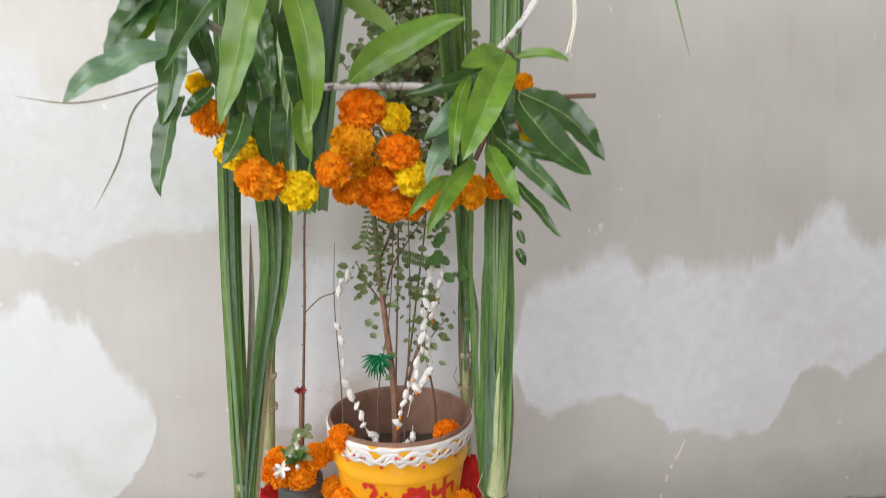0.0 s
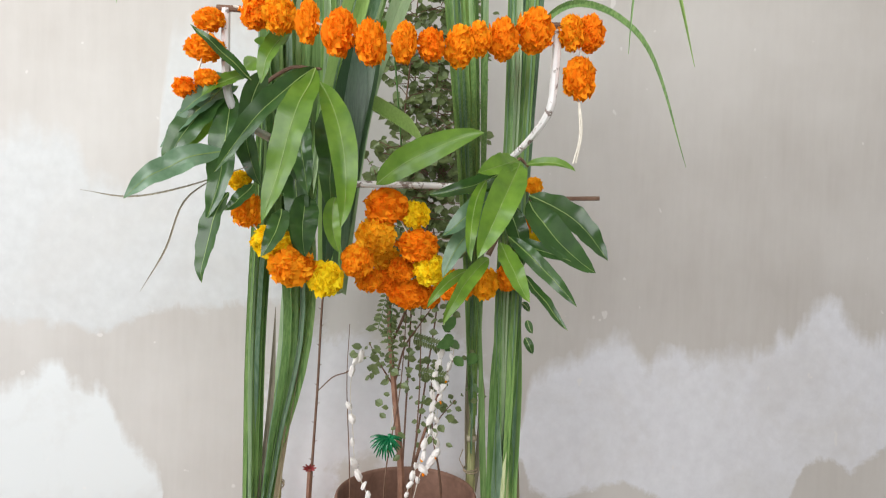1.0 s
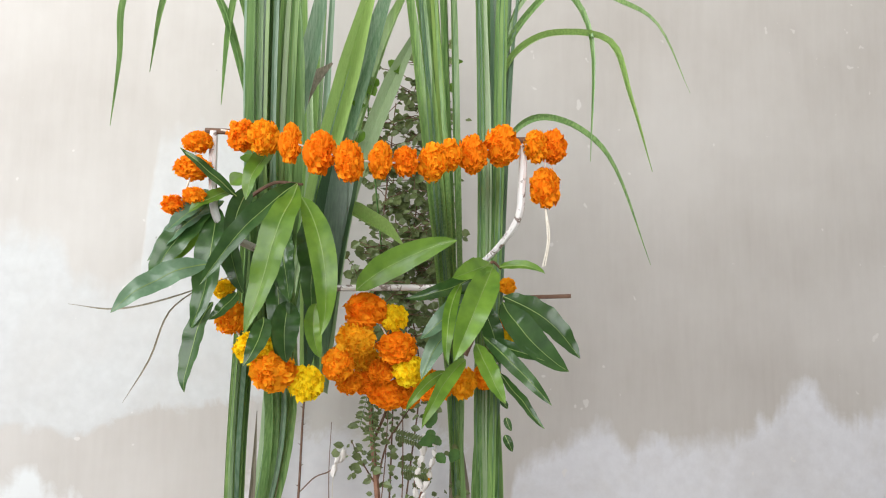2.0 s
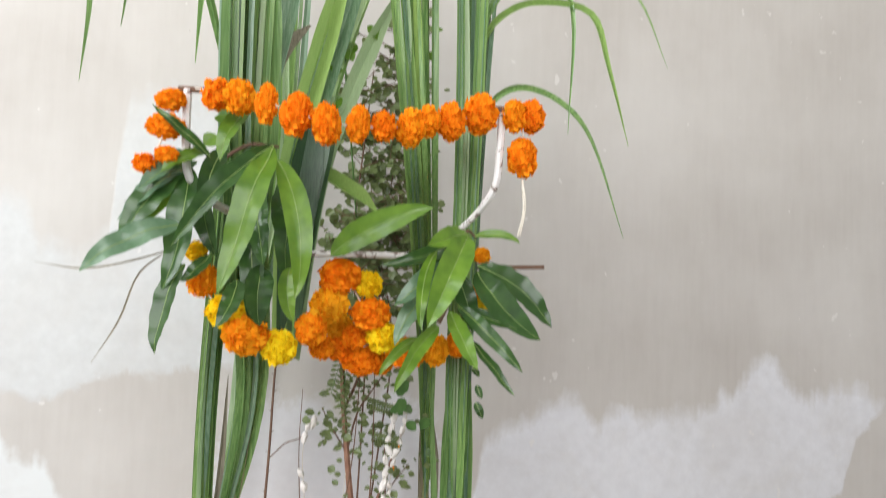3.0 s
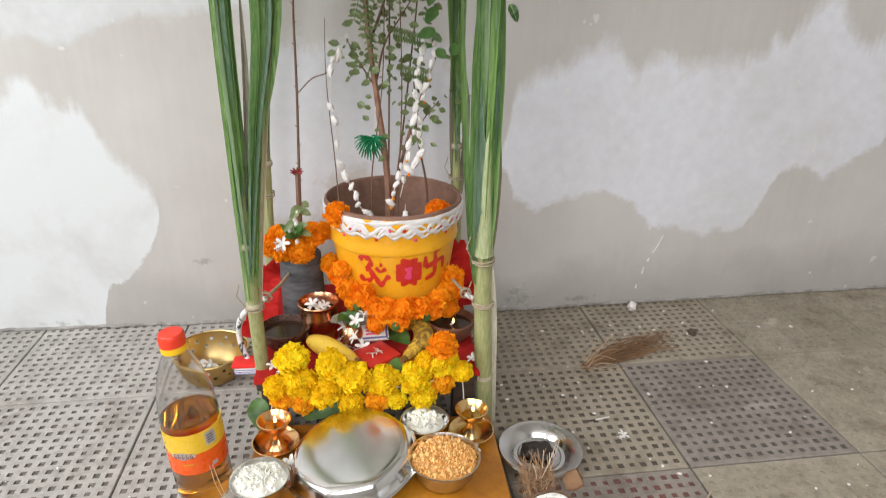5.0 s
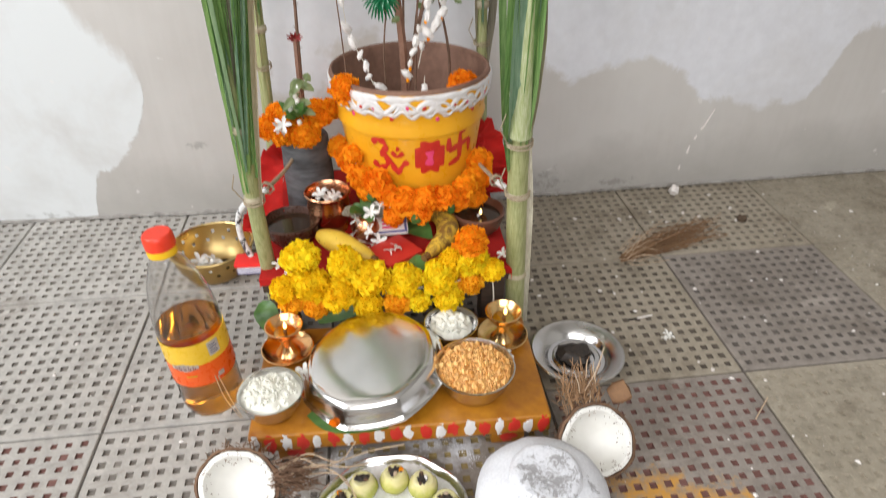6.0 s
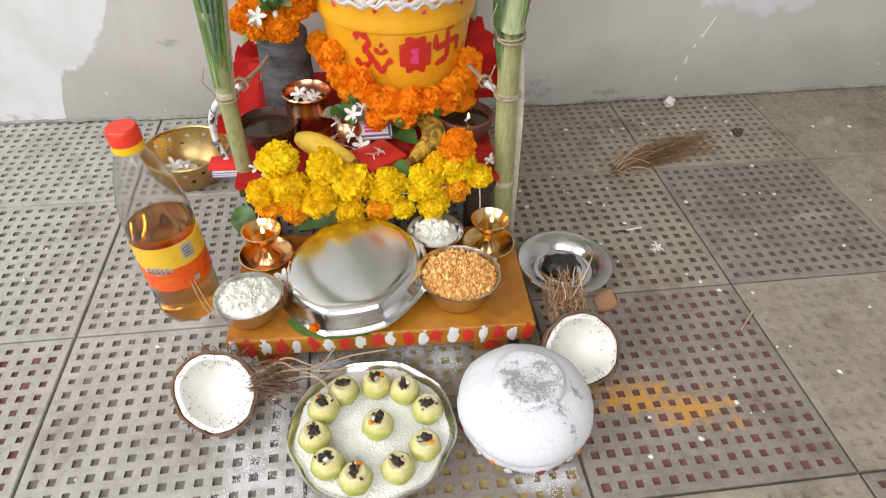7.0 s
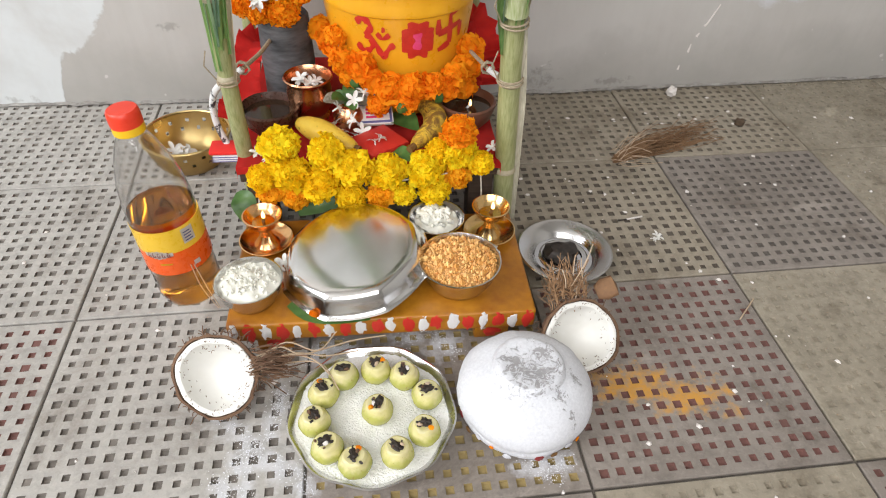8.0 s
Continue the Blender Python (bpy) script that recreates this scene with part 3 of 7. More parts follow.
def ball(centre, radius, bm=None, squash=(1, 1, 1), u=14, v=9, lumpy=0.0, seed=0.0):
    bm = bm or bmesh.new()
    made = bmesh.ops.create_uvsphere(bm, u_segments=u, v_segments=v, radius=1)["verts"]
    for w in made:
        k = 1 + lumpy * noise.noise(w.co * 2.3 + Vector((seed, seed * 1.7, 0)))
        w.co = Vector(centre) + Vector([radius * k * c * s for c, s in zip(w.co, squash)])
    return bm


def soup(name, verts, faces, material, parent=None, label="", smooth=False):
    me = bpy.data.meshes.new(name)
    me.from_pydata(verts, [], faces)
    me.materials.append(material)
    if smooth:
        me.polygons.foreach_set("use_smooth", [True] * len(me.polygons))
    ob = new(name, me)
    ob.parent = parent
    return tagged(ob, label) if label else ob


# ---- the room ----
def bent_wall():
    """The plastered wall, which falls back slightly past the altar."""
    bm = bmesh.new()
    front = [(-2.35, 0.003), (0.45, 0.003), (1.6, 0.060), (2.9, 0.125)]
    for a, b in zip(front, front[1:]):
        q = [bm.verts.new((x, y, z)) for z in (-0.05, 2.9) for x, y in (a, b, (b[0], 0.28), (a[0], 0.28))]
        for f in ((0, 1, 5, 4), (1, 2, 6, 5), (2, 3, 7, 6), (3, 0, 4, 7), (4, 5, 6, 7), (3, 2, 1, 0)):
            bm.faces.new([q[k] for k in f])
    bmesh.ops.remove_doubles(bm, verts=bm.verts, dist=0.0001)
    return bm


def room():
    w = part("wall_north", bent_wall(), WALL, smooth=False)
    tagged(w, "grey-beige plastered wall with patches of white putty", "wall", kind="structure")
    lip, rows = bmesh.new(), []
    for k in range(520):
        x = -2.18 + 4.9 * k / 519
        y = 0.003 if x < 0.45 else 0.003 + (x - 0.45) * 0.0497
        h = 0.0055 + 0.004 * noise.noise(Vector((x * 9, 0, 1))) + 0.0035 * noise.noise(Vector((x * 45, 0, 5)))
        d = 0.006 + 0.004 * noise.noise(Vector((x * 14, 3, 0))) + 0.003 * noise.noise(Vector((x * 60, 7, 0)))
        rows.append([lip.verts.new(q) for q in ((x, y + 0.004, max(h, 0.003) + 0.002), (x, y - 0.5 * d, max(h, 0.003)), (x, y - d, 0.6 * h), (x, y - 0.75 * d, 0.0018), (x, y + 0.004, 0.0012))])
    for a, b in zip(rows, rows[1:]):
        for k in range(4):
            lip.faces.new((a[k], b[k], b[k + 1], a[k + 1]))
    tagged(part("trim", lip, LIP), "crumbling plaster lip along the foot of the wall", "plaster edge", kind="structure")
    bm = bmesh.new()
    for lo, hi in (((-2.35, -3.35, -0.05), (-2.2, -2.8, 2.9)), ((-2.35, -0.7, -0.05), (-2.2, 0, 2.9)), ((-2.35, -2.8, 2.82), (-2.2, -0.7, 2.9)), ((-2.35, -2.8, -0.05), (-2.2, -0.7, 0.98))):
        box(bm, lo, hi)
    tagged(part("wall_west", bm, ROOM, smooth=False), "pale distempered wall with a wide opening to daylight", "wall", kind="structure")
    bm = bmesh.new()
    for lo, hi in (((-2.2, -3.35, -0.05), (-1.3, -3.2, 2.9)), ((1.5, -3.35, -0.05), (2.9, -3.2, 2.9)), ((-1.3, -3.35, -0.05), (1.5, -3.2, 1.2)), ((-1.3, -3.35, 2.84), (1.5, -3.2, 2.9))):
        box(bm, lo, hi)
    tagged(part("wall_south", bm, ROOM, smooth=False), "pale distempered wall with a wide window opening", "wall", kind="structure")
    tagged(part("wall_east", box(bmesh.new(), (2.75, -3.2, -0.05), (2.9, 0.117, 2.9)), ROOM, smooth=False), "plain distempered side wall", "wall", kind="structure")
    tagged(part("ceiling", box(bmesh.new(), (-2.35, -3.35, 2.9), (2.9, 0.28, 3.0)), ROOM, smooth=False), "plain distempered ceiling", "ceiling", kind="structure")


room()


# ---- marigolds ----
def marigold_mesh(name, seed, material, count=165, broad=1.0):
    """A double marigold of unit radius: ruffled petals set all round a core, looser on the crown."""
    rng = random.Random(seed)
    verts, faces = [], []
    for i in range(count):
        z = 1 - 2 * (i + 0.5) / count
        a = i * 2.39996 + rng.uniform(-0.2, 0.2)
        d = Vector((math.sqrt(1 - z * z) * math.cos(a), math.sqrt(1 - z * z) * math.sin(a), z * 0.86))
        side = d.cross(Vector((rng.uniform(-1, 1), rng.uniform(-1, 1), rng.uniform(-1, 1)))).normalized()
        lean = d.cross(side).normalized() * rng.uniform(0.02, 0.26)
        grow = rng.uniform(0.80, 1.03)
        wide = rng.uniform(0.17, 0.30) * broad
        n = len(verts)
        for row, (dist, w) in enumerate(((0.5, 0.45), (0.82, 1.0), (1.0, 0.95))):
            for s in (-1, -0.33, 0.33, 1):
                rag = rng.uniform(-0.07, 0.07) if row == 2 else 0
                curl = lean * (row / 2) ** 2 + d.cross(side) * (0.11 * (1 if s in (-1, 0.33) else -1) * row / 2)
                verts.append(d * ((dist - (0.09 if row == 2 and abs(s) == 1 else 0)) * grow + rag) + side * (s * w * wide * (0.86 if row == 2 else 1)) + curl)
        for row in range(2):
            for k in range(3):
                q = n + row * 4 + k
                faces.append((q, q + 1, q + 5, q + 4))
    n, rows, cols = len(verts), 7, 10
    for j in range(rows + 1):
        t = math.pi * j / rows
        for k in range(cols):
            a = math.tau * k / cols
            verts.append(Vector((0.78 * math.sin(t) * math.cos(a), 0.78 * math.sin(t) * math.sin(a), 0.7 * math.cos(t))))
    for j in range(rows):
        for k in range(cols):
            faces.append((n + j * cols + k, n + j * cols + (k + 1) % cols, n + (j + 1) * cols + (k + 1) % cols, n + (j + 1) * cols + k))
    me = bpy.data.meshes.new(name)
    me.from_pydata([tuple(v) for v in verts], [], faces)
    me.polygons.foreach_set("use_smooth", [True] * len(me.polygons))
    me.materials.append(material)
    return me


PETAL.append(PETAL[0])
FLOWERS = [[marigold_mesh("marigold", 10 * c + k, PETAL[c]) for k in range(3)] for c in range(3)]
# looser, fully opened orange heads
FLOWERS.append([marigold_mesh("open_marigold", 70 + k, PETAL[3], 62, 1.75) for k in range(3)])
_rng = random.Random(5)


def marigold(parent, place, rx, rz, colour, name="flower"):
    """One flower head: an object of its own on a shared mesh."""
    ob = part(name, FLOWERS[colour][_rng.randrange(3)], PETAL[colour], parent)
    ob.location = place
    ob.rotation_euler = (_rng.uniform(-0.5, 0.5), _rng.uniform(-0.3, 0.3), _rng.uniform(0, 6.28))
    ob.scale = (rx * 1.03, min(rx, rz) * 1.0, rz * 1.1)
    if abs(rx - rz) > 0.003:
        ob.rotation_euler = (_rng.uniform(-0.15, 0.15), _rng.uniform(-0.12, 0.12), _rng.uniform(-0.3, 0.3))
    return ob


def garland(label, heads, string, name="marigold_garland"):
    g = thing(name, label, "garland")
    for x, y, z, rx, rz, c in heads:
        marigold(g, (x, y, z), rx, rz, c)
    for line in string:
        part("string", tube(smooth_line(line), 0.0011, 5), THREAD, g)
    return g


TOP_ROW = [
    (0.179, -0.640, 1.037, 0.016, 0.019, 0), (0.202, -0.643, 1.035, 0.017, 0.021, 0), (0.230, -0.646, 1.029, 0.012, 0.024, 0),
    (0.261, -0.650, 1.019, 0.017, 0.026, 0), (0.292, -0.654, 1.010, 0.016, 0.025, 0), (0.325, -0.645, 1.014, 0.013, 0.023, 0),
    (0.352, -0.639, 1.015, 0.015, 0.019, 0), (0.382, -0.631, 1.017, 0.017, 0.024, 0), (0.402, -0.626, 1.027, 0.014, 0.020, 0),
    (0.428, -0.620, 1.030, 0.017, 0.024, 0), (0.463, -0.612, 1.043, 0.021, 0.026, 0),
]
TOP_ENDS = [
    (0.505, -0.603, 1.045, 0.015, 0.022, 0), (0.527, -0.600, 1.047, 0.016, 0.022, 0), (0.517, -0.601, 0.997, 0.018, 0.027, 0),
    (0.129, -0.622, 1.033, 0.016, 0.013, 0), (0.125, -0.621, 1.005, 0.021, 0.015, 0), (0.107, -0.620, 0.964, 0.015, 0.012, 0), (0.128, -0.622, 0.974, 0.013, 0.011, 0),
]
garland("orange marigold garland strung along the top rod", TOP_ROW + TOP_ENDS,
        [[(0.155, -0.63, 1.045), (0.23, -0.646, 1.03), (0.3, -0.652, 1.012), (0.38, -0.631, 1.018), (0.47, -0.61, 1.043), (0.53, -0.60, 1.05)],
         [(0.517, -0.601, 1.03), (0.517, -0.602, 0.975), (0.519, -0.604, 0.935), (0.513, -0.604, 0.905)],
         [(0.517, -0.602, 0.975), (0.521, -0.605, 0.94), (0.516, -0.604, 0.906)],
         [(0.13, -0.622, 1.045), (0.124, -0.622, 1.0), (0.112, -0.621, 0.962)]])
BAND_LEFT = [
    (0.146, -0.551, 0.876, 0.013, 0.013, 2), (0.155, -0.554, 0.843, 0.018, 0.022, 0), (0.185, -0.565, 0.809, 0.023, 0.021, 2),
    (0.209, -0.574, 0.782, 0.027, 0.024, 0), (0.246, -0.568, 0.769, 0.020, 0.023, 2), (0.311, -0.555, 0.852, 0.026, 0.024, 0),
    (0.345, -0.548, 0.844, 0.018, 0.018, 2), (0.300, -0.557, 0.818, 0.024, 0.023, 1), (0.280, -0.561, 0.790, 0.020, 0.022, 0),
    (0.349, -0.548, 0.808, 0.026, 0.022, 0), (0.313, -0.500, 0.787, 0.019, 0.019, 1),
]
BAND_RIGHT = [
    (0.366, -0.544, 0.780, 0.022, 0.021, 2), (0.313, -0.500, 0.762, 0.021, 0.019, 0), (0.341, -0.510, 0.747, 0.025, 0.020, 0),
    (0.364, -0.500, 0.743, 0.018, 0.016, 0), (0.392, -0.539, 0.761, 0.025, 0.021, 0), (0.431, -0.532, 0.764, 0.018, 0.021, 1),
    (0.461, -0.527, 0.771, 0.018, 0.018, 0), (0.489, -0.521, 0.884, 0.011, 0.012, 1), (0.332, -0.525, 0.778, 0.018, 0.017, 0), (0.292, -0.525, 0.765, 0.017, 0.016, 0), (0.478, -0.500, 0.831, 0.014, 0.015, 0), (0.490, -0.500, 0.817, 0.020, 0.018, 2),
]
garland("orange and yellow marigold swag tied across the canes", BAND_LEFT + BAND_RIGHT,
        [[(0.146, -0.55, 0.88), (0.16, -0.555, 0.83), (0.209, -0.57, 0.785), (0.246, -0.565, 0.77), (0.28, -0.56, 0.79), (0.311, -0.555, 0.85), (0.31, -0.53, 0.875)],
         [(0.311, -0.55, 0.87), (0.35, -0.545, 0.80), (0.39, -0.54, 0.763), (0.461, -0.527, 0.772), (0.49, -0.51, 0.82), (0.489, -0.515, 0.89)]])


# ---- leaves ----
def mango_leaf(parent, base, tip, width, tone, seed):
    """A long pointed leaf with a channel along its midrib and a wavy edge."""
    rng = random.Random(seed)
    a, b = Vector(base), Vector(tip)
    d = b - a
    face = Vector((rng.uniform(-0.35, 0.35), -1, rng.uniform(0.1, 0.55)))
    out = face.normalized()
    mid = [a.lerp(b, t) + out * (math.sin(t * math.pi) * d.length * rng.uniform(0.04, 0.13)) for t in (0, 0.12, 0.3, 0.5, 0.7, 0.88, 1)]
    swing = d.cross(out).normalized() * d.length * rng.uniform(-0.09, 0.09)
    mid = [p + swing * math.sin(k / 6 * math.pi) for k, p in enumerate(mid)]

    def wide(t):
        body = math.sin(math.pi / 2 * t / 0.42) ** 0.8 if t < 0.42 else max(0.0, math.cos(math.pi / 2 * (t - 0.42) / 0.58)) ** 0.95
        return 0.88 * width * body + 0.0012 * (1 - t)

    bm = ribbon(smooth_line(mid, 3), wide, out, rng.uniform(0.2, 0.6), wave=rng.uniform(0.05, 0.18))
    leaf = part("leaf", bm, MANGO[tone], parent)
    rib = tube([p + out * 0.0002 for p in smooth_line(mid, 3)], lambda t: 0.00075 * (1 - t * 0.8), 4)
    part("midrib", rib, LEAF_RIB, leaf)
    return leaf


LEFT_LEAVES = [
    ((0.237, -0.630, 0.988), (0.195, -0.675, 0.831), 0.035, 1), ((0.234, -0.610, 0.993), (0.143, -0.645, 0.879), 0.026, 0),
    ((0.240, -0.620, 0.977), (0.268, -0.660, 0.828), 0.031, 1), ((0.216, -0.580, 0.949), (0.228, -0.600, 0.861), 0.031, 0),
    ((0.148, -0.600, 0.983), (0.104, -0.630, 0.936), 0.023, 2), ((0.146, -0.590, 0.981), (0.084, -0.615, 0.876), 0.040, 0),
    ((0.136, -0.580, 0.968), (0.054, -0.600, 0.868), 0.020, 1), ((0.142, -0.590, 0.969), (0.127, -0.615, 0.831), 0.035, 0),
    ((0.145, -0.620, 0.902), (0.063, -0.660, 0.850), 0.028, 2), ((0.146, -0.600, 0.861), (0.128, -0.630, 0.768), 0.026, 0),
]
LEFT_MORE = [
    ((0.167, -0.580, 0.872), (0.141, -0.600, 0.842), 0.017, 0), ((0.211, -0.600, 1.041), (0.183, -0.630, 0.970), 0.024, 1),
    ((0.169, -0.610, 0.977), (0.118, -0.645, 1.021), 0.012, 0), ((0.204, -0.620, 0.845), (0.192, -0.660, 0.798), 0.023, 0),
    ((0.224, -0.570, 0.862), (0.225, -0.585, 0.794), 0.034, 0), ((0.160, -0.560, 0.965), (0.172, -0.565, 0.870), 0.030, 0),
    ((0.200, -0.560, 0.97), (0.195, -0.565, 0.86), 0.036, 0), ((0.236, -0.555, 0.96), (0.246, -0.56, 0.84), 0.030, 0),
    ((0.255, -0.575, 0.86), (0.262, -0.59, 0.80), 0.022, 1),
    ((0.150, -0.585, 0.975), (0.075, -0.60, 0.905), 0.026, 2), 
    ((0.165, -0.60, 0.985), (0.125, -0.63, 0.955), 0.018, 1), ((0.205, -0.56, 0.90), (0.215, -0.57, 0.79), 0.030, 0), ((0.18, -0.59, 0.99), (0.165, -0.605, 0.91), 0.026, 0),
]
RIGHT_LEAVES = [
    ((0.300, -0.580, 0.876), (0.411, -0.630, 0.931), 0.036, 1), ((0.458, -0.570, 0.910), (0.407, -0.615, 0.891), 0.028, 1),
    ((0.457, -0.590, 0.904), (0.406, -0.645, 0.801), 0.038, 1), ((0.471, -0.560, 0.906), (0.517, -0.600, 0.897), 0.014, 1),
    ((0.422, -0.580, 0.885), (0.402, -0.630, 0.796), 0.017, 1), ((0.464, -0.540, 0.908), (0.357, -0.570, 0.867), 0.023, 0),
    ((0.438, -0.560, 0.873), (0.373, -0.600, 0.822), 0.028, 2), ((0.432, -0.550, 0.847), (0.376, -0.585, 0.775), 0.027, 2),
]
RIGHT_MORE = [
    ((0.475, -0.560, 0.871), (0.558, -0.600, 0.800), 0.036, 0), ((0.473, -0.570, 0.864), (0.540, -0.615, 0.787), 0.038, 0),
    ((0.449, -0.580, 0.823), (0.516, -0.630, 0.752), 0.020, 0), ((0.439, -0.590, 0.816), (0.462, -0.645, 0.757), 0.024, 1),
    ((0.455, -0.570, 0.816), (0.512, -0.615, 0.799), 0.018, 0), ((0.426, -0.590, 0.798), (0.373, -0.645, 0.732), 0.020, 1),
    ((0.405, -0.580, 0.783), (0.357, -0.630, 0.747), 0.014, 1), ((0.471, -0.560, 0.780), (0.516, -0.600, 0.721), 0.014, 0),
    ((0.45, -0.55, 0.88), (0.40, -0.57, 0.84), 0.026, 0), ((0.45, -0.55, 0.86), (0.47, -0.57, 0.79), 0.028, 0),
    ((0.492, -0.500, 0.716), (0.498, -0.505, 0.700), 0.010, 0), ((0.490, -0.500, 0.694), (0.499, -0.505, 0.674), 0.012, 0), ((0.484, -0.50, 0.738), (0.494, -0.50, 0.727), 0.010, 0),
]


def sprig(label, leaves, twig, seed):
    s = thing("mango_sprig", label, "leaves", group="mango sprigs")
    for i, (b, e, w, tone) in enumerate(leaves):
        mango_leaf(s, b, e, w, tone, seed + i)
    part("twig", tube(smooth_line(twig), lambda t: 0.003 * (1 - 0.5 * t), 6), BARK, s)


sprig("sprig of long green mango leaves hanging on the cane", LEFT_LEAVES + LEFT_MORE, [(0.155, -0.55, 0.87), (0.16, -0.56, 0.96), (0.20, -0.585, 0.995), (0.24, -0.61, 0.992)], 40)
sprig("sprig of glossy mango leaves tied over the marigold swag", RIGHT_LEAVES + RIGHT_MORE, [(0.43, -0.56, 0.80), (0.455, -0.56, 0.86), (0.46, -0.56, 0.91), (0.475, -0.55, 0.905)], 90)


# ---- sugarcane ----
def sugarcane(label, stem, stem_radius, blades, ties, node_heights, sheath=()):
    """A cane: a jointed stalk, its sheaths and long blades, and the twine round it."""
    c = thing("sugarcane", label, "sugarcane", stem[0], group="sugarcane round the plant")
    o = Vector(stem[0])
    line = [p - o for p in smooth_line(stem, 10)]
    part("stalk", tube(line, lambda t: stem_radius * (1 - 0.1 * t - 0.75 * t ** 4), 14), STALK, c)
    for z in node_heights:
        k = min(range(len(line)), key=lambda i: abs(line[i].z + o.z - z))
        p = line[k]
        part("node", lathe([(stem_radius * 0.9, -0.006), (stem_radius * 1.12, -0.003), (stem_radius * 1.1, 0.003), (stem_radius * 0.9, 0.006)], 14, centre=p), STALK_RING, c)
    if sheath:
        part("leaf_sheath", tube([Vector(p) - o for p in smooth_line(sheath, 6)], lambda t: stem_radius * (1.06 - 0.9 * t), 12), SHEATH, c, "pale green leaf sheath")
    for pts, w, mat in blades:
        pts = [Vector(p) - o for p in pts]

        def wide(t, w=w):
            return w * (0.55 + 0.45 * min(1, t * 3)) * (1 if t < 0.7 else max(0.05, (1 - t) / 0.3) ** 0.8)

        part("blade", ribbon(smooth_line(pts, 5), wide, (_rng.uniform(-0.9, 0.9), -1, 0.05), _rng.uniform(0.5, 1.7)), mat, c)
    for p, r in ties:
        p = Vector(p) - o
        bm = bmesh.new()
        for k in range(2):
            ring = [p + Vector((r * math.cos(a), r * math.sin(a), 0.004 * (k - 1) + 0.002 * math.sin(a + k))) for a in [math.tau * i / 16 for i in range(17)]]
            tube(ring, 0.0014, 5, bm)
        tube([p + Vector((-r, -0.004, 0)), p + Vector((-r - 0.01, -0.008, 0.02)), p + Vector((-r - 0.004, -0.01, 0.04))], 0.0009, 5, bm)
        part("twine_tie", bm, TWINE, c)
    return c


def bundle(start, waist, top, count, spread, width, seed, mat=BLADE, reach=(1.42, 1.8), lean=0.0, pinch=1.0, fan=1.0):
    """Upright blades from a sheath: tight at the waist, fanning above."""
    rng = random.Random(seed)
    out = []
    for k in range(count):
        s = (k + 0.5) / count * 2 - 1
        off = Vector((s * spread, rng.uniform(-1.0, 0.8) * spread, 0))
        z_end = rng.uniform(*reach)
        t = Vector(top)
        up = (z_end - t.z)
        z0 = rng.uniform(-0.04, 0.14)
        cross = Vector((rng.uniform(-0.4, 0.4) * spread, 0, 0))
        low = off * pinch
        pts = [Vector(start) + low * 0.4 + cross * pinch + Vector((0, -0.008, z0)), Vector(start).lerp(Vector(waist), 0.55) + low * 0.65 + cross * 0.6 * pinch + Vector((0, -0.004 + rng.uniform(-0.006, 0.006), 0)), Vector(waist) + off * (0.35 + 0.5 * pinch), t + off * 1.0,
               t + off * 1.15 + Vector((s * 0.02 * fan + lean, -0.01, up * 0.6)), t + off * (1.2 + 0.4 * fan) + Vector((s * 0.06 * fan + lean * 2 + rng.uniform(-0.04, 0.04) * fan, -0.03, up))]
        m = mat if rng.random() < 0.55 else BLADE_PALE
        out.append((pts, width * rng.uniform(0.5, 1.1), m))
    return out


def arcs(lines, width, mat=BLADE):
    return [(pts, width, mat) for pts in lines]


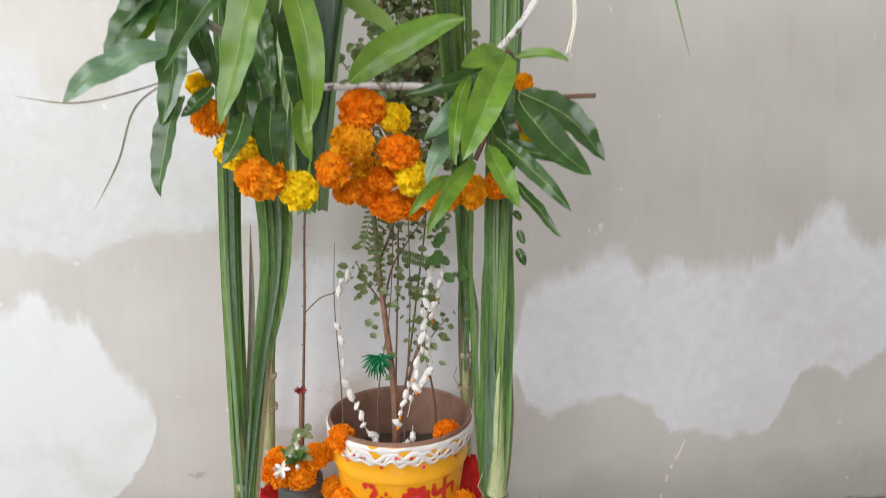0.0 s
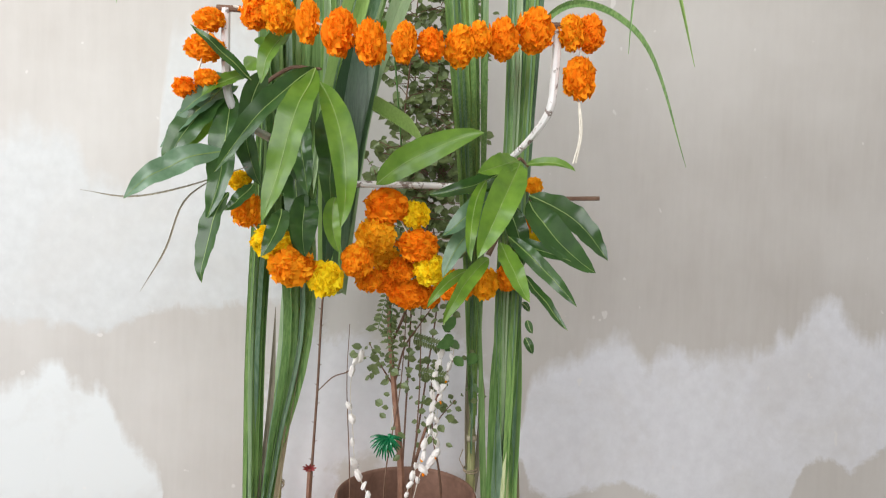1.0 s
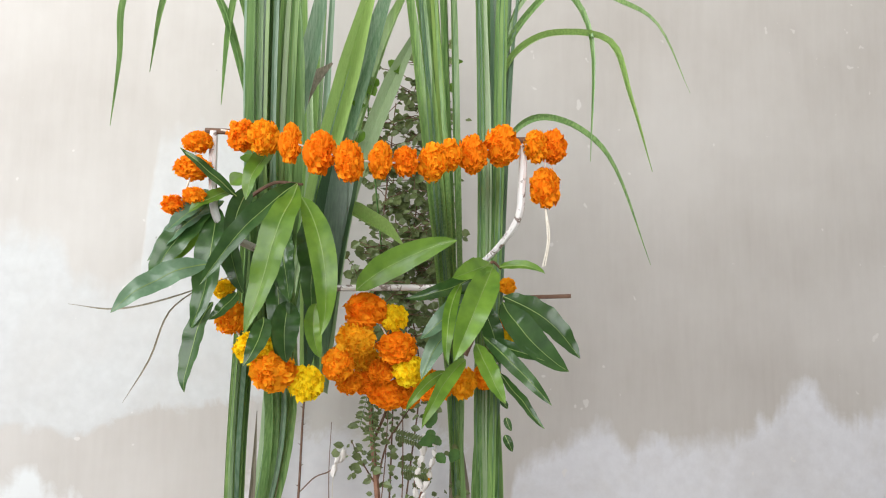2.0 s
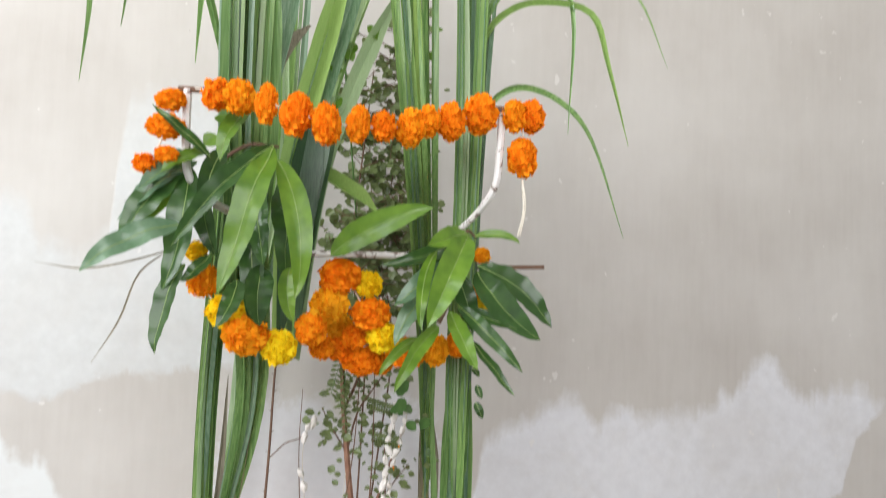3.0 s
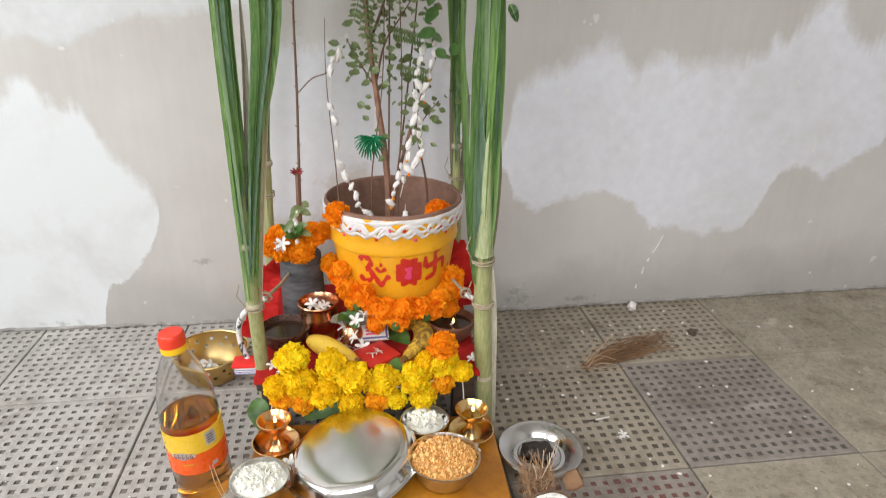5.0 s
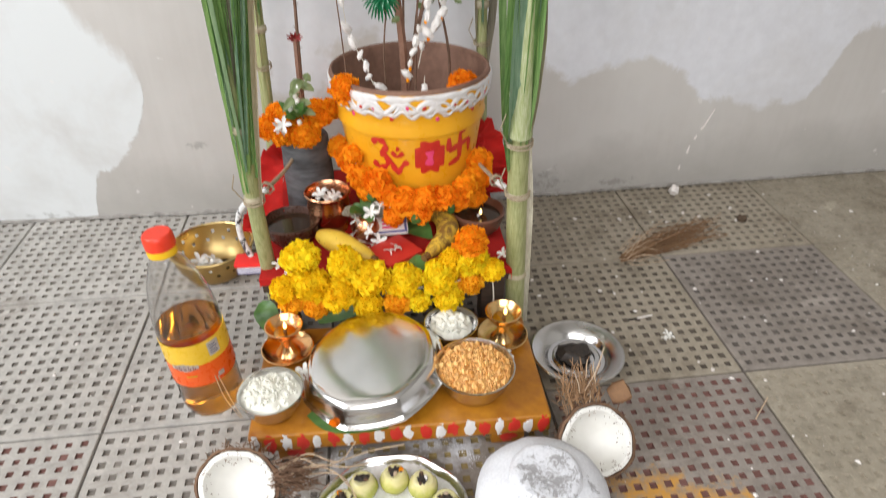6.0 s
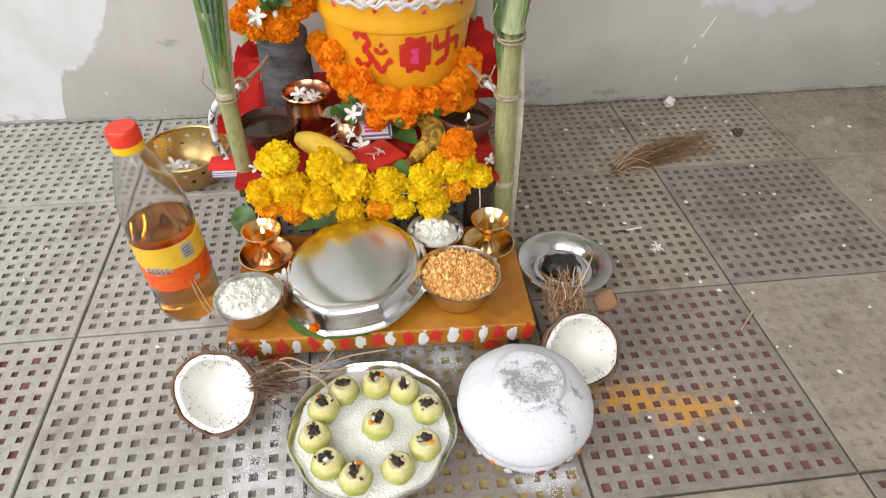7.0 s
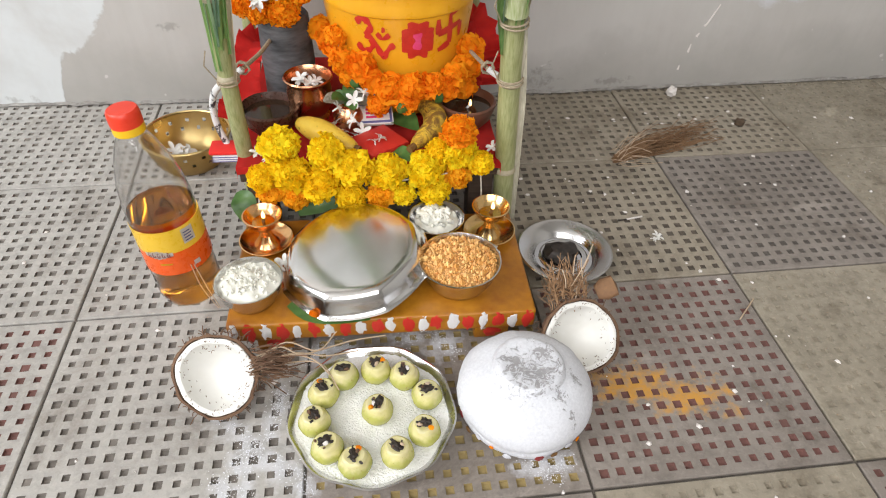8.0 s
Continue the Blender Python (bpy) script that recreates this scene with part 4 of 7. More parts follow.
sugarcane("green sugarcane stalk with upright leaf bundle, tied with twine",
          [(0.503, -0.388, 0.0), (0.488, -0.415, 0.25), (0.480, -0.435, 0.40), (0.476, -0.46, 0.55)], 0.0148,
          bundle((0.481, -0.43, 0.36), (0.470, -0.48, 0.72), (0.471, -0.51, 1.02), 15, 0.0185, 0.0105, 3, fan=0.6)
          + [([(0.488, -0.42, 0.30), (0.492, -0.445, 0.42), (0.492, -0.46, 0.56)], 0.022, BLADE_DRY), ([(0.475, -0.425, 0.30), (0.466, -0.44, 0.42), (0.462, -0.46, 0.62), (0.462, -0.48, 0.76)], 0.011, BLADE), ([(0.470, -0.432, 0.335), (0.466, -0.45, 0.40), (0.464, -0.46, 0.50), (0.462, -0.475, 0.6)], 0.016, BLADE_PALE), ([(0.488, -0.434, 0.33), (0.489, -0.45, 0.42), (0.488, -0.47, 0.6), (0.486, -0.485, 0.72)], 0.016, BLADE),
             ([(0.519, -0.392, 0.004), (0.512, -0.40, 0.10), (0.505, -0.415, 0.22), (0.497, -0.43, 0.34)], 0.011, DRY_SHEATH),
             ([(0.470, -0.425, 0.29), (0.459, -0.43, 0.36), (0.448, -0.44, 0.48), (0.441, -0.445, 0.60), (0.436, -0.45, 0.76)], 0.0115, BLADE)]
          + arcs([[(0.482, -0.51, 1.10), (0.484, -0.515, 1.16), (0.506, -0.52, 1.195), (0.551, -0.525, 1.215), (0.622, -0.53, 1.205), (0.650, -0.53, 1.133), (0.679, -0.53, 1.035)],
                  [(0.482, -0.51, 1.12), (0.484, -0.515, 1.186), (0.516, -0.52, 1.243), (0.56, -0.525, 1.275), (0.598, -0.53, 1.207), (0.596, -0.53, 1.046)],
                  [(0.483, -0.51, 1.03), (0.493, -0.515, 1.08), (0.530, -0.52, 1.104), (0.584, -0.52, 1.09), (0.631, -0.52, 1.04), (0.679, -0.52, 0.914)],
                  [(0.482, -0.51, 1.15), (0.50, -0.515, 1.25), (0.56, -0.52, 1.30), (0.629, -0.52, 1.272), (0.693, -0.52, 1.238), (0.738, -0.52, 1.146)]], 0.009),
          [((0.4825, -0.4305, 0.335), 0.0168), ((0.4875, -0.416, 0.255), 0.0165)], (0.10, 0.255, 0.40),
          [(0.4820, -0.4340, 0.345), (0.4785, -0.452, 0.44), (0.477, -0.472, 0.57)])
sugarcane("green sugarcane stalk with two splayed leaf bundles, tied with twine",
          [(0.128, -0.352, 0.0), (0.133, -0.395, 0.22), (0.138, -0.415, 0.36), (0.142, -0.43, 0.45)], 0.0115,
          bundle((0.137, -0.41, 0.30), (0.150, -0.46, 0.70), (0.176, -0.53, 1.02), 10, 0.0125, 0.0098, 7, fan=0.3)
          + bundle((0.141, -0.41, 0.32), (0.203, -0.46, 0.72), (0.190, -0.53, 1.02), 13, 0.0245, 0.0108, 8, fan=0.3, pinch=0.6)
          + [([(0.132, -0.40, 0.26), (0.150, -0.43, 0.45), (0.166, -0.45, 0.60), (0.172, -0.46, 0.72)], 0.008, BLADE_DRY), ([(0.146, -0.41, 0.25), (0.166, -0.43, 0.40), (0.192, -0.45, 0.58), (0.21, -0.46, 0.70)], 0.007, BLADE_DRY),
             ([(0.130, -0.405, 0.27), (0.133, -0.43, 0.42), (0.139, -0.45, 0.60), (0.146, -0.47, 0.76)], 0.010, BLADE_PALE)]
          + [([(x - 0.01, -0.50, 0.80), (x, -0.515, 0.98), (x + 0.002, -0.525, 1.15), (x - 0.012, -0.54, 1.5)], 0.042, m) for x, m in ((0.172, BLADE), (0.194, BLADE))]
          + arcs([[(0.17, -0.53, 1.08), (0.12, -0.54, 1.24), (0.05, -0.55, 1.30), (0.019, -0.55, 1.219), (0.017, -0.55, 1.148), (0.009, -0.55, 1.066)],
                  [(0.17, -0.53, 1.08), (0.13, -0.53, 1.22), (0.08, -0.54, 1.27), (0.058, -0.54, 1.222), (0.047, -0.54, 1.136)],
                  [(0.18, -0.52, 1.1), (0.15, -0.53, 1.24), (0.138, -0.535, 1.2), (0.132, -0.54, 1.099)]], 0.008)
          + arcs([[(0.16, -0.58, 0.89), (0.10, -0.60, 0.865), (0.05, -0.61, 0.853), (0.005, -0.62, 0.858)],
                  [(0.13, -0.58, 0.88), (0.10, -0.60, 0.85), (0.085, -0.61, 0.80), (0.06, -0.61, 0.755)]], 0.0020, BLADE_DRY),
          [((0.1345, -0.40, 0.253), 0.0135)], (0.11, 0.25, 0.36))
sugarcane("slim green sugarcane standing close to the wall",
          [(0.490, -0.075, 0.0), (0.484, -0.08, 0.3), (0.478, -0.085, 0.6)], 0.011,
          bundle((0.481, -0.082, 0.42), (0.468, -0.13, 0.74), (0.416, -0.42, 1.01), 13, 0.018, 0.013, 12, lean=-0.035, pinch=0.6)
          + [([(0.486, -0.08, 0.30), (0.493, -0.085, 0.45), (0.488, -0.09, 0.60)], 0.014, BLADE_DRY), ([(0.478, -0.08, 0.30), (0.470, -0.085, 0.45), (0.468, -0.09, 0.62)], 0.012, BLADE_DRY)],
          [((0.4825, -0.081, 0.36), 0.0135)], (0.12, 0.26, 0.42))
sugarcane("slim green sugarcane standing close to the wall",
          [(0.100, -0.075, 0.0), (0.112, -0.08, 0.3), (0.130, -0.085, 0.6)], 0.011,
          bundle((0.116, -0.082, 0.38), (0.150, -0.12, 0.75), (0.200, -0.20, 1.05), 7, 0.022, 0.016, 15)
          + [([(0.110, -0.08, 0.25), (0.118, -0.085, 0.42), (0.126, -0.09, 0.60)], 0.014, BLADE_DRY)]
          + [([(0.225, -0.30, 0.72), (0.238, -0.36, 0.92), (0.250, -0.38, 1.02), (0.278, -0.38, 1.14), (0.315, -0.38, 1.27), (0.36, -0.38, 1.42)], 0.034, BLADE_PALE),
             ([(0.215, -0.31, 0.72), (0.222, -0.37, 0.92), (0.232, -0.39, 1.02), (0.258, -0.39, 1.14), (0.290, -0.39, 1.27), (0.33, -0.39, 1.42)], 0.034, BLADE),
             ([(0.235, -0.29, 0.72), (0.252, -0.35, 0.92), (0.268, -0.37, 1.02), (0.296, -0.37, 1.14), (0.335, -0.37, 1.27), (0.39, -0.37, 1.40)], 0.032, BLADE),
             ([(0.242, -0.29, 0.72), (0.262, -0.33, 0.92), (0.280, -0.35, 1.03), (0.307, -0.36, 1.107), (0.334, -0.36, 1.18), (0.362, -0.36, 1.245), (0.40, -0.36, 1.32)], 0.026, BLADE_PALE),
             ([(0.205, -0.40, 0.80), (0.204, -0.44, 0.98), (0.214, -0.45, 1.09), (0.231, -0.45, 1.145), (0.258, -0.45, 1.19)], 0.036, BLADE_DRY),
             ([(0.20, -0.45, 0.90), (0.201, -0.49, 1.02), (0.217, -0.50, 1.112), (0.236, -0.50, 1.205), (0.26, -0.50, 1.36)], 0.026, BLADE_PALE),
             # two broad blades behind the garland, in the green with painted-in shade
             ([(0.292, -0.42, 1.075), (0.288, -0.43, 1.02), (0.272, -0.44, 0.92), (0.258, -0.45, 0.78)], 0.050, BLADE_SHADED),
             ([(0.262, -0.43, 1.07), (0.252, -0.44, 1.00), (0.240, -0.45, 0.90), (0.232, -0.46, 0.76)], 0.046, BLADE_SHADED),
             ([(0.25, -0.40, 1.01), (0.286, -0.38, 0.992), (0.325, -0.37, 0.97), (0.362, -0.37, 0.945)], 0.024, BLADE)],
          [((0.1135, -0.08, 0.33), 0.0135)], (0.12, 0.24, 0.38))


# ---- the rod frame that carries the garlands, and the low stand below ----
def rod_frame():
    f = thing("rod_frame", "chipped white-painted bent metal rod frame", "frame")
    part("top_rod", tube([(0.134, -0.612, 1.048), (0.165, -0.612, 1.048)], 0.0034, 8), BARK, f)
    part("top_rod", tube([(0.470, -0.60, 1.052), (0.500, -0.60, 1.053)], 0.0042, 8), BARK, f)
    part("side_rod", tube(smooth_line([(0.492, -0.598, 1.05), (0.490, -0.598, 1.00), (0.487, -0.596, 0.965), (0.475, -0.58, 0.94), (0.455, -0.55, 0.915), (0.42, -0.50, 0.885)]), lambda t: 0.0050 - 0.0014 * t, 8), IRON, f)
    part("side_rod", tube(smooth_line([(0.143, -0.612, 1.048), (0.143, -0.608, 0.99), (0.146, -0.60, 0.955), (0.16, -0.575, 0.935), (0.19, -0.53, 0.92)]), 0.0046, 8), IRON, f)
    part("cross_rod", tube(smooth_line([(0.255, -0.492, 0.879), (0.30, -0.50, 0.880), (0.42, -0.49, 0.882)]), 0.0042, 8), IRON, f)
    part("stick", tube([(0.46, -0.48, 0.868), (0.578, -0.50, 0.8725)], 0.0028, 6), BARK, f)


rod_frame()


def low_stand():
    s = thing("low_stand", "low dark wooden stand under a red cloth", "stand", (0.305, -0.245, 0.0))
    part("board", box(bmesh.new(), (-0.181, -0.165, 0.10), (0.181, 0.165, 0.124), 0.003), DARK_WOOD, s)
    for x in (-0.16, 0.16):
        for y in (-0.13, 0.13):
            part("leg", box(bmesh.new(), (x - 0.018, y - 0.018, 0), (x + 0.018, y + 0.018, 0.10), 0.002), DARK_WOOD, s)


def draped(name, label, x0, x1, y0, y1, z, drop, material, seed, nx=36, ny=30):
    """A cloth over a board: flat on top, falling and creasing over the edges."""
    bm = bmesh.new()
    grid = []
    for j in range(ny + 1):
        row = []
        for i in range(nx + 1):
            u, v = i / nx, j / ny
            x, y = x0 - drop + u * (x1 - x0 + 2 * drop), y0 - drop + v * (y1 - y0 + 2 * drop)
            ox, oy = max(x0 - x, x - x1, 0), max(y0 - y, y - y1, 0)
            fall = ox + oy
            px = min(max(x, x0), x1) + (0.12 * ox + 0.006 * math.sin(y * 70 + seed) * min(1, ox * 30)) * (-1 if x < x0 else 1)
            py = min(max(y, y0), y1) + (0.12 * oy + 0.006 * math.sin(x * 75 + seed) * min(1, oy * 30)) * (-1 if y < y0 else 1)
            wr = 0.0022 * noise.noise(Vector((x * 22, y * 22, seed))) + 0.0022
            row.append(bm.verts.new((px, py, z - fall * 0.98 + (wr if fall == 0 else 0.002))))
        grid.append(row)
    for a, b in zip(grid, grid[1:]):
        for k in range(nx):
            bm.faces.new((a[k], a[k + 1], b[k + 1], b[k]))
    bmesh.ops.solidify(bm, geom=bm.faces[:], thickness=0.0012)
    return tagged(part(name, bm, material), label, "cloth")


low_stand()
draped("red_cloth", "red cloth draped over the low stand", 0.122, 0.488, -0.412, -0.078, 0.1255, 0.012, RED_CLOTH, 2.0)


def loose_cloth(label, material, line, width, seed, name="red_cloth"):
    bm = ribbon(smooth_line(line, 8), lambda t: width * (0.8 + 0.2 * math.sin(t * 7 + seed)), (0.2, -0.6, 1), 0.3, wave=0.35)
    bmesh.ops.solidify(bm, geom=bm.faces[:], thickness=0.002)
    return tagged(part(name, bm, material), label, "cloth")


loose_cloth("crumpled red cloth heaped behind the lamp and pot", RED_CLOTH, [(0.49, -0.20, 0.132), (0.488, -0.17, 0.17), (0.478, -0.145, 0.215), (0.45, -0.12, 0.20), (0.42, -0.10, 0.135)], 0.10, 1.3)
loose_cloth("crumpled red cloth heaped beside the stone cylinder", RED_CLOTH, [(0.115, -0.30, 0.132), (0.118, -0.24, 0.17), (0.13, -0.19, 0.205), (0.145, -0.14, 0.17), (0.16, -0.11, 0.132)], 0.07, 2.1)


def towel():
    t = thing("striped_towel", "folded towel end, red and white with thin stripes", "towel", (0.11, -0.362, 0.118))
    part("red_fold", box(bmesh.new(), (-0.030, -0.016, 0.006), (0.02, 0.016, 0.013), 0.004), RED_CLOTH, t)
    w = part("white_fold", box(bmesh.new(), (-0.026, -0.016, -0.006), (0.02, 0.016, 0.006), 0.004), STRIPE_CLOTH, t)
    for k in range(3):
        part("stripe", box(bmesh.new(), (-0.0265, -0.0165, -0.004 + k * 0.0035), (0.018, -0.0155, -0.003 + k * 0.0035)), SHADOW_PAPER, w)


towel()


def side_hoop(label, line):
    h = thing("side_hoop", label, "rod", group="rod hoops")
    part("rod", tube(smooth_line(line[1:], 8), 0.0046, 10), HOOP, h)
    a = Vector(line[1])
    part("rope", tube(smooth_line([line[0], Vector(line[0]).lerp(a, 0.5) + Vector((0, 0, -0.006)), line[1]], 6), 0.0030, 7), TWINE, h)
    part("tie", tube([a + Vector((0.009 * math.cos(k), 0.004 * k / 9, 0.009 * math.sin(k))) for k in range(12)], 0.0016, 5), TWINE, h)


side_hoop("bent chipped white rod tied beside the cane", [(0.175, -0.20, 0.235), (0.145, -0.36, 0.245), (0.105, -0.36, 0.215), (0.093, -0.35, 0.17), (0.105, -0.355, 0.125), (0.13, -0.36, 0.098)])
side_hoop("bent chipped white rod tied beside the cane", [(0.43, -0.14, 0.225), (0.47, -0.35, 0.235), (0.503, -0.36, 0.21), (0.512, -0.35, 0.165), (0.503, -0.36, 0.12), (0.485, -0.365, 0.098)])


# ---- the painted pot and its plants ----
POT = Vector((0.355, -0.20, 0.129))


def pot_radius(z):
    """Outer radius of the pot at a height over its foot."""
    return 0.088 + 0.030 * z / 0.19


def on_pot(u, z, lift=0.001):
    """A place on the pot: u metres round from the front, z over the foot."""
    r = pot_radius(z) + lift
    a = -math.pi / 2 + u / r
    return Vector((r * math.cos(a), r * math.sin(a), z))


def stroke(points, width, bm, lift=0.0012):
    """A brush stroke on the pot."""
    line = smooth_line([(u, z, 0) for u, z in points], 5)
    rows = []
    for i, p in enumerate(line):
        d = (line[min(i + 1, len(line) - 1)] - line[max(i - 1, 0)]).normalized()
        n = Vector((-d.y, d.x, 0))
        w = width / 2 * (0.85 + 0.25 * math.sin(i * 0.9))
        rows.append([bm.verts.new(on_pot((p + n * (s * w)).x, (p + n * (s * w)).y, lift if s else lift + 0.0005)) for s in (-1, 0, 1)])
    for a, b in zip(rows, rows[1:]):
        for k in range(2):
            bm.faces.new((a[k], a[k + 1], b[k + 1], b[k]))
    return bm


def painted_pot():
    p = thing("flower_pot", "ochre-painted earthen pot with white rim and red painted signs", "flower pot", POT)
    p.scale = (1.02, 1.02, 1.15)
    body = [(0.0, 0.0), (0.084, 0.0), (0.088, 0.004)] + [(pot_radius(z), z) for z in (0.03, 0.07, 0.11, 0.138)]
    body += [(pot_radius(0.14) + 0.003, 0.140), (pot_radius(0.145) + 0.004, 0.146), (pot_radius(0.15) + 0.001, 0.151), (pot_radius(0.165), 0.165), (0.119, 0.176)]
    part("body", lathe(body, 64), POT_YELLOW, p)
    part("rim", lathe([(0.112, 0.174), (0.117, 0.1755), (0.1205, 0.181), (0.1215, 0.194), (0.1205, 0.1985)], 64), POT_YELLOW, p)
    part("lip", lathe([(0.1205, 0.1985), (0.1190, 0.2025), (0.1160, 0.2035), (0.1130, 0.200), (0.1115, 0.186)], 64), POT_EARTH, p)
    part("inside", lathe([(0.1128, 0.200), (0.110, 0.15), (0.106, 0.120)], 48), POT_EARTH, p)
    bm = lathe([(0.0, 0.136), (0.04, 0.134), (0.08, 0.130), (0.108, 0.126)], 32)
    for v in bm.verts:
        v.co.z += 0.006 * noise.noise(v.co * 40)
    part("soil", bm, SOIL, p)
    # brushed white lace round the rim, with red and pink dots
    def rim_radius(z):
        return float(np.interp(z, (0.150, 0.165, 0.176, 0.181, 0.194, 0.1985), (pot_radius(0.15) + 0.001, pot_radius(0.165), 0.1192, 0.1206, 0.1216, 0.1206)))

    def lace(cycles, z0, swing, width, phase, seed):
        bm, rows, count = bmesh.new(), [], cycles * 14
        centre = [z0 + swing * math.sin(math.tau * cycles * k / count + phase) + 0.0050 * noise.noise(Vector((k * 0.11, seed, 0))) for k in range(count)]
        for k in range(count):
            a = math.tau * k / count + 0.035 * noise.noise(Vector((k * 0.09, seed, 4)))
            slope = (centre[(k + 1) % count] - centre[k - 1]) / (2 * math.tau * 0.12 / count)
            w = width * 0.5 * (1 + 0.9 * noise.noise(Vector((k * 0.23, seed, 9)))) * min(1.8, math.sqrt(1 + slope * slope))
            row = []
            for q, lift in ((-1, 0.0002), (-0.55, 0.0014), (0.1, 0.0020), (0.6, 0.0013), (1, 0.0002)):
                z = min(centre[k] + q * w, 0.1985)
                r = rim_radius(z) + lift
                row.append(bm.verts.new((r * math.cos(a), r * math.sin(a), z)))
            rows.append(row)
        for k in range(count):
            for m in range(4):
                bm.faces.new((rows[k - 1][m], rows[k][m], rows[k][m + 1], rows[k - 1][m + 1]))
        part("painted_lace", bm, WHITE_PAINT, p, "white brushed lace pattern")

    lace(20, 0.1940, 0.0010, 0.0095, 0.0, 1.43)
    lace(17, 0.1825, 0.0070, 0.0078, 0.0, 2.37)
    lace(16, 0.1820, 0.0070, 0.0078, 2.9, 3.61)
    lace(29, 0.1725, 0.0030, 0.0058, 0.6, 4.29)
    rng = random.Random(3)
    dot = {m: finish(ball((0, 0, 0), 1, None, (1, 0.5, 1), 9, 6), "dot") for m in (RED_PAINT, PINK_PAINT)}
    for k in range(34):
        q, m, z = math.tau * k / 34 + rng.uniform(-0.03, 0.03), (RED_PAINT, PINK_PAINT)[k % 2], (0.1815, 0.1665)[k % 3 == 0] + rng.uniform(-0.002, 0.002)
        ob = part("dot", dot[m], m, p)
        r = rim_radius(z) + 0.0006
        ob.location, ob.scale, ob.rotation_euler = (r * math.cos(q), r * math.sin(q), z), (0.0032, 0.0026, 0.0034), (0, 0, q + math.pi / 2)
    # the sacred syllable, a lotus and a hooked cross, brushed on in red
    om, w = bmesh.new(), 0.0092
    stroke([(-0.0640, 0.1303), (-0.0560, 0.1362), (-0.0464, 0.1332), (-0.0432, 0.1251), (-0.0520, 0.1162)], w, om)
    stroke([(-0.0520, 0.1162), (-0.0424, 0.1133), (-0.0400, 0.1036), (-0.0472, 0.0955), (-0.0560, 0.0955), (-0.0640, 0.1022)], w, om)
    stroke([(-0.0448, 0.1118), (-0.0360, 0.1051), (-0.0296, 0.0933), (-0.0256, 0.0896), (-0.0176, 0.1007), (-0.0104, 0.1066)], w * 0.92, om)
    stroke([(-0.0344, 0.1199), (-0.0264, 0.1133), (-0.0168, 0.1192)], w * 0.7, om)
    stroke([(-0.0276, 0.1251), (-0.0228, 0.1244)], w * 0.75, om)
    part("painted_syllable", om, RED_PAINT, p, "red brushed sacred syllable")
    lotus, heart = bmesh.new(), bmesh.new()
    for k in range(5):
        z = 0.094 + k * 0.0086
        w = 0.0225 * math.sin(math.pi * (0.22 + 0.14 * k)) + 0.002 * (k % 2)
        stroke([(0.022 - w, z), (0.022, z + 0.001), (0.022 + w, z - 0.001)], 0.0135, lotus, 0.0012 + 0.0002 * k)
    stroke([(0.020, 0.100), (0.022, 0.111), (0.021, 0.121)], 0.012, heart, 0.0032)
    part("painted_lotus", lotus, RED_PAINT, p, "red brushed lotus")
    part("lotus_heart", heart, PINK_PAINT, p)
    sw, u, z, h = bmesh.new(), 0.0725, 0.119, 0.0195
    lean = 0.22
    for line in ([(0, -h), (0, h)], [(-h, 0), (h, 0)], [(0, h), (h, h * 1.1)], [(h, 0), (h, -h)], [(0, -h), (-h, -h * 1.1)], [(-h, 0), (-h, h)]):
        stroke([(u + 1.05 * a, z + b + lean * a) for a, b in line], 0.0088, sw, 0.0012)
    part("painted_cross", sw, RED_PAINT, p, "red brushed auspicious hooked cross")


painted_pot()


def jasmine(parent, place, size, turn, name="white_flower"):
    """A small white flower: five petals and a short tube."""
    bm = bmesh.new()
    for k in range(5):
        a = math.tau * k / 5
        d = Vector((math.cos(a), math.sin(a), 0.18))
        ribbon([d * 0.08, d * 0.5 + Vector((0, 0, 0.12)), d * 0.85 + Vector((0, 0, 0.08)), d * 1.05], lambda t: 0.5 * math.sin(math.pi * (0.15 + 0.8 * t)), (0, 0, 1), 0.3, bm)
    tube([(0, 0, 0.02), (0.05, 0, -0.7)], 0.09, 5, bm)
    ob = part(name, bm, WHITE_PETAL, parent)
    ob.location, ob.scale, ob.rotation_euler = place, (size,) * 3, turn
    return ob


def loose_flowers(label, spots, size, group="", seed=1):
    rng = random.Random(seed)
    for p in spots:
        f = jasmine(None, p, size * rng.uniform(0.8, 1.15), (rng.uniform(-0.7, 0.7), rng.uniform(-0.7, 0.7), rng.uniform(0, 6)))
        tagged(f, label, "flower", group)


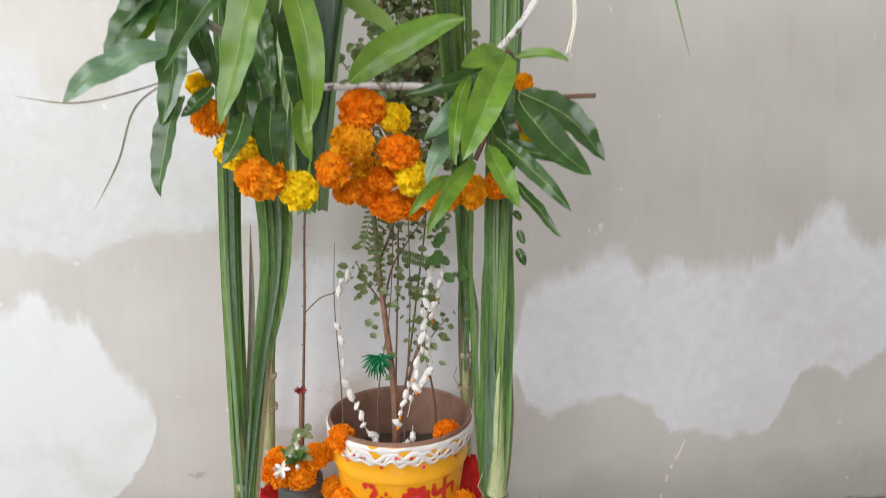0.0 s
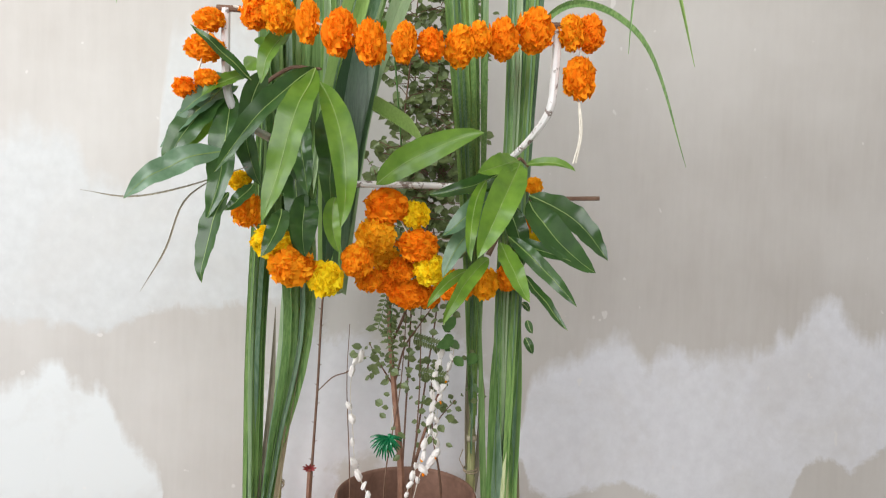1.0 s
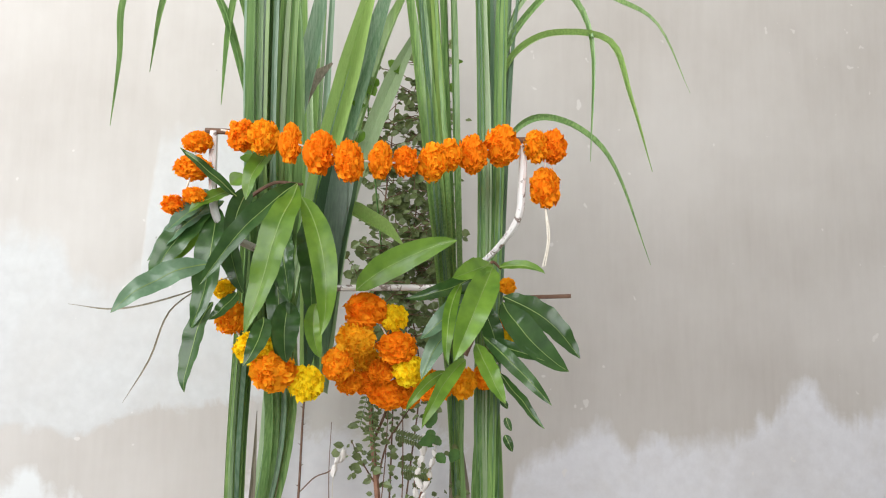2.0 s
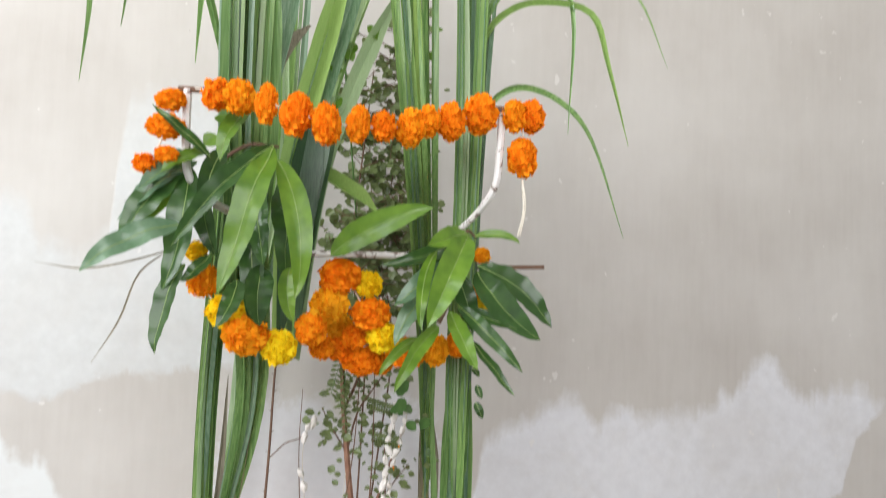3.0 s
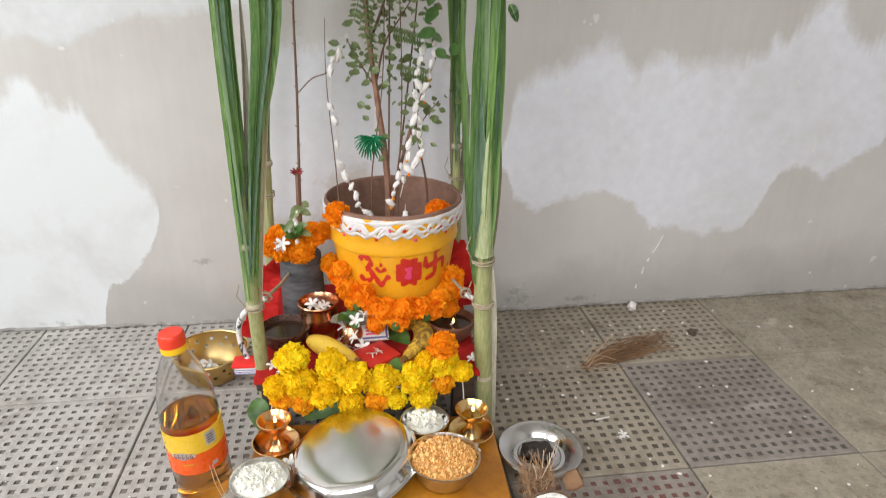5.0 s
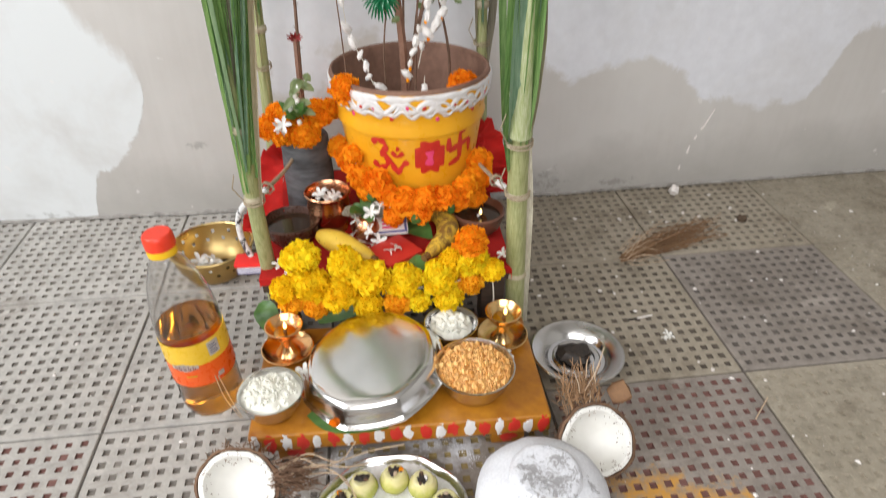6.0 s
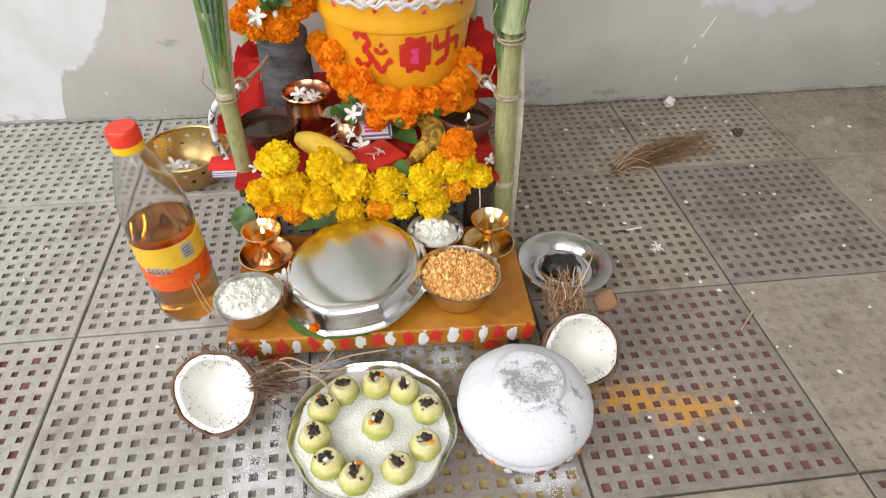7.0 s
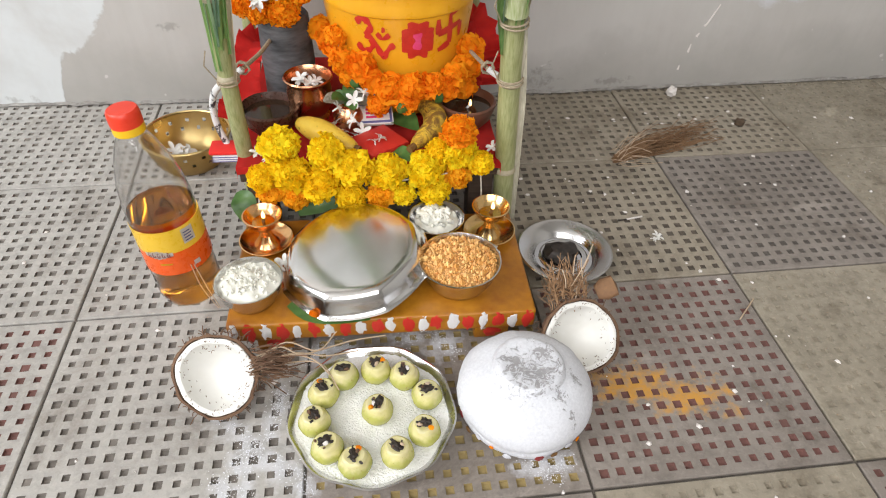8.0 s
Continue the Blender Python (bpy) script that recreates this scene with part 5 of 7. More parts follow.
def pot_garlands():
    ring = [
        (0.239, -0.225, 0.241, 0.020), (0.258, -0.258, 0.233, 0.022), (0.272, -0.284, 0.217, 0.022), (0.262, -0.272, 0.250, 0.016),
        (0.297, -0.310, 0.220, 0.023), (0.284, -0.297, 0.201, 0.019), (0.336, -0.330, 0.196, 0.023), (0.367, -0.332, 0.199, 0.023),
        (0.358, -0.340, 0.180, 0.018), (0.395, -0.326, 0.199, 0.021), (0.417, -0.316, 0.190, 0.020), (0.428, -0.308, 0.204, 0.020),
        (0.452, -0.278, 0.206, 0.024), (0.458, -0.262, 0.225, 0.021), (0.313, -0.322, 0.205, 0.019), (0.447, -0.290, 0.178, 0.019), (0.318, -0.330, 0.172, 0.017),
    ]
    g = garland("orange marigold garland wreathed round the foot of the pot", [(x, y, z, r * 1.05, r * 1.05, 3) for x, y, z, r in ring], [[(x, y, z) for x, y, z, r in ring[1:13:2]]])
    for k, (x, y, z) in enumerate(((0.25, -0.262, 0.24), (0.288, -0.318, 0.2), (0.352, -0.352, 0.178), (0.405, -0.338, 0.186))):
        part("sepal", ball((x, y, z), 0.008, None, (1, 0.8, 1), 7, 5, 0.4, k), LEAF_GREEN, g)
    front = [
        (0.188, -0.428, 0.171, 0.024, 2), (0.161, -0.446, 0.132, 0.018, 2), (0.196, -0.436, 0.134, 0.027, 2), (0.170, -0.446, 0.111, 0.017, 1), (0.203, -0.446, 0.102, 0.018, 1),
        (0.248, -0.428, 0.159, 0.023, 2), (0.237, -0.446, 0.120, 0.024, 2), (0.283, -0.436, 0.137, 0.025, 2), (0.276, -0.446, 0.098, 0.020, 2), (0.329, -0.436, 0.129, 0.024, 2),
        (0.317, -0.446, 0.098, 0.018, 1), (0.349, -0.446, 0.098, 0.015, 2), (0.379, -0.436, 0.132, 0.025, 2), (0.391, -0.446, 0.103, 0.020, 2), (0.396, -0.428, 0.158, 0.015, 2),
        (0.425, -0.428, 0.155, 0.024, 2), (0.424, -0.428, 0.184, 0.022, 0), (0.425, -0.436, 0.121, 0.018, 1), (0.455, -0.436, 0.140, 0.017, 2),
    ]
    garland("bright yellow marigold garland laid along the edge of the stand", [(x, y, z, r * 1.2, r * 1.13, c) for x, y, z, r, c in front],
            [[(0.15, -0.43, 0.125), (0.2, -0.435, 0.12), (0.28, -0.44, 0.12), (0.38, -0.44, 0.12), (0.46, -0.43, 0.14)], [(0.455, -0.436, 0.13), (0.458, -0.44, 0.09), (0.455, -0.44, 0.06)],
             [(0.154, -0.44, 0.105), (0.15, -0.444, 0.085), (0.143, -0.44, 0.07)]])
    for x, y, z, r in ((0.259, -0.272, 0.352, 0.024), (0.431, -0.262, 0.348, 0.025)):
        m = marigold(None, (x, y, z), r, r, 0, "marigold")
        tagged(m, "orange marigold head lying on the pot rim", "flower", "marigolds on the pot rim")


pot_garlands()


def stone_cylinder():
    c = thing("stone_cylinder", "dark grey banded stone cylinder topped with marigolds", "stone", (0.185, -0.215, 0.128))
    part("shaft", lathe([(0, 0), (0.038, 0), (0.040, 0.004), (0.039, 0.05), (0.0395, 0.06), (0.038, 0.10), (0.037, 0.130), (0.034, 0.134), (0, 0.134)], 40), STONE, c)
    g = garland("heap of orange marigolds on the stone cylinder", [(0.136, -0.235, 0.283, 0.022, 0.022, 0), (0.158, -0.246, 0.277, 0.021, 0.021, 0), (0.190, -0.248, 0.276, 0.025, 0.025, 0),
                ], [[(0.13, -0.235, 0.28), (0.19, -0.245, 0.275)]])
    for x, y, z, r in ((0.166, -0.238, 0.304, 0.018), (0.212, -0.228, 0.300, 0.025), (0.231, -0.212, 0.300, 0.019), (0.150, -0.225, 0.302, 0.018), (0.196, -0.23, 0.300, 0.018), (0.20, -0.20, 0.285, 0.02), (0.16, -0.20, 0.285, 0.02)):
        marigold(g, (x, y, z), r, r, 0)
    for k, (x, y, z) in enumerate(((0.163, -0.262, 0.298), (0.155, -0.262, 0.292), (0.178, -0.25, 0.318))):
        jasmine(g, (x, y, z), 0.013, (1.0, 0.3 * k, k))
    for k in range(8):
        a = k * 0.8
        b = Vector((0.182, -0.25, 0.305))
        e = b + Vector((0.02 * math.cos(a), 0.012 * math.sin(a) - 0.01, 0.018 + 0.012 * math.sin(k * 2.1)))
        part("leaf", ribbon(smooth_line([b, b.lerp(e, 0.5) + Vector((0, -0.004, 0.003)), e], 3), lambda t: 0.012 * math.sin(math.pi * (0.1 + 0.85 * t)), (0, -1, 0.5), 0.3), LEAF_GREEN, g)
    # a wilting sprig with pale leaves and white buds, stuck upright among the heads
    w = thing("leafy_sprig", "small wilting sprig of pale green leaves and white buds", "sprig", (0.192, -0.246, 0.296))
    rng = random.Random(52)
    stalk = smooth_line([(0, 0, 0), (-0.004, -0.004, 0.03), (0.004, -0.006, 0.058), (0.014, -0.008, 0.075)], 6)
    part("stem", tube(stalk, lambda t: 0.0016 * (1 - 0.5 * t), 6), POT_EARTH, w)
    for k in range(13):
        b = stalk[3 + k % (len(stalk) - 3)]
        e = b + Vector((rng.uniform(-0.024, 0.024), rng.uniform(-0.014, -0.002), rng.uniform(-0.022, 0.008)))
        part("leaf", ribbon(smooth_line([b, b.lerp(e, 0.5) + Vector((0, -0.003, 0.005)), e], 3), lambda t: 0.012 * math.sin(math.pi * (0.08 + 0.88 * t)), (0.2, -1, 0.4), 0.3), PALE_LEAF, w)
    for k in range(5):
        b = stalk[2 + 3 * k] + Vector((rng.uniform(-0.012, 0.008), -0.008, rng.uniform(-0.010, 0.004)))
        part("bud", ball(b, 0.0042, None, (0.9, 0.9, 1.5), 9, 7, 0.3, k), WHITE_PETAL, w)


stone_cylinder()


def plant():
    rng = random.Random(21)
    p = thing("potted_plant", "tall thin-stemmed bush with small green leaves growing in the pot", "plant", (0.345, -0.20, 0.27))
    o = Vector((0.345, -0.20, 0.27))

    def stem(pts, r, mat=BARK):
        part("stem", tube([Vector(q) - o for q in smooth_line(pts, 6)], lambda t: r * (1 - 0.6 * t), 6), mat, p)
        return smooth_line(pts, 6)

    lines = [stem([(0.347, -0.20, 0.27), (0.345, -0.20, 0.40), (0.330, -0.21, 0.54), (0.318, -0.22, 0.66), (0.312, -0.23, 0.80)], 0.0072, TRUNK),
             stem([(0.312, -0.23, 0.79), (0.33, -0.24, 0.98), (0.35, -0.25, 1.2)], 0.0022),
             stem([(0.347, -0.20, 0.30), (0.37, -0.20, 0.42), (0.40, -0.20, 0.52), (0.43, -0.20, 0.60)], 0.0036, TRUNK),
             stem([(0.416, -0.21, 0.27), (0.414, -0.21, 0.38), (0.398, -0.205, 0.47), (0.393, -0.20, 0.56)], 0.0026),
             stem([(0.345, -0.19, 0.30), (0.352, -0.19, 0.55), (0.36, -0.20, 0.80), (0.39, -0.20, 1.02), (0.41, -0.21, 1.28)], 0.0019),
             stem([(0.35, -0.19, 0.30), (0.385, -0.18, 0.56), (0.40, -0.19, 0.75), (0.36, -0.2, 0.95), (0.345, -0.2, 1.15)], 0.0018),
             stem([(0.33, -0.21, 0.55), (0.30, -0.22, 0.60), (0.285, -0.22, 0.63)], 0.0018),
             stem([(0.32, -0.21, 0.62), (0.35, -0.21, 0.70), (0.38, -0.2, 0.84), (0.42, -0.2, 1.0), (0.44, -0.2, 1.2)], 0.0026),
             stem([(0.345, -0.2, 0.42), (0.326, -0.21, 0.46), (0.31, -0.21, 0.44)], 0.0014),
             stem([(0.36, -0.22, 0.29), (0.365, -0.22, 0.40), (0.372, -0.22, 0.55), (0.37, -0.22, 0.72)], 0.0018), stem([(0.32, -0.22, 0.29), (0.318, -0.22, 0.40), (0.34, -0.22, 0.56), (0.348, -0.22, 0.74)], 0.0016),
             stem([(0.262, -0.235, 0.29), (0.258, -0.23, 0.42), (0.25, -0.225, 0.56), (0.252, -0.22, 0.66)], 0.0013), stem([(0.35, -0.2, 0.36), (0.375, -0.21, 0.44), (0.41, -0.21, 0.50), (0.435, -0.21, 0.53)], 0.0018),
             stem([(0.33, -0.21, 0.56), (0.345, -0.21, 0.62), (0.37, -0.21, 0.66), (0.405, -0.2, 0.71)], 0.002)]
    # small leaves, thickest half way up and above
    verts, faces = [], []

    def leaflet(at, d, size, slim=1.0):
        side = d.cross(Vector((rng.uniform(-0.4, 0.4), -1, rng.uniform(0.2, 0.9)))).normalized()
        up = side.cross(d).normalized()
        n = len(verts)
        prof = ((0, 0.0), (0.3, 0.42), (0.65, 0.40), (1.0, 0.0))
        for t, w in prof:
            for s in (-1, 0, 1):
                q = at + d * (t * size) + side * (s * w * size * slim) + up * (0.1 * size * abs(s) - 0.15 * size * t * t)
                verts.append(tuple(q - o))
        for r_ in range(3):
            for k in range(2):
                q = n + r_ * 3 + k
                faces.append((q, q + 1, q + 4, q + 3))

    for i, line in enumerate(lines):
        for q in line:
            if q.z < 0.47:
                continue
            many = 2 if q.z < 0.68 else 3
            for k in range(many):
                a = rng.uniform(0, math.tau)
                d = Vector((math.cos(a), 0.7 * math.sin(a), rng.uniform(-0.5, 0.5))).normalized()
                if (i == 0 and q.z < 0.64) or i == 11:
                    continue
                leaflet(q + d * rng.uniform(0.004, 0.045) + Vector((0, 0, rng.uniform(-0.02, 0.02))), d, rng.uniform(0.009, 0.019), rng.uniform(0.55, 0.95))
    # side shoots with paired leaves, above the swag
    for i in range(230):
        line = lines[(1, 4, 5, 7)[i % 4]]
        b = rng.choice([q for q in line if q.z > 0.77])
        a = rng.uniform(0, math.tau)
        b = b + Vector((rng.uniform(-0.03, 0.05), rng.uniform(-0.03, 0.03), 0))
        e = b + Vector((math.cos(a) * 0.085, math.sin(a) * 0.035 - 0.01, rng.uniform(-0.02, 0.06)))
        if e.x > 0.475 or e.x < 0.265:
            e.x = rng.uniform(0.32, 0.42)
        m = b.lerp(e, 0.5) + Vector((0, 0, 0.008))
        part("shoot", tube([q - o for q in (b, m, e)], 0.0009, 4), BARK, p)
        for k in range(6):
            at = b.lerp(e, 0.25 + 0.75 * k / 5)
            d = Vector((rng.uniform(-1, 1), rng.uniform(-0.9, 0.2), rng.uniform(-0.7, 0.5))).normalized()
            leaflet(at, d, rng.uniform(0.009, 0.021))
    # young light-green leaves at the tip
    for x, y, z in ((0.304, -0.38, 1.184), (0.311, -0.37, 1.256), (0.293, -0.38, 1.160), (0.337, -0.36, 1.233), (0.318, -0.37, 1.20), (0.285, -0.38, 1.215), (0.44, -0.36, 1.24), (0.43, -0.36, 1.20), (0.30, -0.38, 1.115), (0.17, -0.56, 1.035), (0.165, -0.56, 1.01)):
        at = Vector((x, y, z))
        e = at + Vector((rng.uniform(-0.02, 0.02), -0.004, rng.uniform(-0.024, -0.01)))
        part("leaf", ribbon(smooth_line([at - o, at.lerp(e, 0.5) - o, e - o], 3), lambda t: 0.021 * math.sin(math.pi * (0.1 + 0.87 * t)), (0.2, -1, 0.5), 0.25), MANGO[1], p)
    part("stem", tube([q - o for q in smooth_line([(0.33, -0.24, 0.95), (0.315, -0.32, 1.08), (0.304, -0.375, 1.18), (0.311, -0.37, 1.30)], 6)], 0.0014, 5), LEAF_GREEN, p)
    # feathery compound leaves under the swag
    for base, tip in (((0.318, -0.24, 0.735), (0.300, -0.26, 0.66)), ((0.32, -0.24, 0.70), (0.325, -0.25, 0.60)), ((0.36, -0.23, 0.64), (0.40, -0.24, 0.63)), ((0.37, -0.22, 0.58), (0.41, -0.23, 0.575)), ((0.33, -0.24, 0.74), (0.315, -0.26, 0.64))):
        b, e = Vector(base), Vector(tip)
        part("stem", tube([b - o, e - o], 0.0007, 4), LEAF_GREEN, p)
        for k in range(11):
            at = b.lerp(e, k / 10)
            side = (e - b).cross(Vector((0, 1, 0))).normalized()
            for s in (-1, 1):
                leaflet(at, (side * s + (e - b).normalized() * 0.4).normalized(), 0.0120, 0.45)
    tagged(soup("foliage", verts, faces, BUSH, p), kind="stuff")
    # broad leaves beside the cane
    for k in range(12):
        at = Vector((rng.uniform(0.41, 0.475), rng.uniform(-0.30, -0.2), rng.uniform(0.55, 0.72)))
        d = Vector((rng.uniform(-1, 1), rng.uniform(-0.6, 0), rng.uniform(-0.8, 0.3))).normalized()
        e = at + d * rng.uniform(0.018, 0.03)
        part("leaf", ribbon(smooth_line([at - o, at.lerp(e, 0.5) - o, e - o], 2), lambda t: 0.018 * math.sin(math.pi * (0.1 + 0.85 * t)), (0.2, -1, 0.4), 0.2), LEAF_GREEN, p)
    # the dark thorny twig beside it
    tw = thing("thorny_twig", "thin dark thorny twig with a red bud at its foot", "twig", (0.195, -0.2, 0.27))
    t0 = Vector((0.195, -0.2, 0.27))
    line = smooth_line([(0.188, -0.2, 0.30), (0.193, -0.2, 0.42), (0.199, -0.2, 0.55), (0.203, -0.2, 0.68), (0.21, -0.21, 0.76)], 8)
    part("stem", tube([q - t0 for q in line], lambda t: 0.0028 * (1 - 0.4 * t), 6), BARK, tw)
    for k, q in enumerate(line[4::2]):
        s = 1 if k % 2 else -1
        part("thorn", tube([q - t0, q - t0 + Vector((0.006 * s, -0.001, 0.004))], lambda t: 0.0014 * (1.02 - t), 4), BARK, tw)
    part("shoot", tube([q - t0 for q in smooth_line([(0.199, -0.2, 0.54), (0.225, -0.2, 0.565), (0.25, -0.2, 0.575), (0.265, -0.21, 0.60)], 4)], 0.0011, 5), BARK, tw)
    for k in range(9):
        a = k * 0.7
        part("bud", ribbon(smooth_line([(-0.006, 0, 0.135), (-0.006 + 0.008 * math.cos(a), -0.005, 0.138 + 0.005 * math.sin(a)), (-0.006 + 0.012 * math.cos(a), -0.007, 0.140 + 0.007 * math.sin(a))], 2), lambda t: 0.005 * (1 - 0.7 * t), (0, -1, 0.3), 0.3), LABEL_DARK, tw)
    part("stem", tube([(-0.010, 0, 0.02), (-0.008, 0, 0.08), (-0.006, 0, 0.135)], 0.0042, 6), POT_EARTH, tw)


plant()


def bead_string(label, line, step, seed):
    """Cotton tufts threaded on a string."""
    rng = random.Random(seed)
    b = thing("cotton_garland", label, "garland", group="cotton garlands")
    pts = smooth_line(line, 10)
    part("string", tube(pts, 0.0008, 4), THREAD, b)
    run = 0.0
    for a, c in zip(pts, pts[1:]):
        run += (c - a).length
        if run >= step:
            run = 0.0
            if rng.random() < 0.10:
                continue
            m = part("tuft", ball((0, 0, 0), 1, None, (1, 1, rng.uniform(1.4, 2.2)), 14, 10, 0.4, rng.random() * 9), COTTON, b)
            m.location, m.scale = c + Vector((rng.uniform(-0.003, 0.003), 0, 0)), (rng.uniform(0.0036, 0.0062),) * 3
            m.rotation_euler = (rng.uniform(-0.5, 0.5), rng.uniform(-0.8, 0.8), 0)
            if rng.random() < 0.15:
                part("saffron_dab", ball(c + Vector((0, -0.002, -0.008)), 0.0028, None, (1, 1, 1.3), 6, 4), PETAL[0], b)


bead_string("string of white cotton tufts hanging from the swag", [(0.262, -0.22, 0.60), (0.256, -0.225, 0.55), (0.262, -0.225, 0.48), (0.268, -0.225, 0.42), (0.288, -0.23, 0.375), (0.30, -0.24, 0.345)], 0.017, 1)
bead_string("string of white cotton tufts looped over the bush", [(0.285, -0.22, 0.605), (0.272, -0.222, 0.605), (0.262, -0.222, 0.595)], 0.010, 2)
bead_string("string of white cotton tufts looped over the bush", [(0.418, -0.22, 0.65), (0.400, -0.225, 0.59), (0.394, -0.225, 0.53), (0.385, -0.23, 0.46), (0.362, -0.23, 0.40), (0.35, -0.24, 0.36)], 0.015, 3)
bead_string("string of white cotton tufts looped over the bush", [(0.43, -0.22, 0.64), (0.425, -0.225, 0.60), (0.412, -0.225, 0.56), (0.402, -0.225, 0.50), (0.40, -0.23, 0.44), (0.378, -0.23, 0.41), (0.366, -0.24, 0.37)], 0.016, 4)
bead_string("string of white cotton tufts lying in the pot", [(0.30, -0.25, 0.355), (0.32, -0.26, 0.335), (0.35, -0.262, 0.325), (0.37, -0.255, 0.335), (0.375, -0.25, 0.36)], 0.010, 5)


def bow():
    b = thing("green_tassel", "shiny dark green foil tassel hanging on the bush", "tassel", (0.318, -0.232, 0.474))
    for k in range(17):
        a = math.pi * (0.98 + 1.04 * k / 16)
        e = Vector((0.027 * math.cos(a), -0.006 * (k % 3), 0.034 * math.sin(a) - 0.004))
        part("strip", ribbon(smooth_line([(0.006, 0, -0.002), e * 0.5 + Vector((0, -0.006, 0.004)), e], 3), lambda t: 0.0042 * math.sin(math.pi * (0.2 + 0.7 * t)), (0, -1, 0.2), 0.5), BOW_GREEN, b)
    part("knot", ball((0.006, 0, 0), 0.0045, None, (1, 1, 1), 8, 6), BOW_GREEN, b)
    part("string", tube([(0.006, 0, 0), (0.010, 0.004, 0.05)], 0.0007, 4), THREAD, b)


bow()
loose_flowers("small white jasmine flower lying on the soil of the pot", [(0.345, -0.275, 0.293), (0.375, -0.285, 0.295), (0.395, -0.275, 0.30), (0.36, -0.255, 0.29), (0.40, -0.25, 0.30)], 0.013, "flowers in the pot", 3)
for k, (x, y) in enumerate(((0.385, -0.27), (0.37, -0.245), (0.352, -0.265), (0.408, -0.262))):
    lf = part("leaf", ribbon(smooth_line([(x, y, 0.288), (x + 0.012, y - 0.006, 0.305), (x + 0.028, y - 0.004, 0.299)], 3), lambda t: 0.02 * math.sin(math.pi * (0.08 + 0.88 * t)), (0.1, -0.5, 1), 0.25), LEAF_GREEN)
    tagged(lf, "green leaf lying on the soil of the pot", "leaf", "leaves in the pot")


# ---- on the red cloth ----
def clay_lamp(label, place, lit, mat, r=0.043):
    c = thing("clay_lamp", label, "oil lamp", place, group="clay lamps")
    part("bowl", lathe([(0, 0), (r * 0.62, 0), (r * 0.86, 0.012), (r, 0.030), (r * 1.01, 0.036), (r * 0.94, 0.038), (r * 0.9, 0.034), (r * 0.78, 0.018), (0, 0.012)], 44, wave=lambda a: 1 + 0.012 * math.sin(3 * a)), mat, c)
    part("oil", lathe([(0, 0.027), (r * 0.84, 0.027)], 32), OIL, c, "dark oil")
    if lit:
        part("wick", tube([(0.0, -0.004, 0.026), (0.004, -0.008, 0.034)], 0.002, 6), COTTON, c)
        part("flame", lathe([(0, 0), (0.0018, 0.002), (0.0023, 0.0045), (0.0014, 0.008), (0, 0.012)], 10, centre=(0.004, -0.008, 0.031)), FLAME, c, "small yellow flame")


clay_lamp("unlit dark clay lamp full of oil", (0.162, -0.312, 0.128), False, WET_CLAY)
clay_lamp("lit brown clay lamp with a small flame", (0.450, -0.308, 0.128), True, CLAY)


def copper_cup():
    c = thing("copper_cup", "small polished copper cup holding white flowers", "cup", (0.218, -0.282, 0.128))
    part("cup", lathe([(0, 0), (0.026, 0), (0.028, 0.006), (0.024, 0.010), (0.031, 0.022), (0.033, 0.045), (0.031, 0.058), (0.036, 0.066), (0.0345, 0.068), (0.029, 0.058), (0.030, 0.04), (0.026, 0.02), (0, 0.016)], 44), COPPER, c)
    part("water", lathe([(0, 0.052), (0.028, 0.052)], 28), OIL, c)
    for k, (x, y) in enumerate(((0.0, -0.012), (0.012, -0.008), (-0.01, -0.004), (0.004, -0.02), (-0.006, -0.016))):
        jasmine(c, (x, y, 0.060 + 0.002 * k), 0.0125, (0.5 * math.sin(k * 2.0), 0.5 * math.cos(k * 1.3), k))


copper_cup()


def idol():
    """The little copper pot with leaves and flowers heaped on it."""
    c = thing("copper_pot", "small copper water pot heaped with leaves and white flowers", "pot", (0.275, -0.318, 0.128))
    part("body", lathe([(0, 0), (0.014, 0), (0.022, 0.012), (0.023, 0.022), (0.016, 0.033), (0.013, 0.038), (0.019, 0.046), (0.017, 0.047), (0.011, 0.04), (0, 0.038)], 32), COPPER, c)
    for k in range(7):
        a = k * 0.9 + 0.5
        e = Vector((0.034 * math.cos(a), 0.026 * math.sin(a) - 0.006, 0.052 + 0.010 * math.sin(k * 2)))
        part("leaf", ribbon(smooth_line([(0, 0, 0.044), e * 0.6 + Vector((0, 0, 0.022)), e], 3), lambda t: 0.02 * math.sin(math.pi * (0.1 + 0.85 * t)), (0, -0.6, 1), 0.3), LEAF_GREEN if k % 3 else BLADE_DRY, c)
    for k, (x, y, z) in enumerate(((0.01, -0.016, 0.055), (-0.014, -0.02, 0.045), (0.024, -0.012, 0.062), (-0.02, -0.026, 0.02), (0.008, -0.03, 0.03), (0.02, -0.03, 0.012), (0.032, -0.004, 0.066))):
        jasmine(c, (x, y, z), 0.013, (0.9, 0.4 * math.sin(k), k * 1.3))


idol()


def banana(label, line, radius, skin):
    b = thing("banana", label, "banana", line[0], group="bananas")
    o = Vector(line[0])
    pts = [q - o for q in smooth_line(line, 7)]
    part("fruit", tube(pts, lambda t: radius * max(0.12, math.sin(math.pi * (0.06 + 0.9 * t)) ** 0.45), 10), skin, b)
    part("stub", tube([pts[-1], pts[-1] + (pts[-1] - pts[-2]) * 1.6], radius * 0.3, 7), BANANA_SPOT, b)
    part("tip", tube([pts[0], pts[0] + (pts[0] - pts[1]) * 0.5], radius * 0.22, 7), BANANA_SPOT, b)


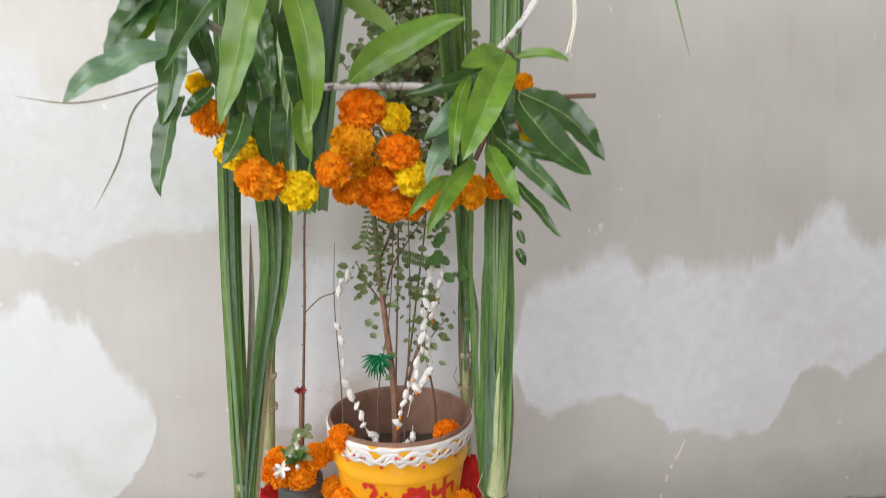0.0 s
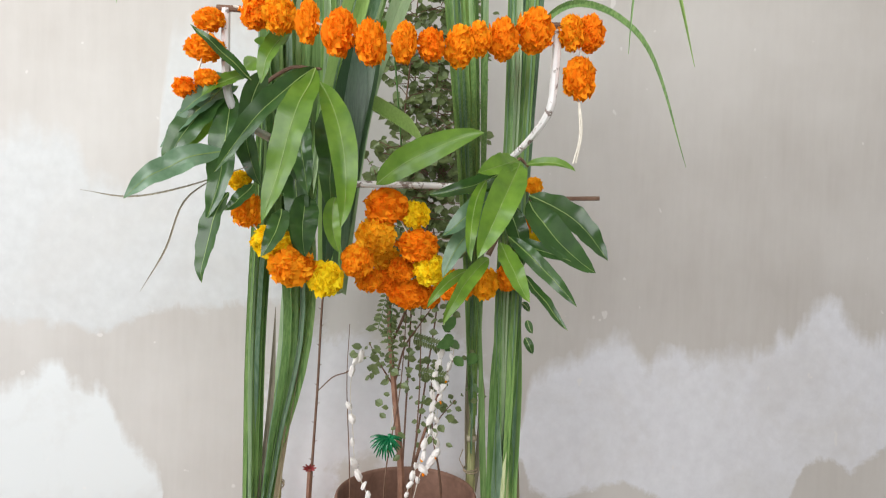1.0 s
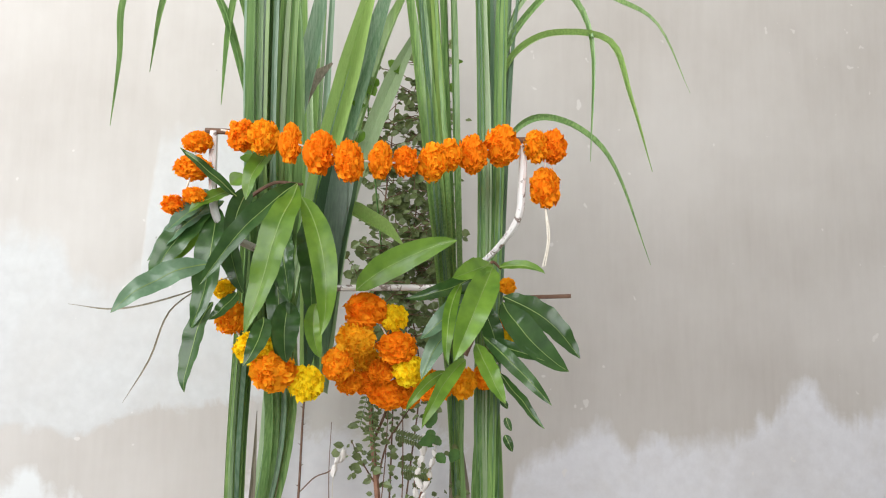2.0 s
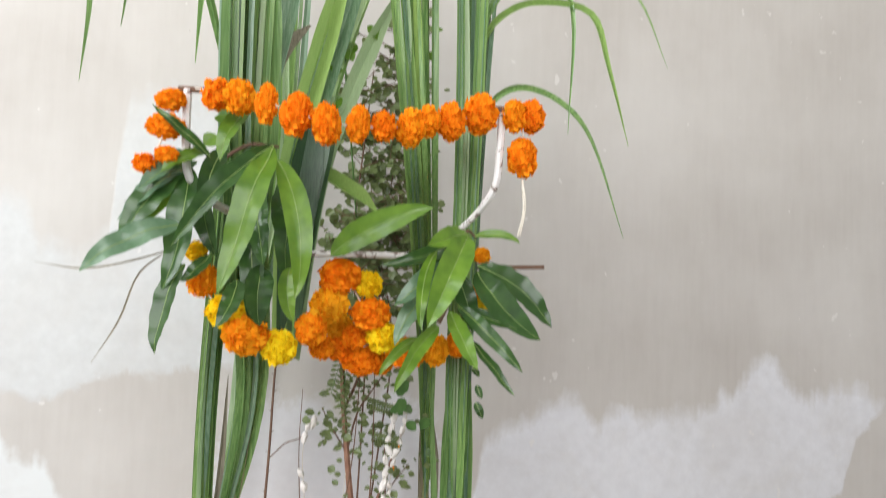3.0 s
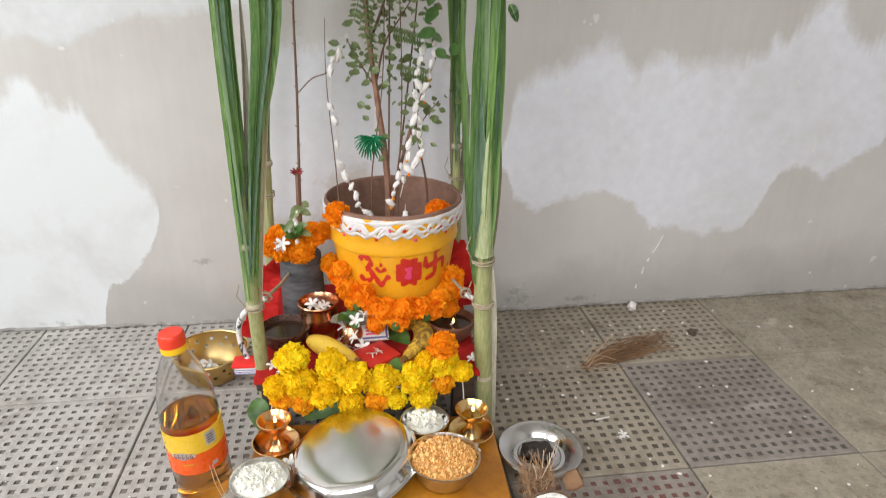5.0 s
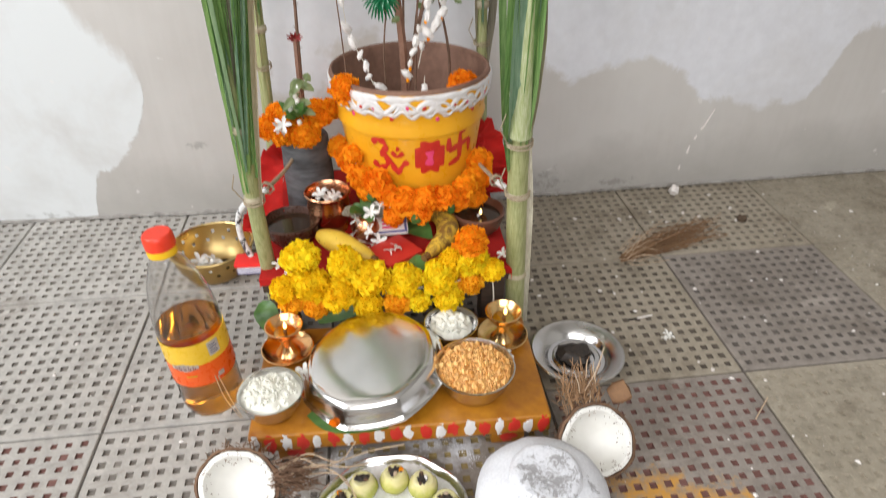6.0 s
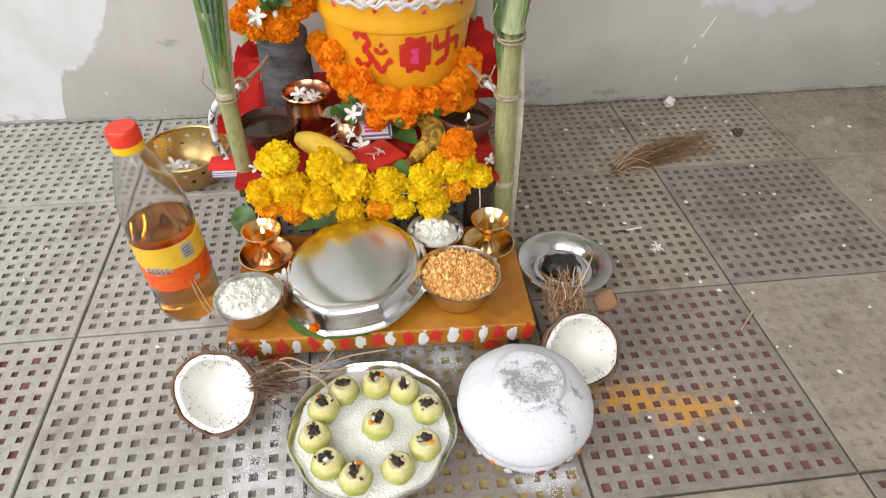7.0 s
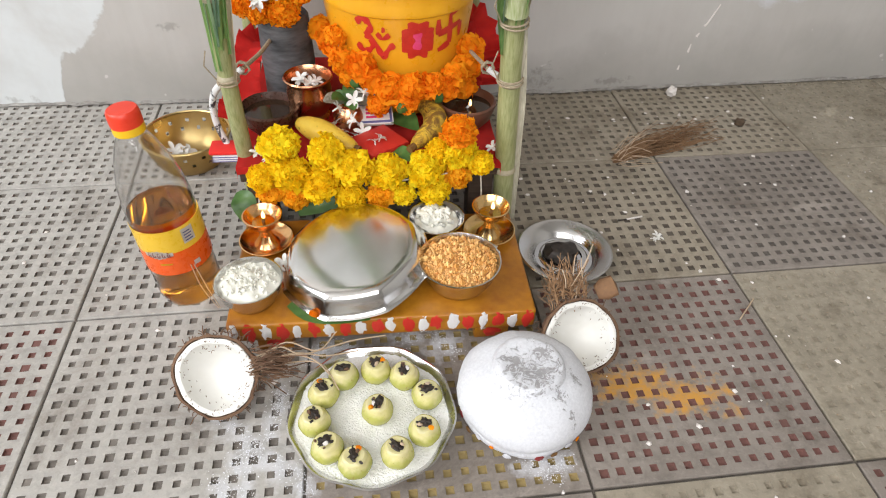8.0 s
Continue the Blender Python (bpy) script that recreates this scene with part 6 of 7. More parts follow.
banana("ripe yellow banana with brown specks on the red cloth", [(0.205, -0.338, 0.150), (0.232, -0.360, 0.151), (0.258, -0.382, 0.147), (0.285, -0.400, 0.145)], 0.0185, RIPE_BANANA)
banana("overripe banana with large brown spots on the red cloth", [(0.380, -0.300, 0.158), (0.398, -0.325, 0.156), (0.396, -0.362, 0.152), (0.366, -0.402, 0.148)], 0.0175, BRUISED_BANANA)


def packets():
    p = thing("red_packet", "small red paper packet with yellow edges", "packet", (0.317, -0.374, 0.134), 36)
    part("paper", box(bmesh.new(), (-0.032, -0.03, 0), (0.032, 0.03, 0.008), 0.003), RED_PAINT, p)
    part("edge", box(bmesh.new(), (-0.033, -0.031, -0.004), (0.033, 0.031, 0.0005), 0.001), BANANA, p)
    m = thing("card", "small white card with a blue printed border and red centre", "card", (0.312, -0.318, 0.132), 4)
    c = part("face", box(bmesh.new(), (-0.030, -0.020, 0.006), (0.030, 0.020, 0.012), 0.001), LABEL_WHITE, m)
    for lo, hi in (((-0.028, 0.014, 0.0119), (0.028, 0.018, 0.0124)), ((-0.028, -0.018, 0.0119), (0.028, -0.014, 0.0124)), ((-0.028, -0.0138, 0.0119), (-0.024, 0.0138, 0.0124)), ((0.024, -0.0138, 0.0119), (0.028, 0.0138, 0.0124))):
        part("border", box(bmesh.new(), lo, hi), SHADOW_PAPER, c)
    for k in range(3):
        part("print_bar", box(bmesh.new(), (-0.014, -0.009 + k * 0.007, 0.0119), (0.014 - 0.004 * k, -0.005 + k * 0.007, 0.0124)), PINK_PAINT, c)
    m.rotation_euler = (radians(30), 0, radians(4))
    m.scale = (0.9, 0.9, 1)
    m.location = (0.312, -0.314, 0.143)


packets()
loose_flowers("white jasmine flower lying on the red cloth", [(0.312, -0.385, 0.146), (0.320, -0.378, 0.147), (0.274, -0.372, 0.137), (0.262, -0.345, 0.137), (0.286, -0.358, 0.137), (0.36, -0.30, 0.137), (0.150, -0.392, 0.137), (0.478, -0.395, 0.137), (0.17, -0.42, 0.145)], 0.0125, "flowers on the red cloth", 9)
for k, (a, b, w) in enumerate((((0.33, -0.30, 0.133), (0.375, -0.345, 0.138), 0.04), ((0.335, -0.40, 0.134), (0.362, -0.42, 0.133), 0.022), ((0.30, -0.33, 0.133), (0.285, -0.30, 0.15), 0.025))):
    a, b = Vector(a), Vector(b)
    tagged(part("leaf", ribbon(smooth_line([a, a.lerp(b, 0.5) + Vector((0, 0, 0.01)), b], 4), lambda t, w=w: w * math.sin(math.pi * (0.06 + 0.9 * t)), (0.05, -0.3, 1), 0.2), LEAF_GREEN), "green betel leaf on the red cloth", "leaf", "betel leaves")


# ---- the painted stool and what it carries ----
STOOL_Z = 0.055


def stool():
    s = thing("low_stool", "low ochre-painted wooden stool with red and white daubs along its edge", "stool", (0.3155, -0.537, 0.0), 0.3)
    rng = random.Random(8)
    part("top", box(bmesh.new(), (-0.187, -0.098, 0.026), (0.187, 0.098, STOOL_Z), 0.004, 3), STOOL_PAINT, s)
    for x in (-0.135, 0.135):
        f = part("runner", box(bmesh.new(), (x - 0.022, -0.090, 0.0), (x + 0.022, 0.09, 0.026), 0.003), STOOL_PAINT, s)
        part("red_daub", ball((x, -0.0885, 0.012), 0.013, None, (1.1, 0.25, 0.7), 10, 6, 0.4, x), RED_PAINT, f)
    for k in range(20):
        x = -0.178 + k * 0.0187 + rng.uniform(-0.002, 0.002)
        ob = part("white_daub" if k % 2 == 0 else "red_daub", ball((0, 0, 0), 1, None, (1, 1, 1), 12, 8, 0.45, k * 3.1), WHITE_PAINT if k % 2 == 0 else RED_PAINT, s)
        ob.location, ob.scale = (x, -0.0975, 0.041 + rng.uniform(-0.002, 0.002)), (rng.uniform(0.0062, 0.0078) if k % 2 == 0 else 0.0085, 0.0012, rng.uniform(0.0115, 0.0140))


stool()


def oil_lamp(label, place, mat):
    d = thing("brass_lamp", label, "oil lamp", place, group="brass lamps on the stool")
    part("saucer", lathe([(0, 0.0), (0.024, 0.0), (0.033, 0.006), (0.036, 0.011), (0.0345, 0.0115), (0.031, 0.008), (0.022, 0.0035), (0, 0.003)], 44), mat, d)
    part("foot", lathe([(0, 0.0032), (0.017, 0.0032), (0.014, 0.007), (0.0085, 0.016), (0.0075, 0.024), (0.010, 0.030), (0, 0.030)], 32), mat, d)
    part("cup", lathe([(0, 0.029), (0.009, 0.029), (0.018, 0.036), (0.0245, 0.047), (0.0258, 0.051), (0.0240, 0.0515), (0.021, 0.047), (0.015, 0.039), (0, 0.036)], 44), mat, d)
    part("oil", lathe([(0, 0.0395), (0.0145, 0.0395)], 26), mat, d)
    part("wick", tube([(0.0, 0, 0.038), (0.002, -0.003, 0.049)], 0.0024, 6), BANANA_SPOT, d)
    part("flame", lathe([(0, 0), (0.0022, 0.003), (0.0027, 0.006), (0.0016, 0.010), (0, 0.014)], 10, centre=(0.002, -0.003, 0.046)), FLAME, d, "small yellow flame")


oil_lamp("lit brass lamp on a copper-toned saucer", (0.163, -0.490, STOOL_Z), COPPER_BRASS)
oil_lamp("lit brass lamp on a saucer", (0.464, -0.488, STOOL_Z), BRASS)


def steel_bowl(label, place, r, h, filling, name="steel_bowl"):
    b = thing(name, label, "bowl", place, group="steel bowls on the stool")
    part("bowl", lathe([(0, 0), (r * 0.62, 0), (r * 0.7, 0.002), (r * 0.88, h * 0.45), (r * 0.97, h * 0.9), (r * 1.02, h), (r * 0.985, h * 1.005), (r * 0.93, h * 0.88), (r * 0.84, h * 0.45), (r * 0.66, 0.004), (0, 0.003)], 56), STEEL, b)
    filling(b, r, h)
    return b


def heap(r, h, height, rough, seed, n=40):
    bm = bmesh.new()
    rings = 12
    prof = [(r * 0.93 * k / rings, h * 0.78 + height * (1 - (k / rings) ** 2)) for k in range(rings + 1)]
    lathe(prof, n, bm)
    for v in bm.verts:
        q = Vector((v.co.x * 70, v.co.y * 70, seed))
        v.co.z += rough * (noise.noise(q) + 0.6 * noise.noise(q * 2.7))
    return bm


def curd(b, r, h):
    part("curd", heap(r, h, 0.010, 0.0040, 3.0 + r * 100, 56), CURD, b, "white curd")
    rng = random.Random(25)
    for k in range(110):
        a, q = rng.uniform(0, math.tau), r * 0.80 * math.sqrt(rng.random())
        m = part("crumb", ball((0, 0, 0), 1, None, (1.3, 0.9, 0.7), 7, 5, 0.6, k), CURD, b)
        m.location, m.scale = (q * math.cos(a), q * math.sin(a), h * 0.79 + 0.011 * (1 - (q / r) ** 2)), (rng.uniform(0.0012, 0.0030),) * 3
        m.rotation_euler = (rng.uniform(0, 3), rng.uniform(0, 3), rng.uniform(0, 3))


def milk_sweet(b, r, h):
    part("sweet", heap(r * 0.85, h, 0.014, 0.0065, 5.0, 56), CURD, b, "white grated sweet")
    rng = random.Random(15)
    for k in range(34):
        a, q = rng.uniform(0, math.tau), r * 0.72 * math.sqrt(rng.random())
        m = part("lump", ball((0, 0, 0), 1, None, (1.4, 0.8, 0.7), 8, 5, 0.6, k), CURD, b)
        m.location, m.scale = (q * math.cos(a), q * math.sin(a), h * 0.80 + 0.014 * (1 - (q / r) ** 2)), (rng.uniform(0.003, 0.006),) * 3
        m.rotation_euler = (rng.uniform(0, 3), rng.uniform(0, 3), rng.uniform(0, 3))


def sesame(b, r, h):
    rng = random.Random(31)
    part("base", heap(r, h, 0.012, 0.002, 7.0), SWEET, b)
    verts, faces = [], []
    for k in range(1300):
        a, q = rng.uniform(0, math.tau), r * 0.9 * math.sqrt(rng.random())
        c = Vector((q * math.cos(a), q * math.sin(a), h * 0.78 + 0.012 * (1 - (q / r) ** 2) + rng.uniform(0, 0.003)))
        s = rng.uniform(0.0012, 0.0024) if rng.random() < 0.85 else rng.uniform(0.003, 0.0055)
        n = len(verts)
        for d in ((1, 0, 0), (-1, 0, 0), (0, 1, 0), (0, -1, 0), (0, 0, 1), (0, 0, -1)):
            verts.append(tuple(c + Vector(d) * s * rng.uniform(0.6, 1.1)))
        faces += [(n + i, n + j, n + l) for i, j, l in ((0, 2, 4), (2, 1, 4), (1, 3, 4), (3, 0, 4), (2, 0, 5), (1, 2, 5), (3, 1, 5), (0, 3, 5))]
    tagged(soup("sesame_grain", verts, faces, GRAIN, b, "golden sesame crumbs"), kind="stuff")
    for k in range(7):
        a = k * 0.95
        m = part("jaggery_flake", ball((0, 0, 0), 1, None, (1, 0.7, 0.4), 8, 5, 0.5, k), SWEET, b)
        m.location, m.scale = (r * 0.6 * math.cos(a), r * 0.55 * math.sin(a), h * 0.92), (0.008, 0.008, 0.008)
        m.rotation_euler = (k, 0.4 * k, 0)


steel_bowl("small steel bowl full of golden sesame sweet crumble", (0.412, -0.578, STOOL_Z), 0.051, 0.040, sesame)
steel_bowl("small steel bowl of white curd on the stool's corner", (0.156, -0.592, STOOL_Z), 0.040, 0.034, curd)
steel_bowl("small steel bowl of crumbled white sweet", (0.392, -0.478, STOOL_Z), 0.038, 0.028, milk_sweet)


def facet(n, depth, turn=0.0):
    """Flat-sided rim: n sides, drawn in by depth at the middle of each."""
    return lambda a: 1 - depth * (0.5 + 0.5 * math.cos(n * (a - turn)))


def polygon(n, amount, turn=0.0):
    """A rim of n nearly straight sides."""
    def wave(a):
        q = (a - turn) % (math.tau / n) - math.pi / n
        return 1 - amount * (1 - math.cos(math.pi / n) / math.cos(q)) / (1 - math.cos(math.pi / n))
    return wave


def cover():
    c = thing("cover_plate", "upturned faceted stainless steel plate leaning over a bowl", "plate", (0.2785, -0.5495, 0.0990))
    side = [(0, 0.0006), (0.045, 0.0005), (0.070, 0.0), (0.0775, -0.0010), (0.0825, -0.0034), (0.0860, -0.0080), (0.0895, -0.0165), (0.0920, -0.0225), (0.0938, -0.0258), (0.0972, -0.0280), (0.0985, -0.0288), (0.0978, -0.0302), (0.0940, -0.0290), (0.0900, -0.0240), (0.0840, -0.0090), (0.077, -0.0030), (0, -0.0012)]
    part("plate", lathe(side, 144, wave=polygon(8, 0.030, 0.25)), COVER_STEEL, c)
    c.rotation_euler = (radians(3), radians(-8), radians(8))
    u = thing("steel_plate", "small steel plate of sesame sweet half hidden by the cover", "plate", (0.285, -0.556, STOOL_Z + 0.002))
    part("dish", lathe([(0, 0.0), (0.05, 0.0), (0.062, 0.007), (0.067, 0.009), (0.066, 0.0105), (0.061, 0.009), (0.049, 0.002), (0, 0.002)], 56), STEEL, u)
    rng = random.Random(4)
    verts, faces = [], []
    for k in range(420):
        a, q = rng.uniform(0, math.tau), 0.055 * math.sqrt(rng.random())
        cc = Vector((q * math.cos(a), q * math.sin(a), 0.008 + rng.uniform(0, 0.006)))
        s = rng.uniform(0.0015, 0.0028)
        n = len(verts)
        for d in ((1, 0, 0), (-1, 0, 0), (0, 1, 0), (0, -1, 0), (0, 0, 1), (0, 0, -1)):
            verts.append(tuple(cc + Vector(d) * s))
        faces += [(n + i, n + j, n + l) for i, j, l in ((0, 2, 4), (2, 1, 4), (1, 3, 4), (3, 0, 4), (2, 0, 5), (1, 2, 5), (3, 1, 5), (0, 3, 5))]
    tagged(soup("sesame_crumb", verts, faces, GRAIN, u), kind="stuff")
    lf = part("leaf", ribbon(smooth_line([(0.205, -0.60, 0.0565), (0.24, -0.622, 0.0575), (0.30, -0.628, 0.0575)], 4), lambda t: 0.038 * math.sin(math.pi * (0.2 + 0.6 * t)), (0, 0, 1), 0.05), LEAF_GREEN)
    tagged(lf, "green leaf laid flat under the covered plate", "leaf")
    tagged(marigold(None, (0.232, -0.628, 0.062), 0.006, 0.004, 0, "pink_petal"), "small bright petal on the leaf", "flower")


cover()
loose_flowers("white jasmine flower lying on the stool", [(0.183, -0.545, 0.064), (0.19, -0.538, 0.064), (0.178, -0.552, 0.066), (0.455, -0.535, 0.064), (0.462, -0.530, 0.064)], 0.013, "flowers on the stool", 14)
for k, (a, b, w) in enumerate((((0.20, -0.432, 0.06), (0.30, -0.425, 0.075), 0.03), ((0.135, -0.44, 0.045), (0.118, -0.41, 0.085), 0.035))):
    a, b = Vector(a), Vector(b)
    tagged(part("leaf", ribbon(smooth_line([a, a.lerp(b, 0.5) + Vector((0, 0, 0.012)), b], 4), lambda t, w=w: w * math.sin(math.pi * (0.08 + 0.86 * t)), (0.05, -0.8, 0.6), 0.2), LEAF_GREEN), "green leaf tucked behind the stool", "leaf", "leaves behind the stool")


# ---- on the floor ----
def bottle():
    b = thing("oil_bottle", "clear plastic bottle of amber lamp oil with a red cap", "bottle", (0.058, -0.513, 0.0), 10)
    shell = [(0, 0.004), (0.028, 0.0), (0.037, 0.004), (0.040, 0.012), (0.041, 0.022), (0.0395, 0.026), (0.041, 0.030), (0.0395, 0.036), (0.041, 0.040), (0.0395, 0.046), (0.041, 0.050),
             (0.0412, 0.125), (0.0405, 0.130), (0.0412, 0.135), (0.0405, 0.155), (0.037, 0.182), (0.0305, 0.207), (0.0225, 0.228), (0.0165, 0.239), (0.0145, 0.243), (0.014, 0.262)]
    inner = [(max(0.0, r - 0.0008), z + (0.001 if r < 0.001 else 0)) for r, z in shell[::-1]]
    ob = part("bottle", lathe(shell + inner, 56), PLASTIC, b)
    ob.visible_shadow = False
    fill = [(0, 0.0056)] + [(r - 0.0011, z + 0.001) for r, z in shell[1:13]] + [(0.0400, 0.142), (0.0, 0.142)]
    oil = part("oil", lathe(fill, 56), LAMP_OIL, b, "amber lamp oil")
    oil.visible_shadow = False
    part("label_top", lathe([(0.0413, 0.098), (0.0417, 0.098), (0.0417, 0.131), (0.0413, 0.131)], 56), LABEL_YELLOW, b, "yellow printed label")
    part("label_bottom", lathe([(0.0413, 0.064), (0.0417, 0.064), (0.0417, 0.0978), (0.0413, 0.0978)], 56), LABEL_RED, b, "orange printed label")

    def wrap(name, a0, a1, z0, z1, mat, lift=0.0004):
        bm = bmesh.new()
        rows = [[bm.verts.new(((0.0417 + lift) * math.cos(radians(a)), (0.0417 + lift) * math.sin(radians(a)), z)) for a in np.linspace(a0, a1, 9)] for z in (z0, z1)]
        for k in range(8):
            bm.faces.new((rows[0][k], rows[0][k + 1], rows[1][k + 1], rows[1][k]))
        bmesh.ops.solidify(bm, geom=bm.faces[:], thickness=0.0002)
        return part(name, bm, mat, b)

    for k in range(7):
        wrap("print_swash", -134 + k * 7, -127.2 + k * 7, 0.0905 + 0.0012 * abs(k - 3), 0.1035 - 0.0012 * abs(k - 3), LABEL_WHITE)
    for k in range(5):
        a, lift = -127 + k * 8, 0.0009
        wrap("print_bar", a, a + 4.6, 0.0935, 0.0948, LABEL_DARK, lift)
        wrap("print_bar", a, a + 1.3, 0.0948, 0.0985 + 0.001 * (k % 2), LABEL_DARK, lift)
        wrap("print_bar", a + 3.4, a + 4.6, 0.0948, 0.0975, LABEL_DARK, lift)
        wrap("print_bar", a + 0.4, a + 3.6 - k % 2, 0.0998, 0.1010, LABEL_DARK, lift)
    wrap("print_bar", -112, -92, 0.081, 0.0835, LABEL_YELLOW)
    wrap("print_panel", -62, -40, 0.106, 0.127, LABEL_WHITE)
    for k in range(4):
        wrap("print_bar", -59, -44 - 2 * (k % 2), 0.109 + k * 0.004, 0.1105 + k * 0.004, SHADOW_PAPER, 0.0008)
    wrap("print_mark", -58, -46, 0.070, 0.077, LABEL_WHITE)
    part("cap_ring", lathe([(0.0150, 0.243), (0.0175, 0.243), (0.0178, 0.246), (0.0175, 0.252), (0.0150, 0.253)], 40), CAP_YELLOW, b, "yellow cap ring")
    part("cap", lathe([(0.0148, 0.252), (0.0176, 0.252), (0.0178, 0.262), (0.0170, 0.2685), (0.0155, 0.2700), (0, 0.2698)], 60, wave=lambda a: 1 + 0.012 * math.cos(30 * a)), CAP_RED, b, "red screw cap")
    b.scale = (0.99, 0.99, 1.03)
    b.rotation_euler.y = radians(-2.8)
    for k, s in enumerate((0, 1)):
        part("loose_thread", tube(smooth_line([(0.018 + 0.004 * s, -0.040, 0.075), (0.022 + 0.006 * s, -0.046, 0.04), (0.034 + 0.002 * s, -0.052, 0.004)], 6), 0.0007, 4), PALE_COIR, b)


bottle()


def brass_bowl():
    b = thing("brass_bowl", "old brass bowl with pierced sides and white flowers inside", "bowl", (0.0, -0.205, 0.0))
    n, rows_z = 72, [(0.036, 0.0), (0.044, 0.006), (0.052, 0.018), (0.0555, 0.026), (0.0575, 0.031), (0.0595, 0.038), (0.061, 0.043), (0.063, 0.052)]
    # pierced wall: small windows left open in two bands
    bm = bmesh.new()
    rings = [[bm.verts.new((r * math.cos(math.tau * k / n), r * math.sin(math.tau * k / n), z)) for k in range(n)] for r, z in rows_z]
    for i, (a, c) in enumerate(zip(rings, rings[1:])):
        for k in range(n):
            if i in (3, 5) and (k + i) % 5 == 0:
                continue
            bm.faces.new((a[k], a[(k + 1) % n], c[(k + 1) % n], c[k]))
    bm.faces.new(rings[0])
    bmesh.ops.solidify(bm, geom=bm.faces[:], thickness=0.0015)
    part("bowl", bm, BRASS_OLD, b)
    part("lip", tube([(0.0635 * math.cos(math.tau * k / 48), 0.0635 * math.sin(math.tau * k / 48), 0.053) for k in range(49)], 0.002, 6), BRASS_OLD, b)
    b.scale = (1.1, 1.1, 1.12)
    for k in range(14):
        jasmine(b, (-0.016 + 0.012 * math.sin(k * 2.1), -0.010 + 0.014 * math.cos(k * 1.7), 0.010 + 0.003 * (k % 4)), 0.015, (0.5 * math.sin(k), 0.5, k))
    for k in range(6):
        part("dry_petal", ball((0.030 + 0.006 * math.sin(k * 2), 0.0 + 0.008 * math.cos(k * 3), 0.007 + 0.002 * (k % 3)), 0.006, None, (1, 0.8, 0.5), 7, 5, 0.5, k), BANANA_SPOT, b)


brass_bowl()


def steel_dish():
    d = thing("steel_dish", "shallow stainless steel plate with a black lump in its middle", "plate", (0.580, -0.483, 0.0))
    part("dish", lathe([(0, 0.0), (0.044, 0.0), (0.048, 0.004), (0.052, 0.011), (0.066, 0.015), (0.069, 0.017), (0.0665, 0.0185), (0.052, 0.014), (0.046, 0.007), (0.042, 0.0025), (0, 0.002)], 72), STEEL, d)
    part("inner_ring", lathe([(0.026, 0.0022), (0.034, 0.0022), (0.036, 0.004), (0.033, 0.006), (0.027, 0.005)], 48), STEEL, d)
    part("black_lump", ball((-0.004, 0.0, 0.011), 0.024, None, (1.05, 0.9, 0.5), 18, 10, 0.35, 4.0), CHAR, d)


steel_dish()


def fibres(name, base, direction, count, length, spread, mat, seed, thick=0.0008, parent=None, curl=0.4, label=""):
    rng = random.Random(seed)
    bm = bmesh.new()
    d = Vector(direction).normalized()
    for k in range(count):
        b = Vector(base) + Vector([rng.uniform(-1, 1) * spread for _ in range(3)]) * 0.35
        e = d + Vector([rng.uniform(-1, 1) for _ in range(3)]) * curl
        L = length * rng.uniform(0.45, 1.05)
        mid = b + e * L * 0.5 + Vector([rng.uniform(-1, 1) for _ in range(3)]) * L * 0.1
        end = b + e * L + Vector((0, 0, -L * rng.uniform(0, 0.25)))
        floor_z = 0.001 - (parent.location.z if parent else 0)
        tube([Vector((q.x, q.y, max(q.z, floor_z))) for q in smooth_line([b, mid, end], 3)], thick, 3, bm, caps=False)
    ob = part(name, bm, mat, parent, label)
    return ob


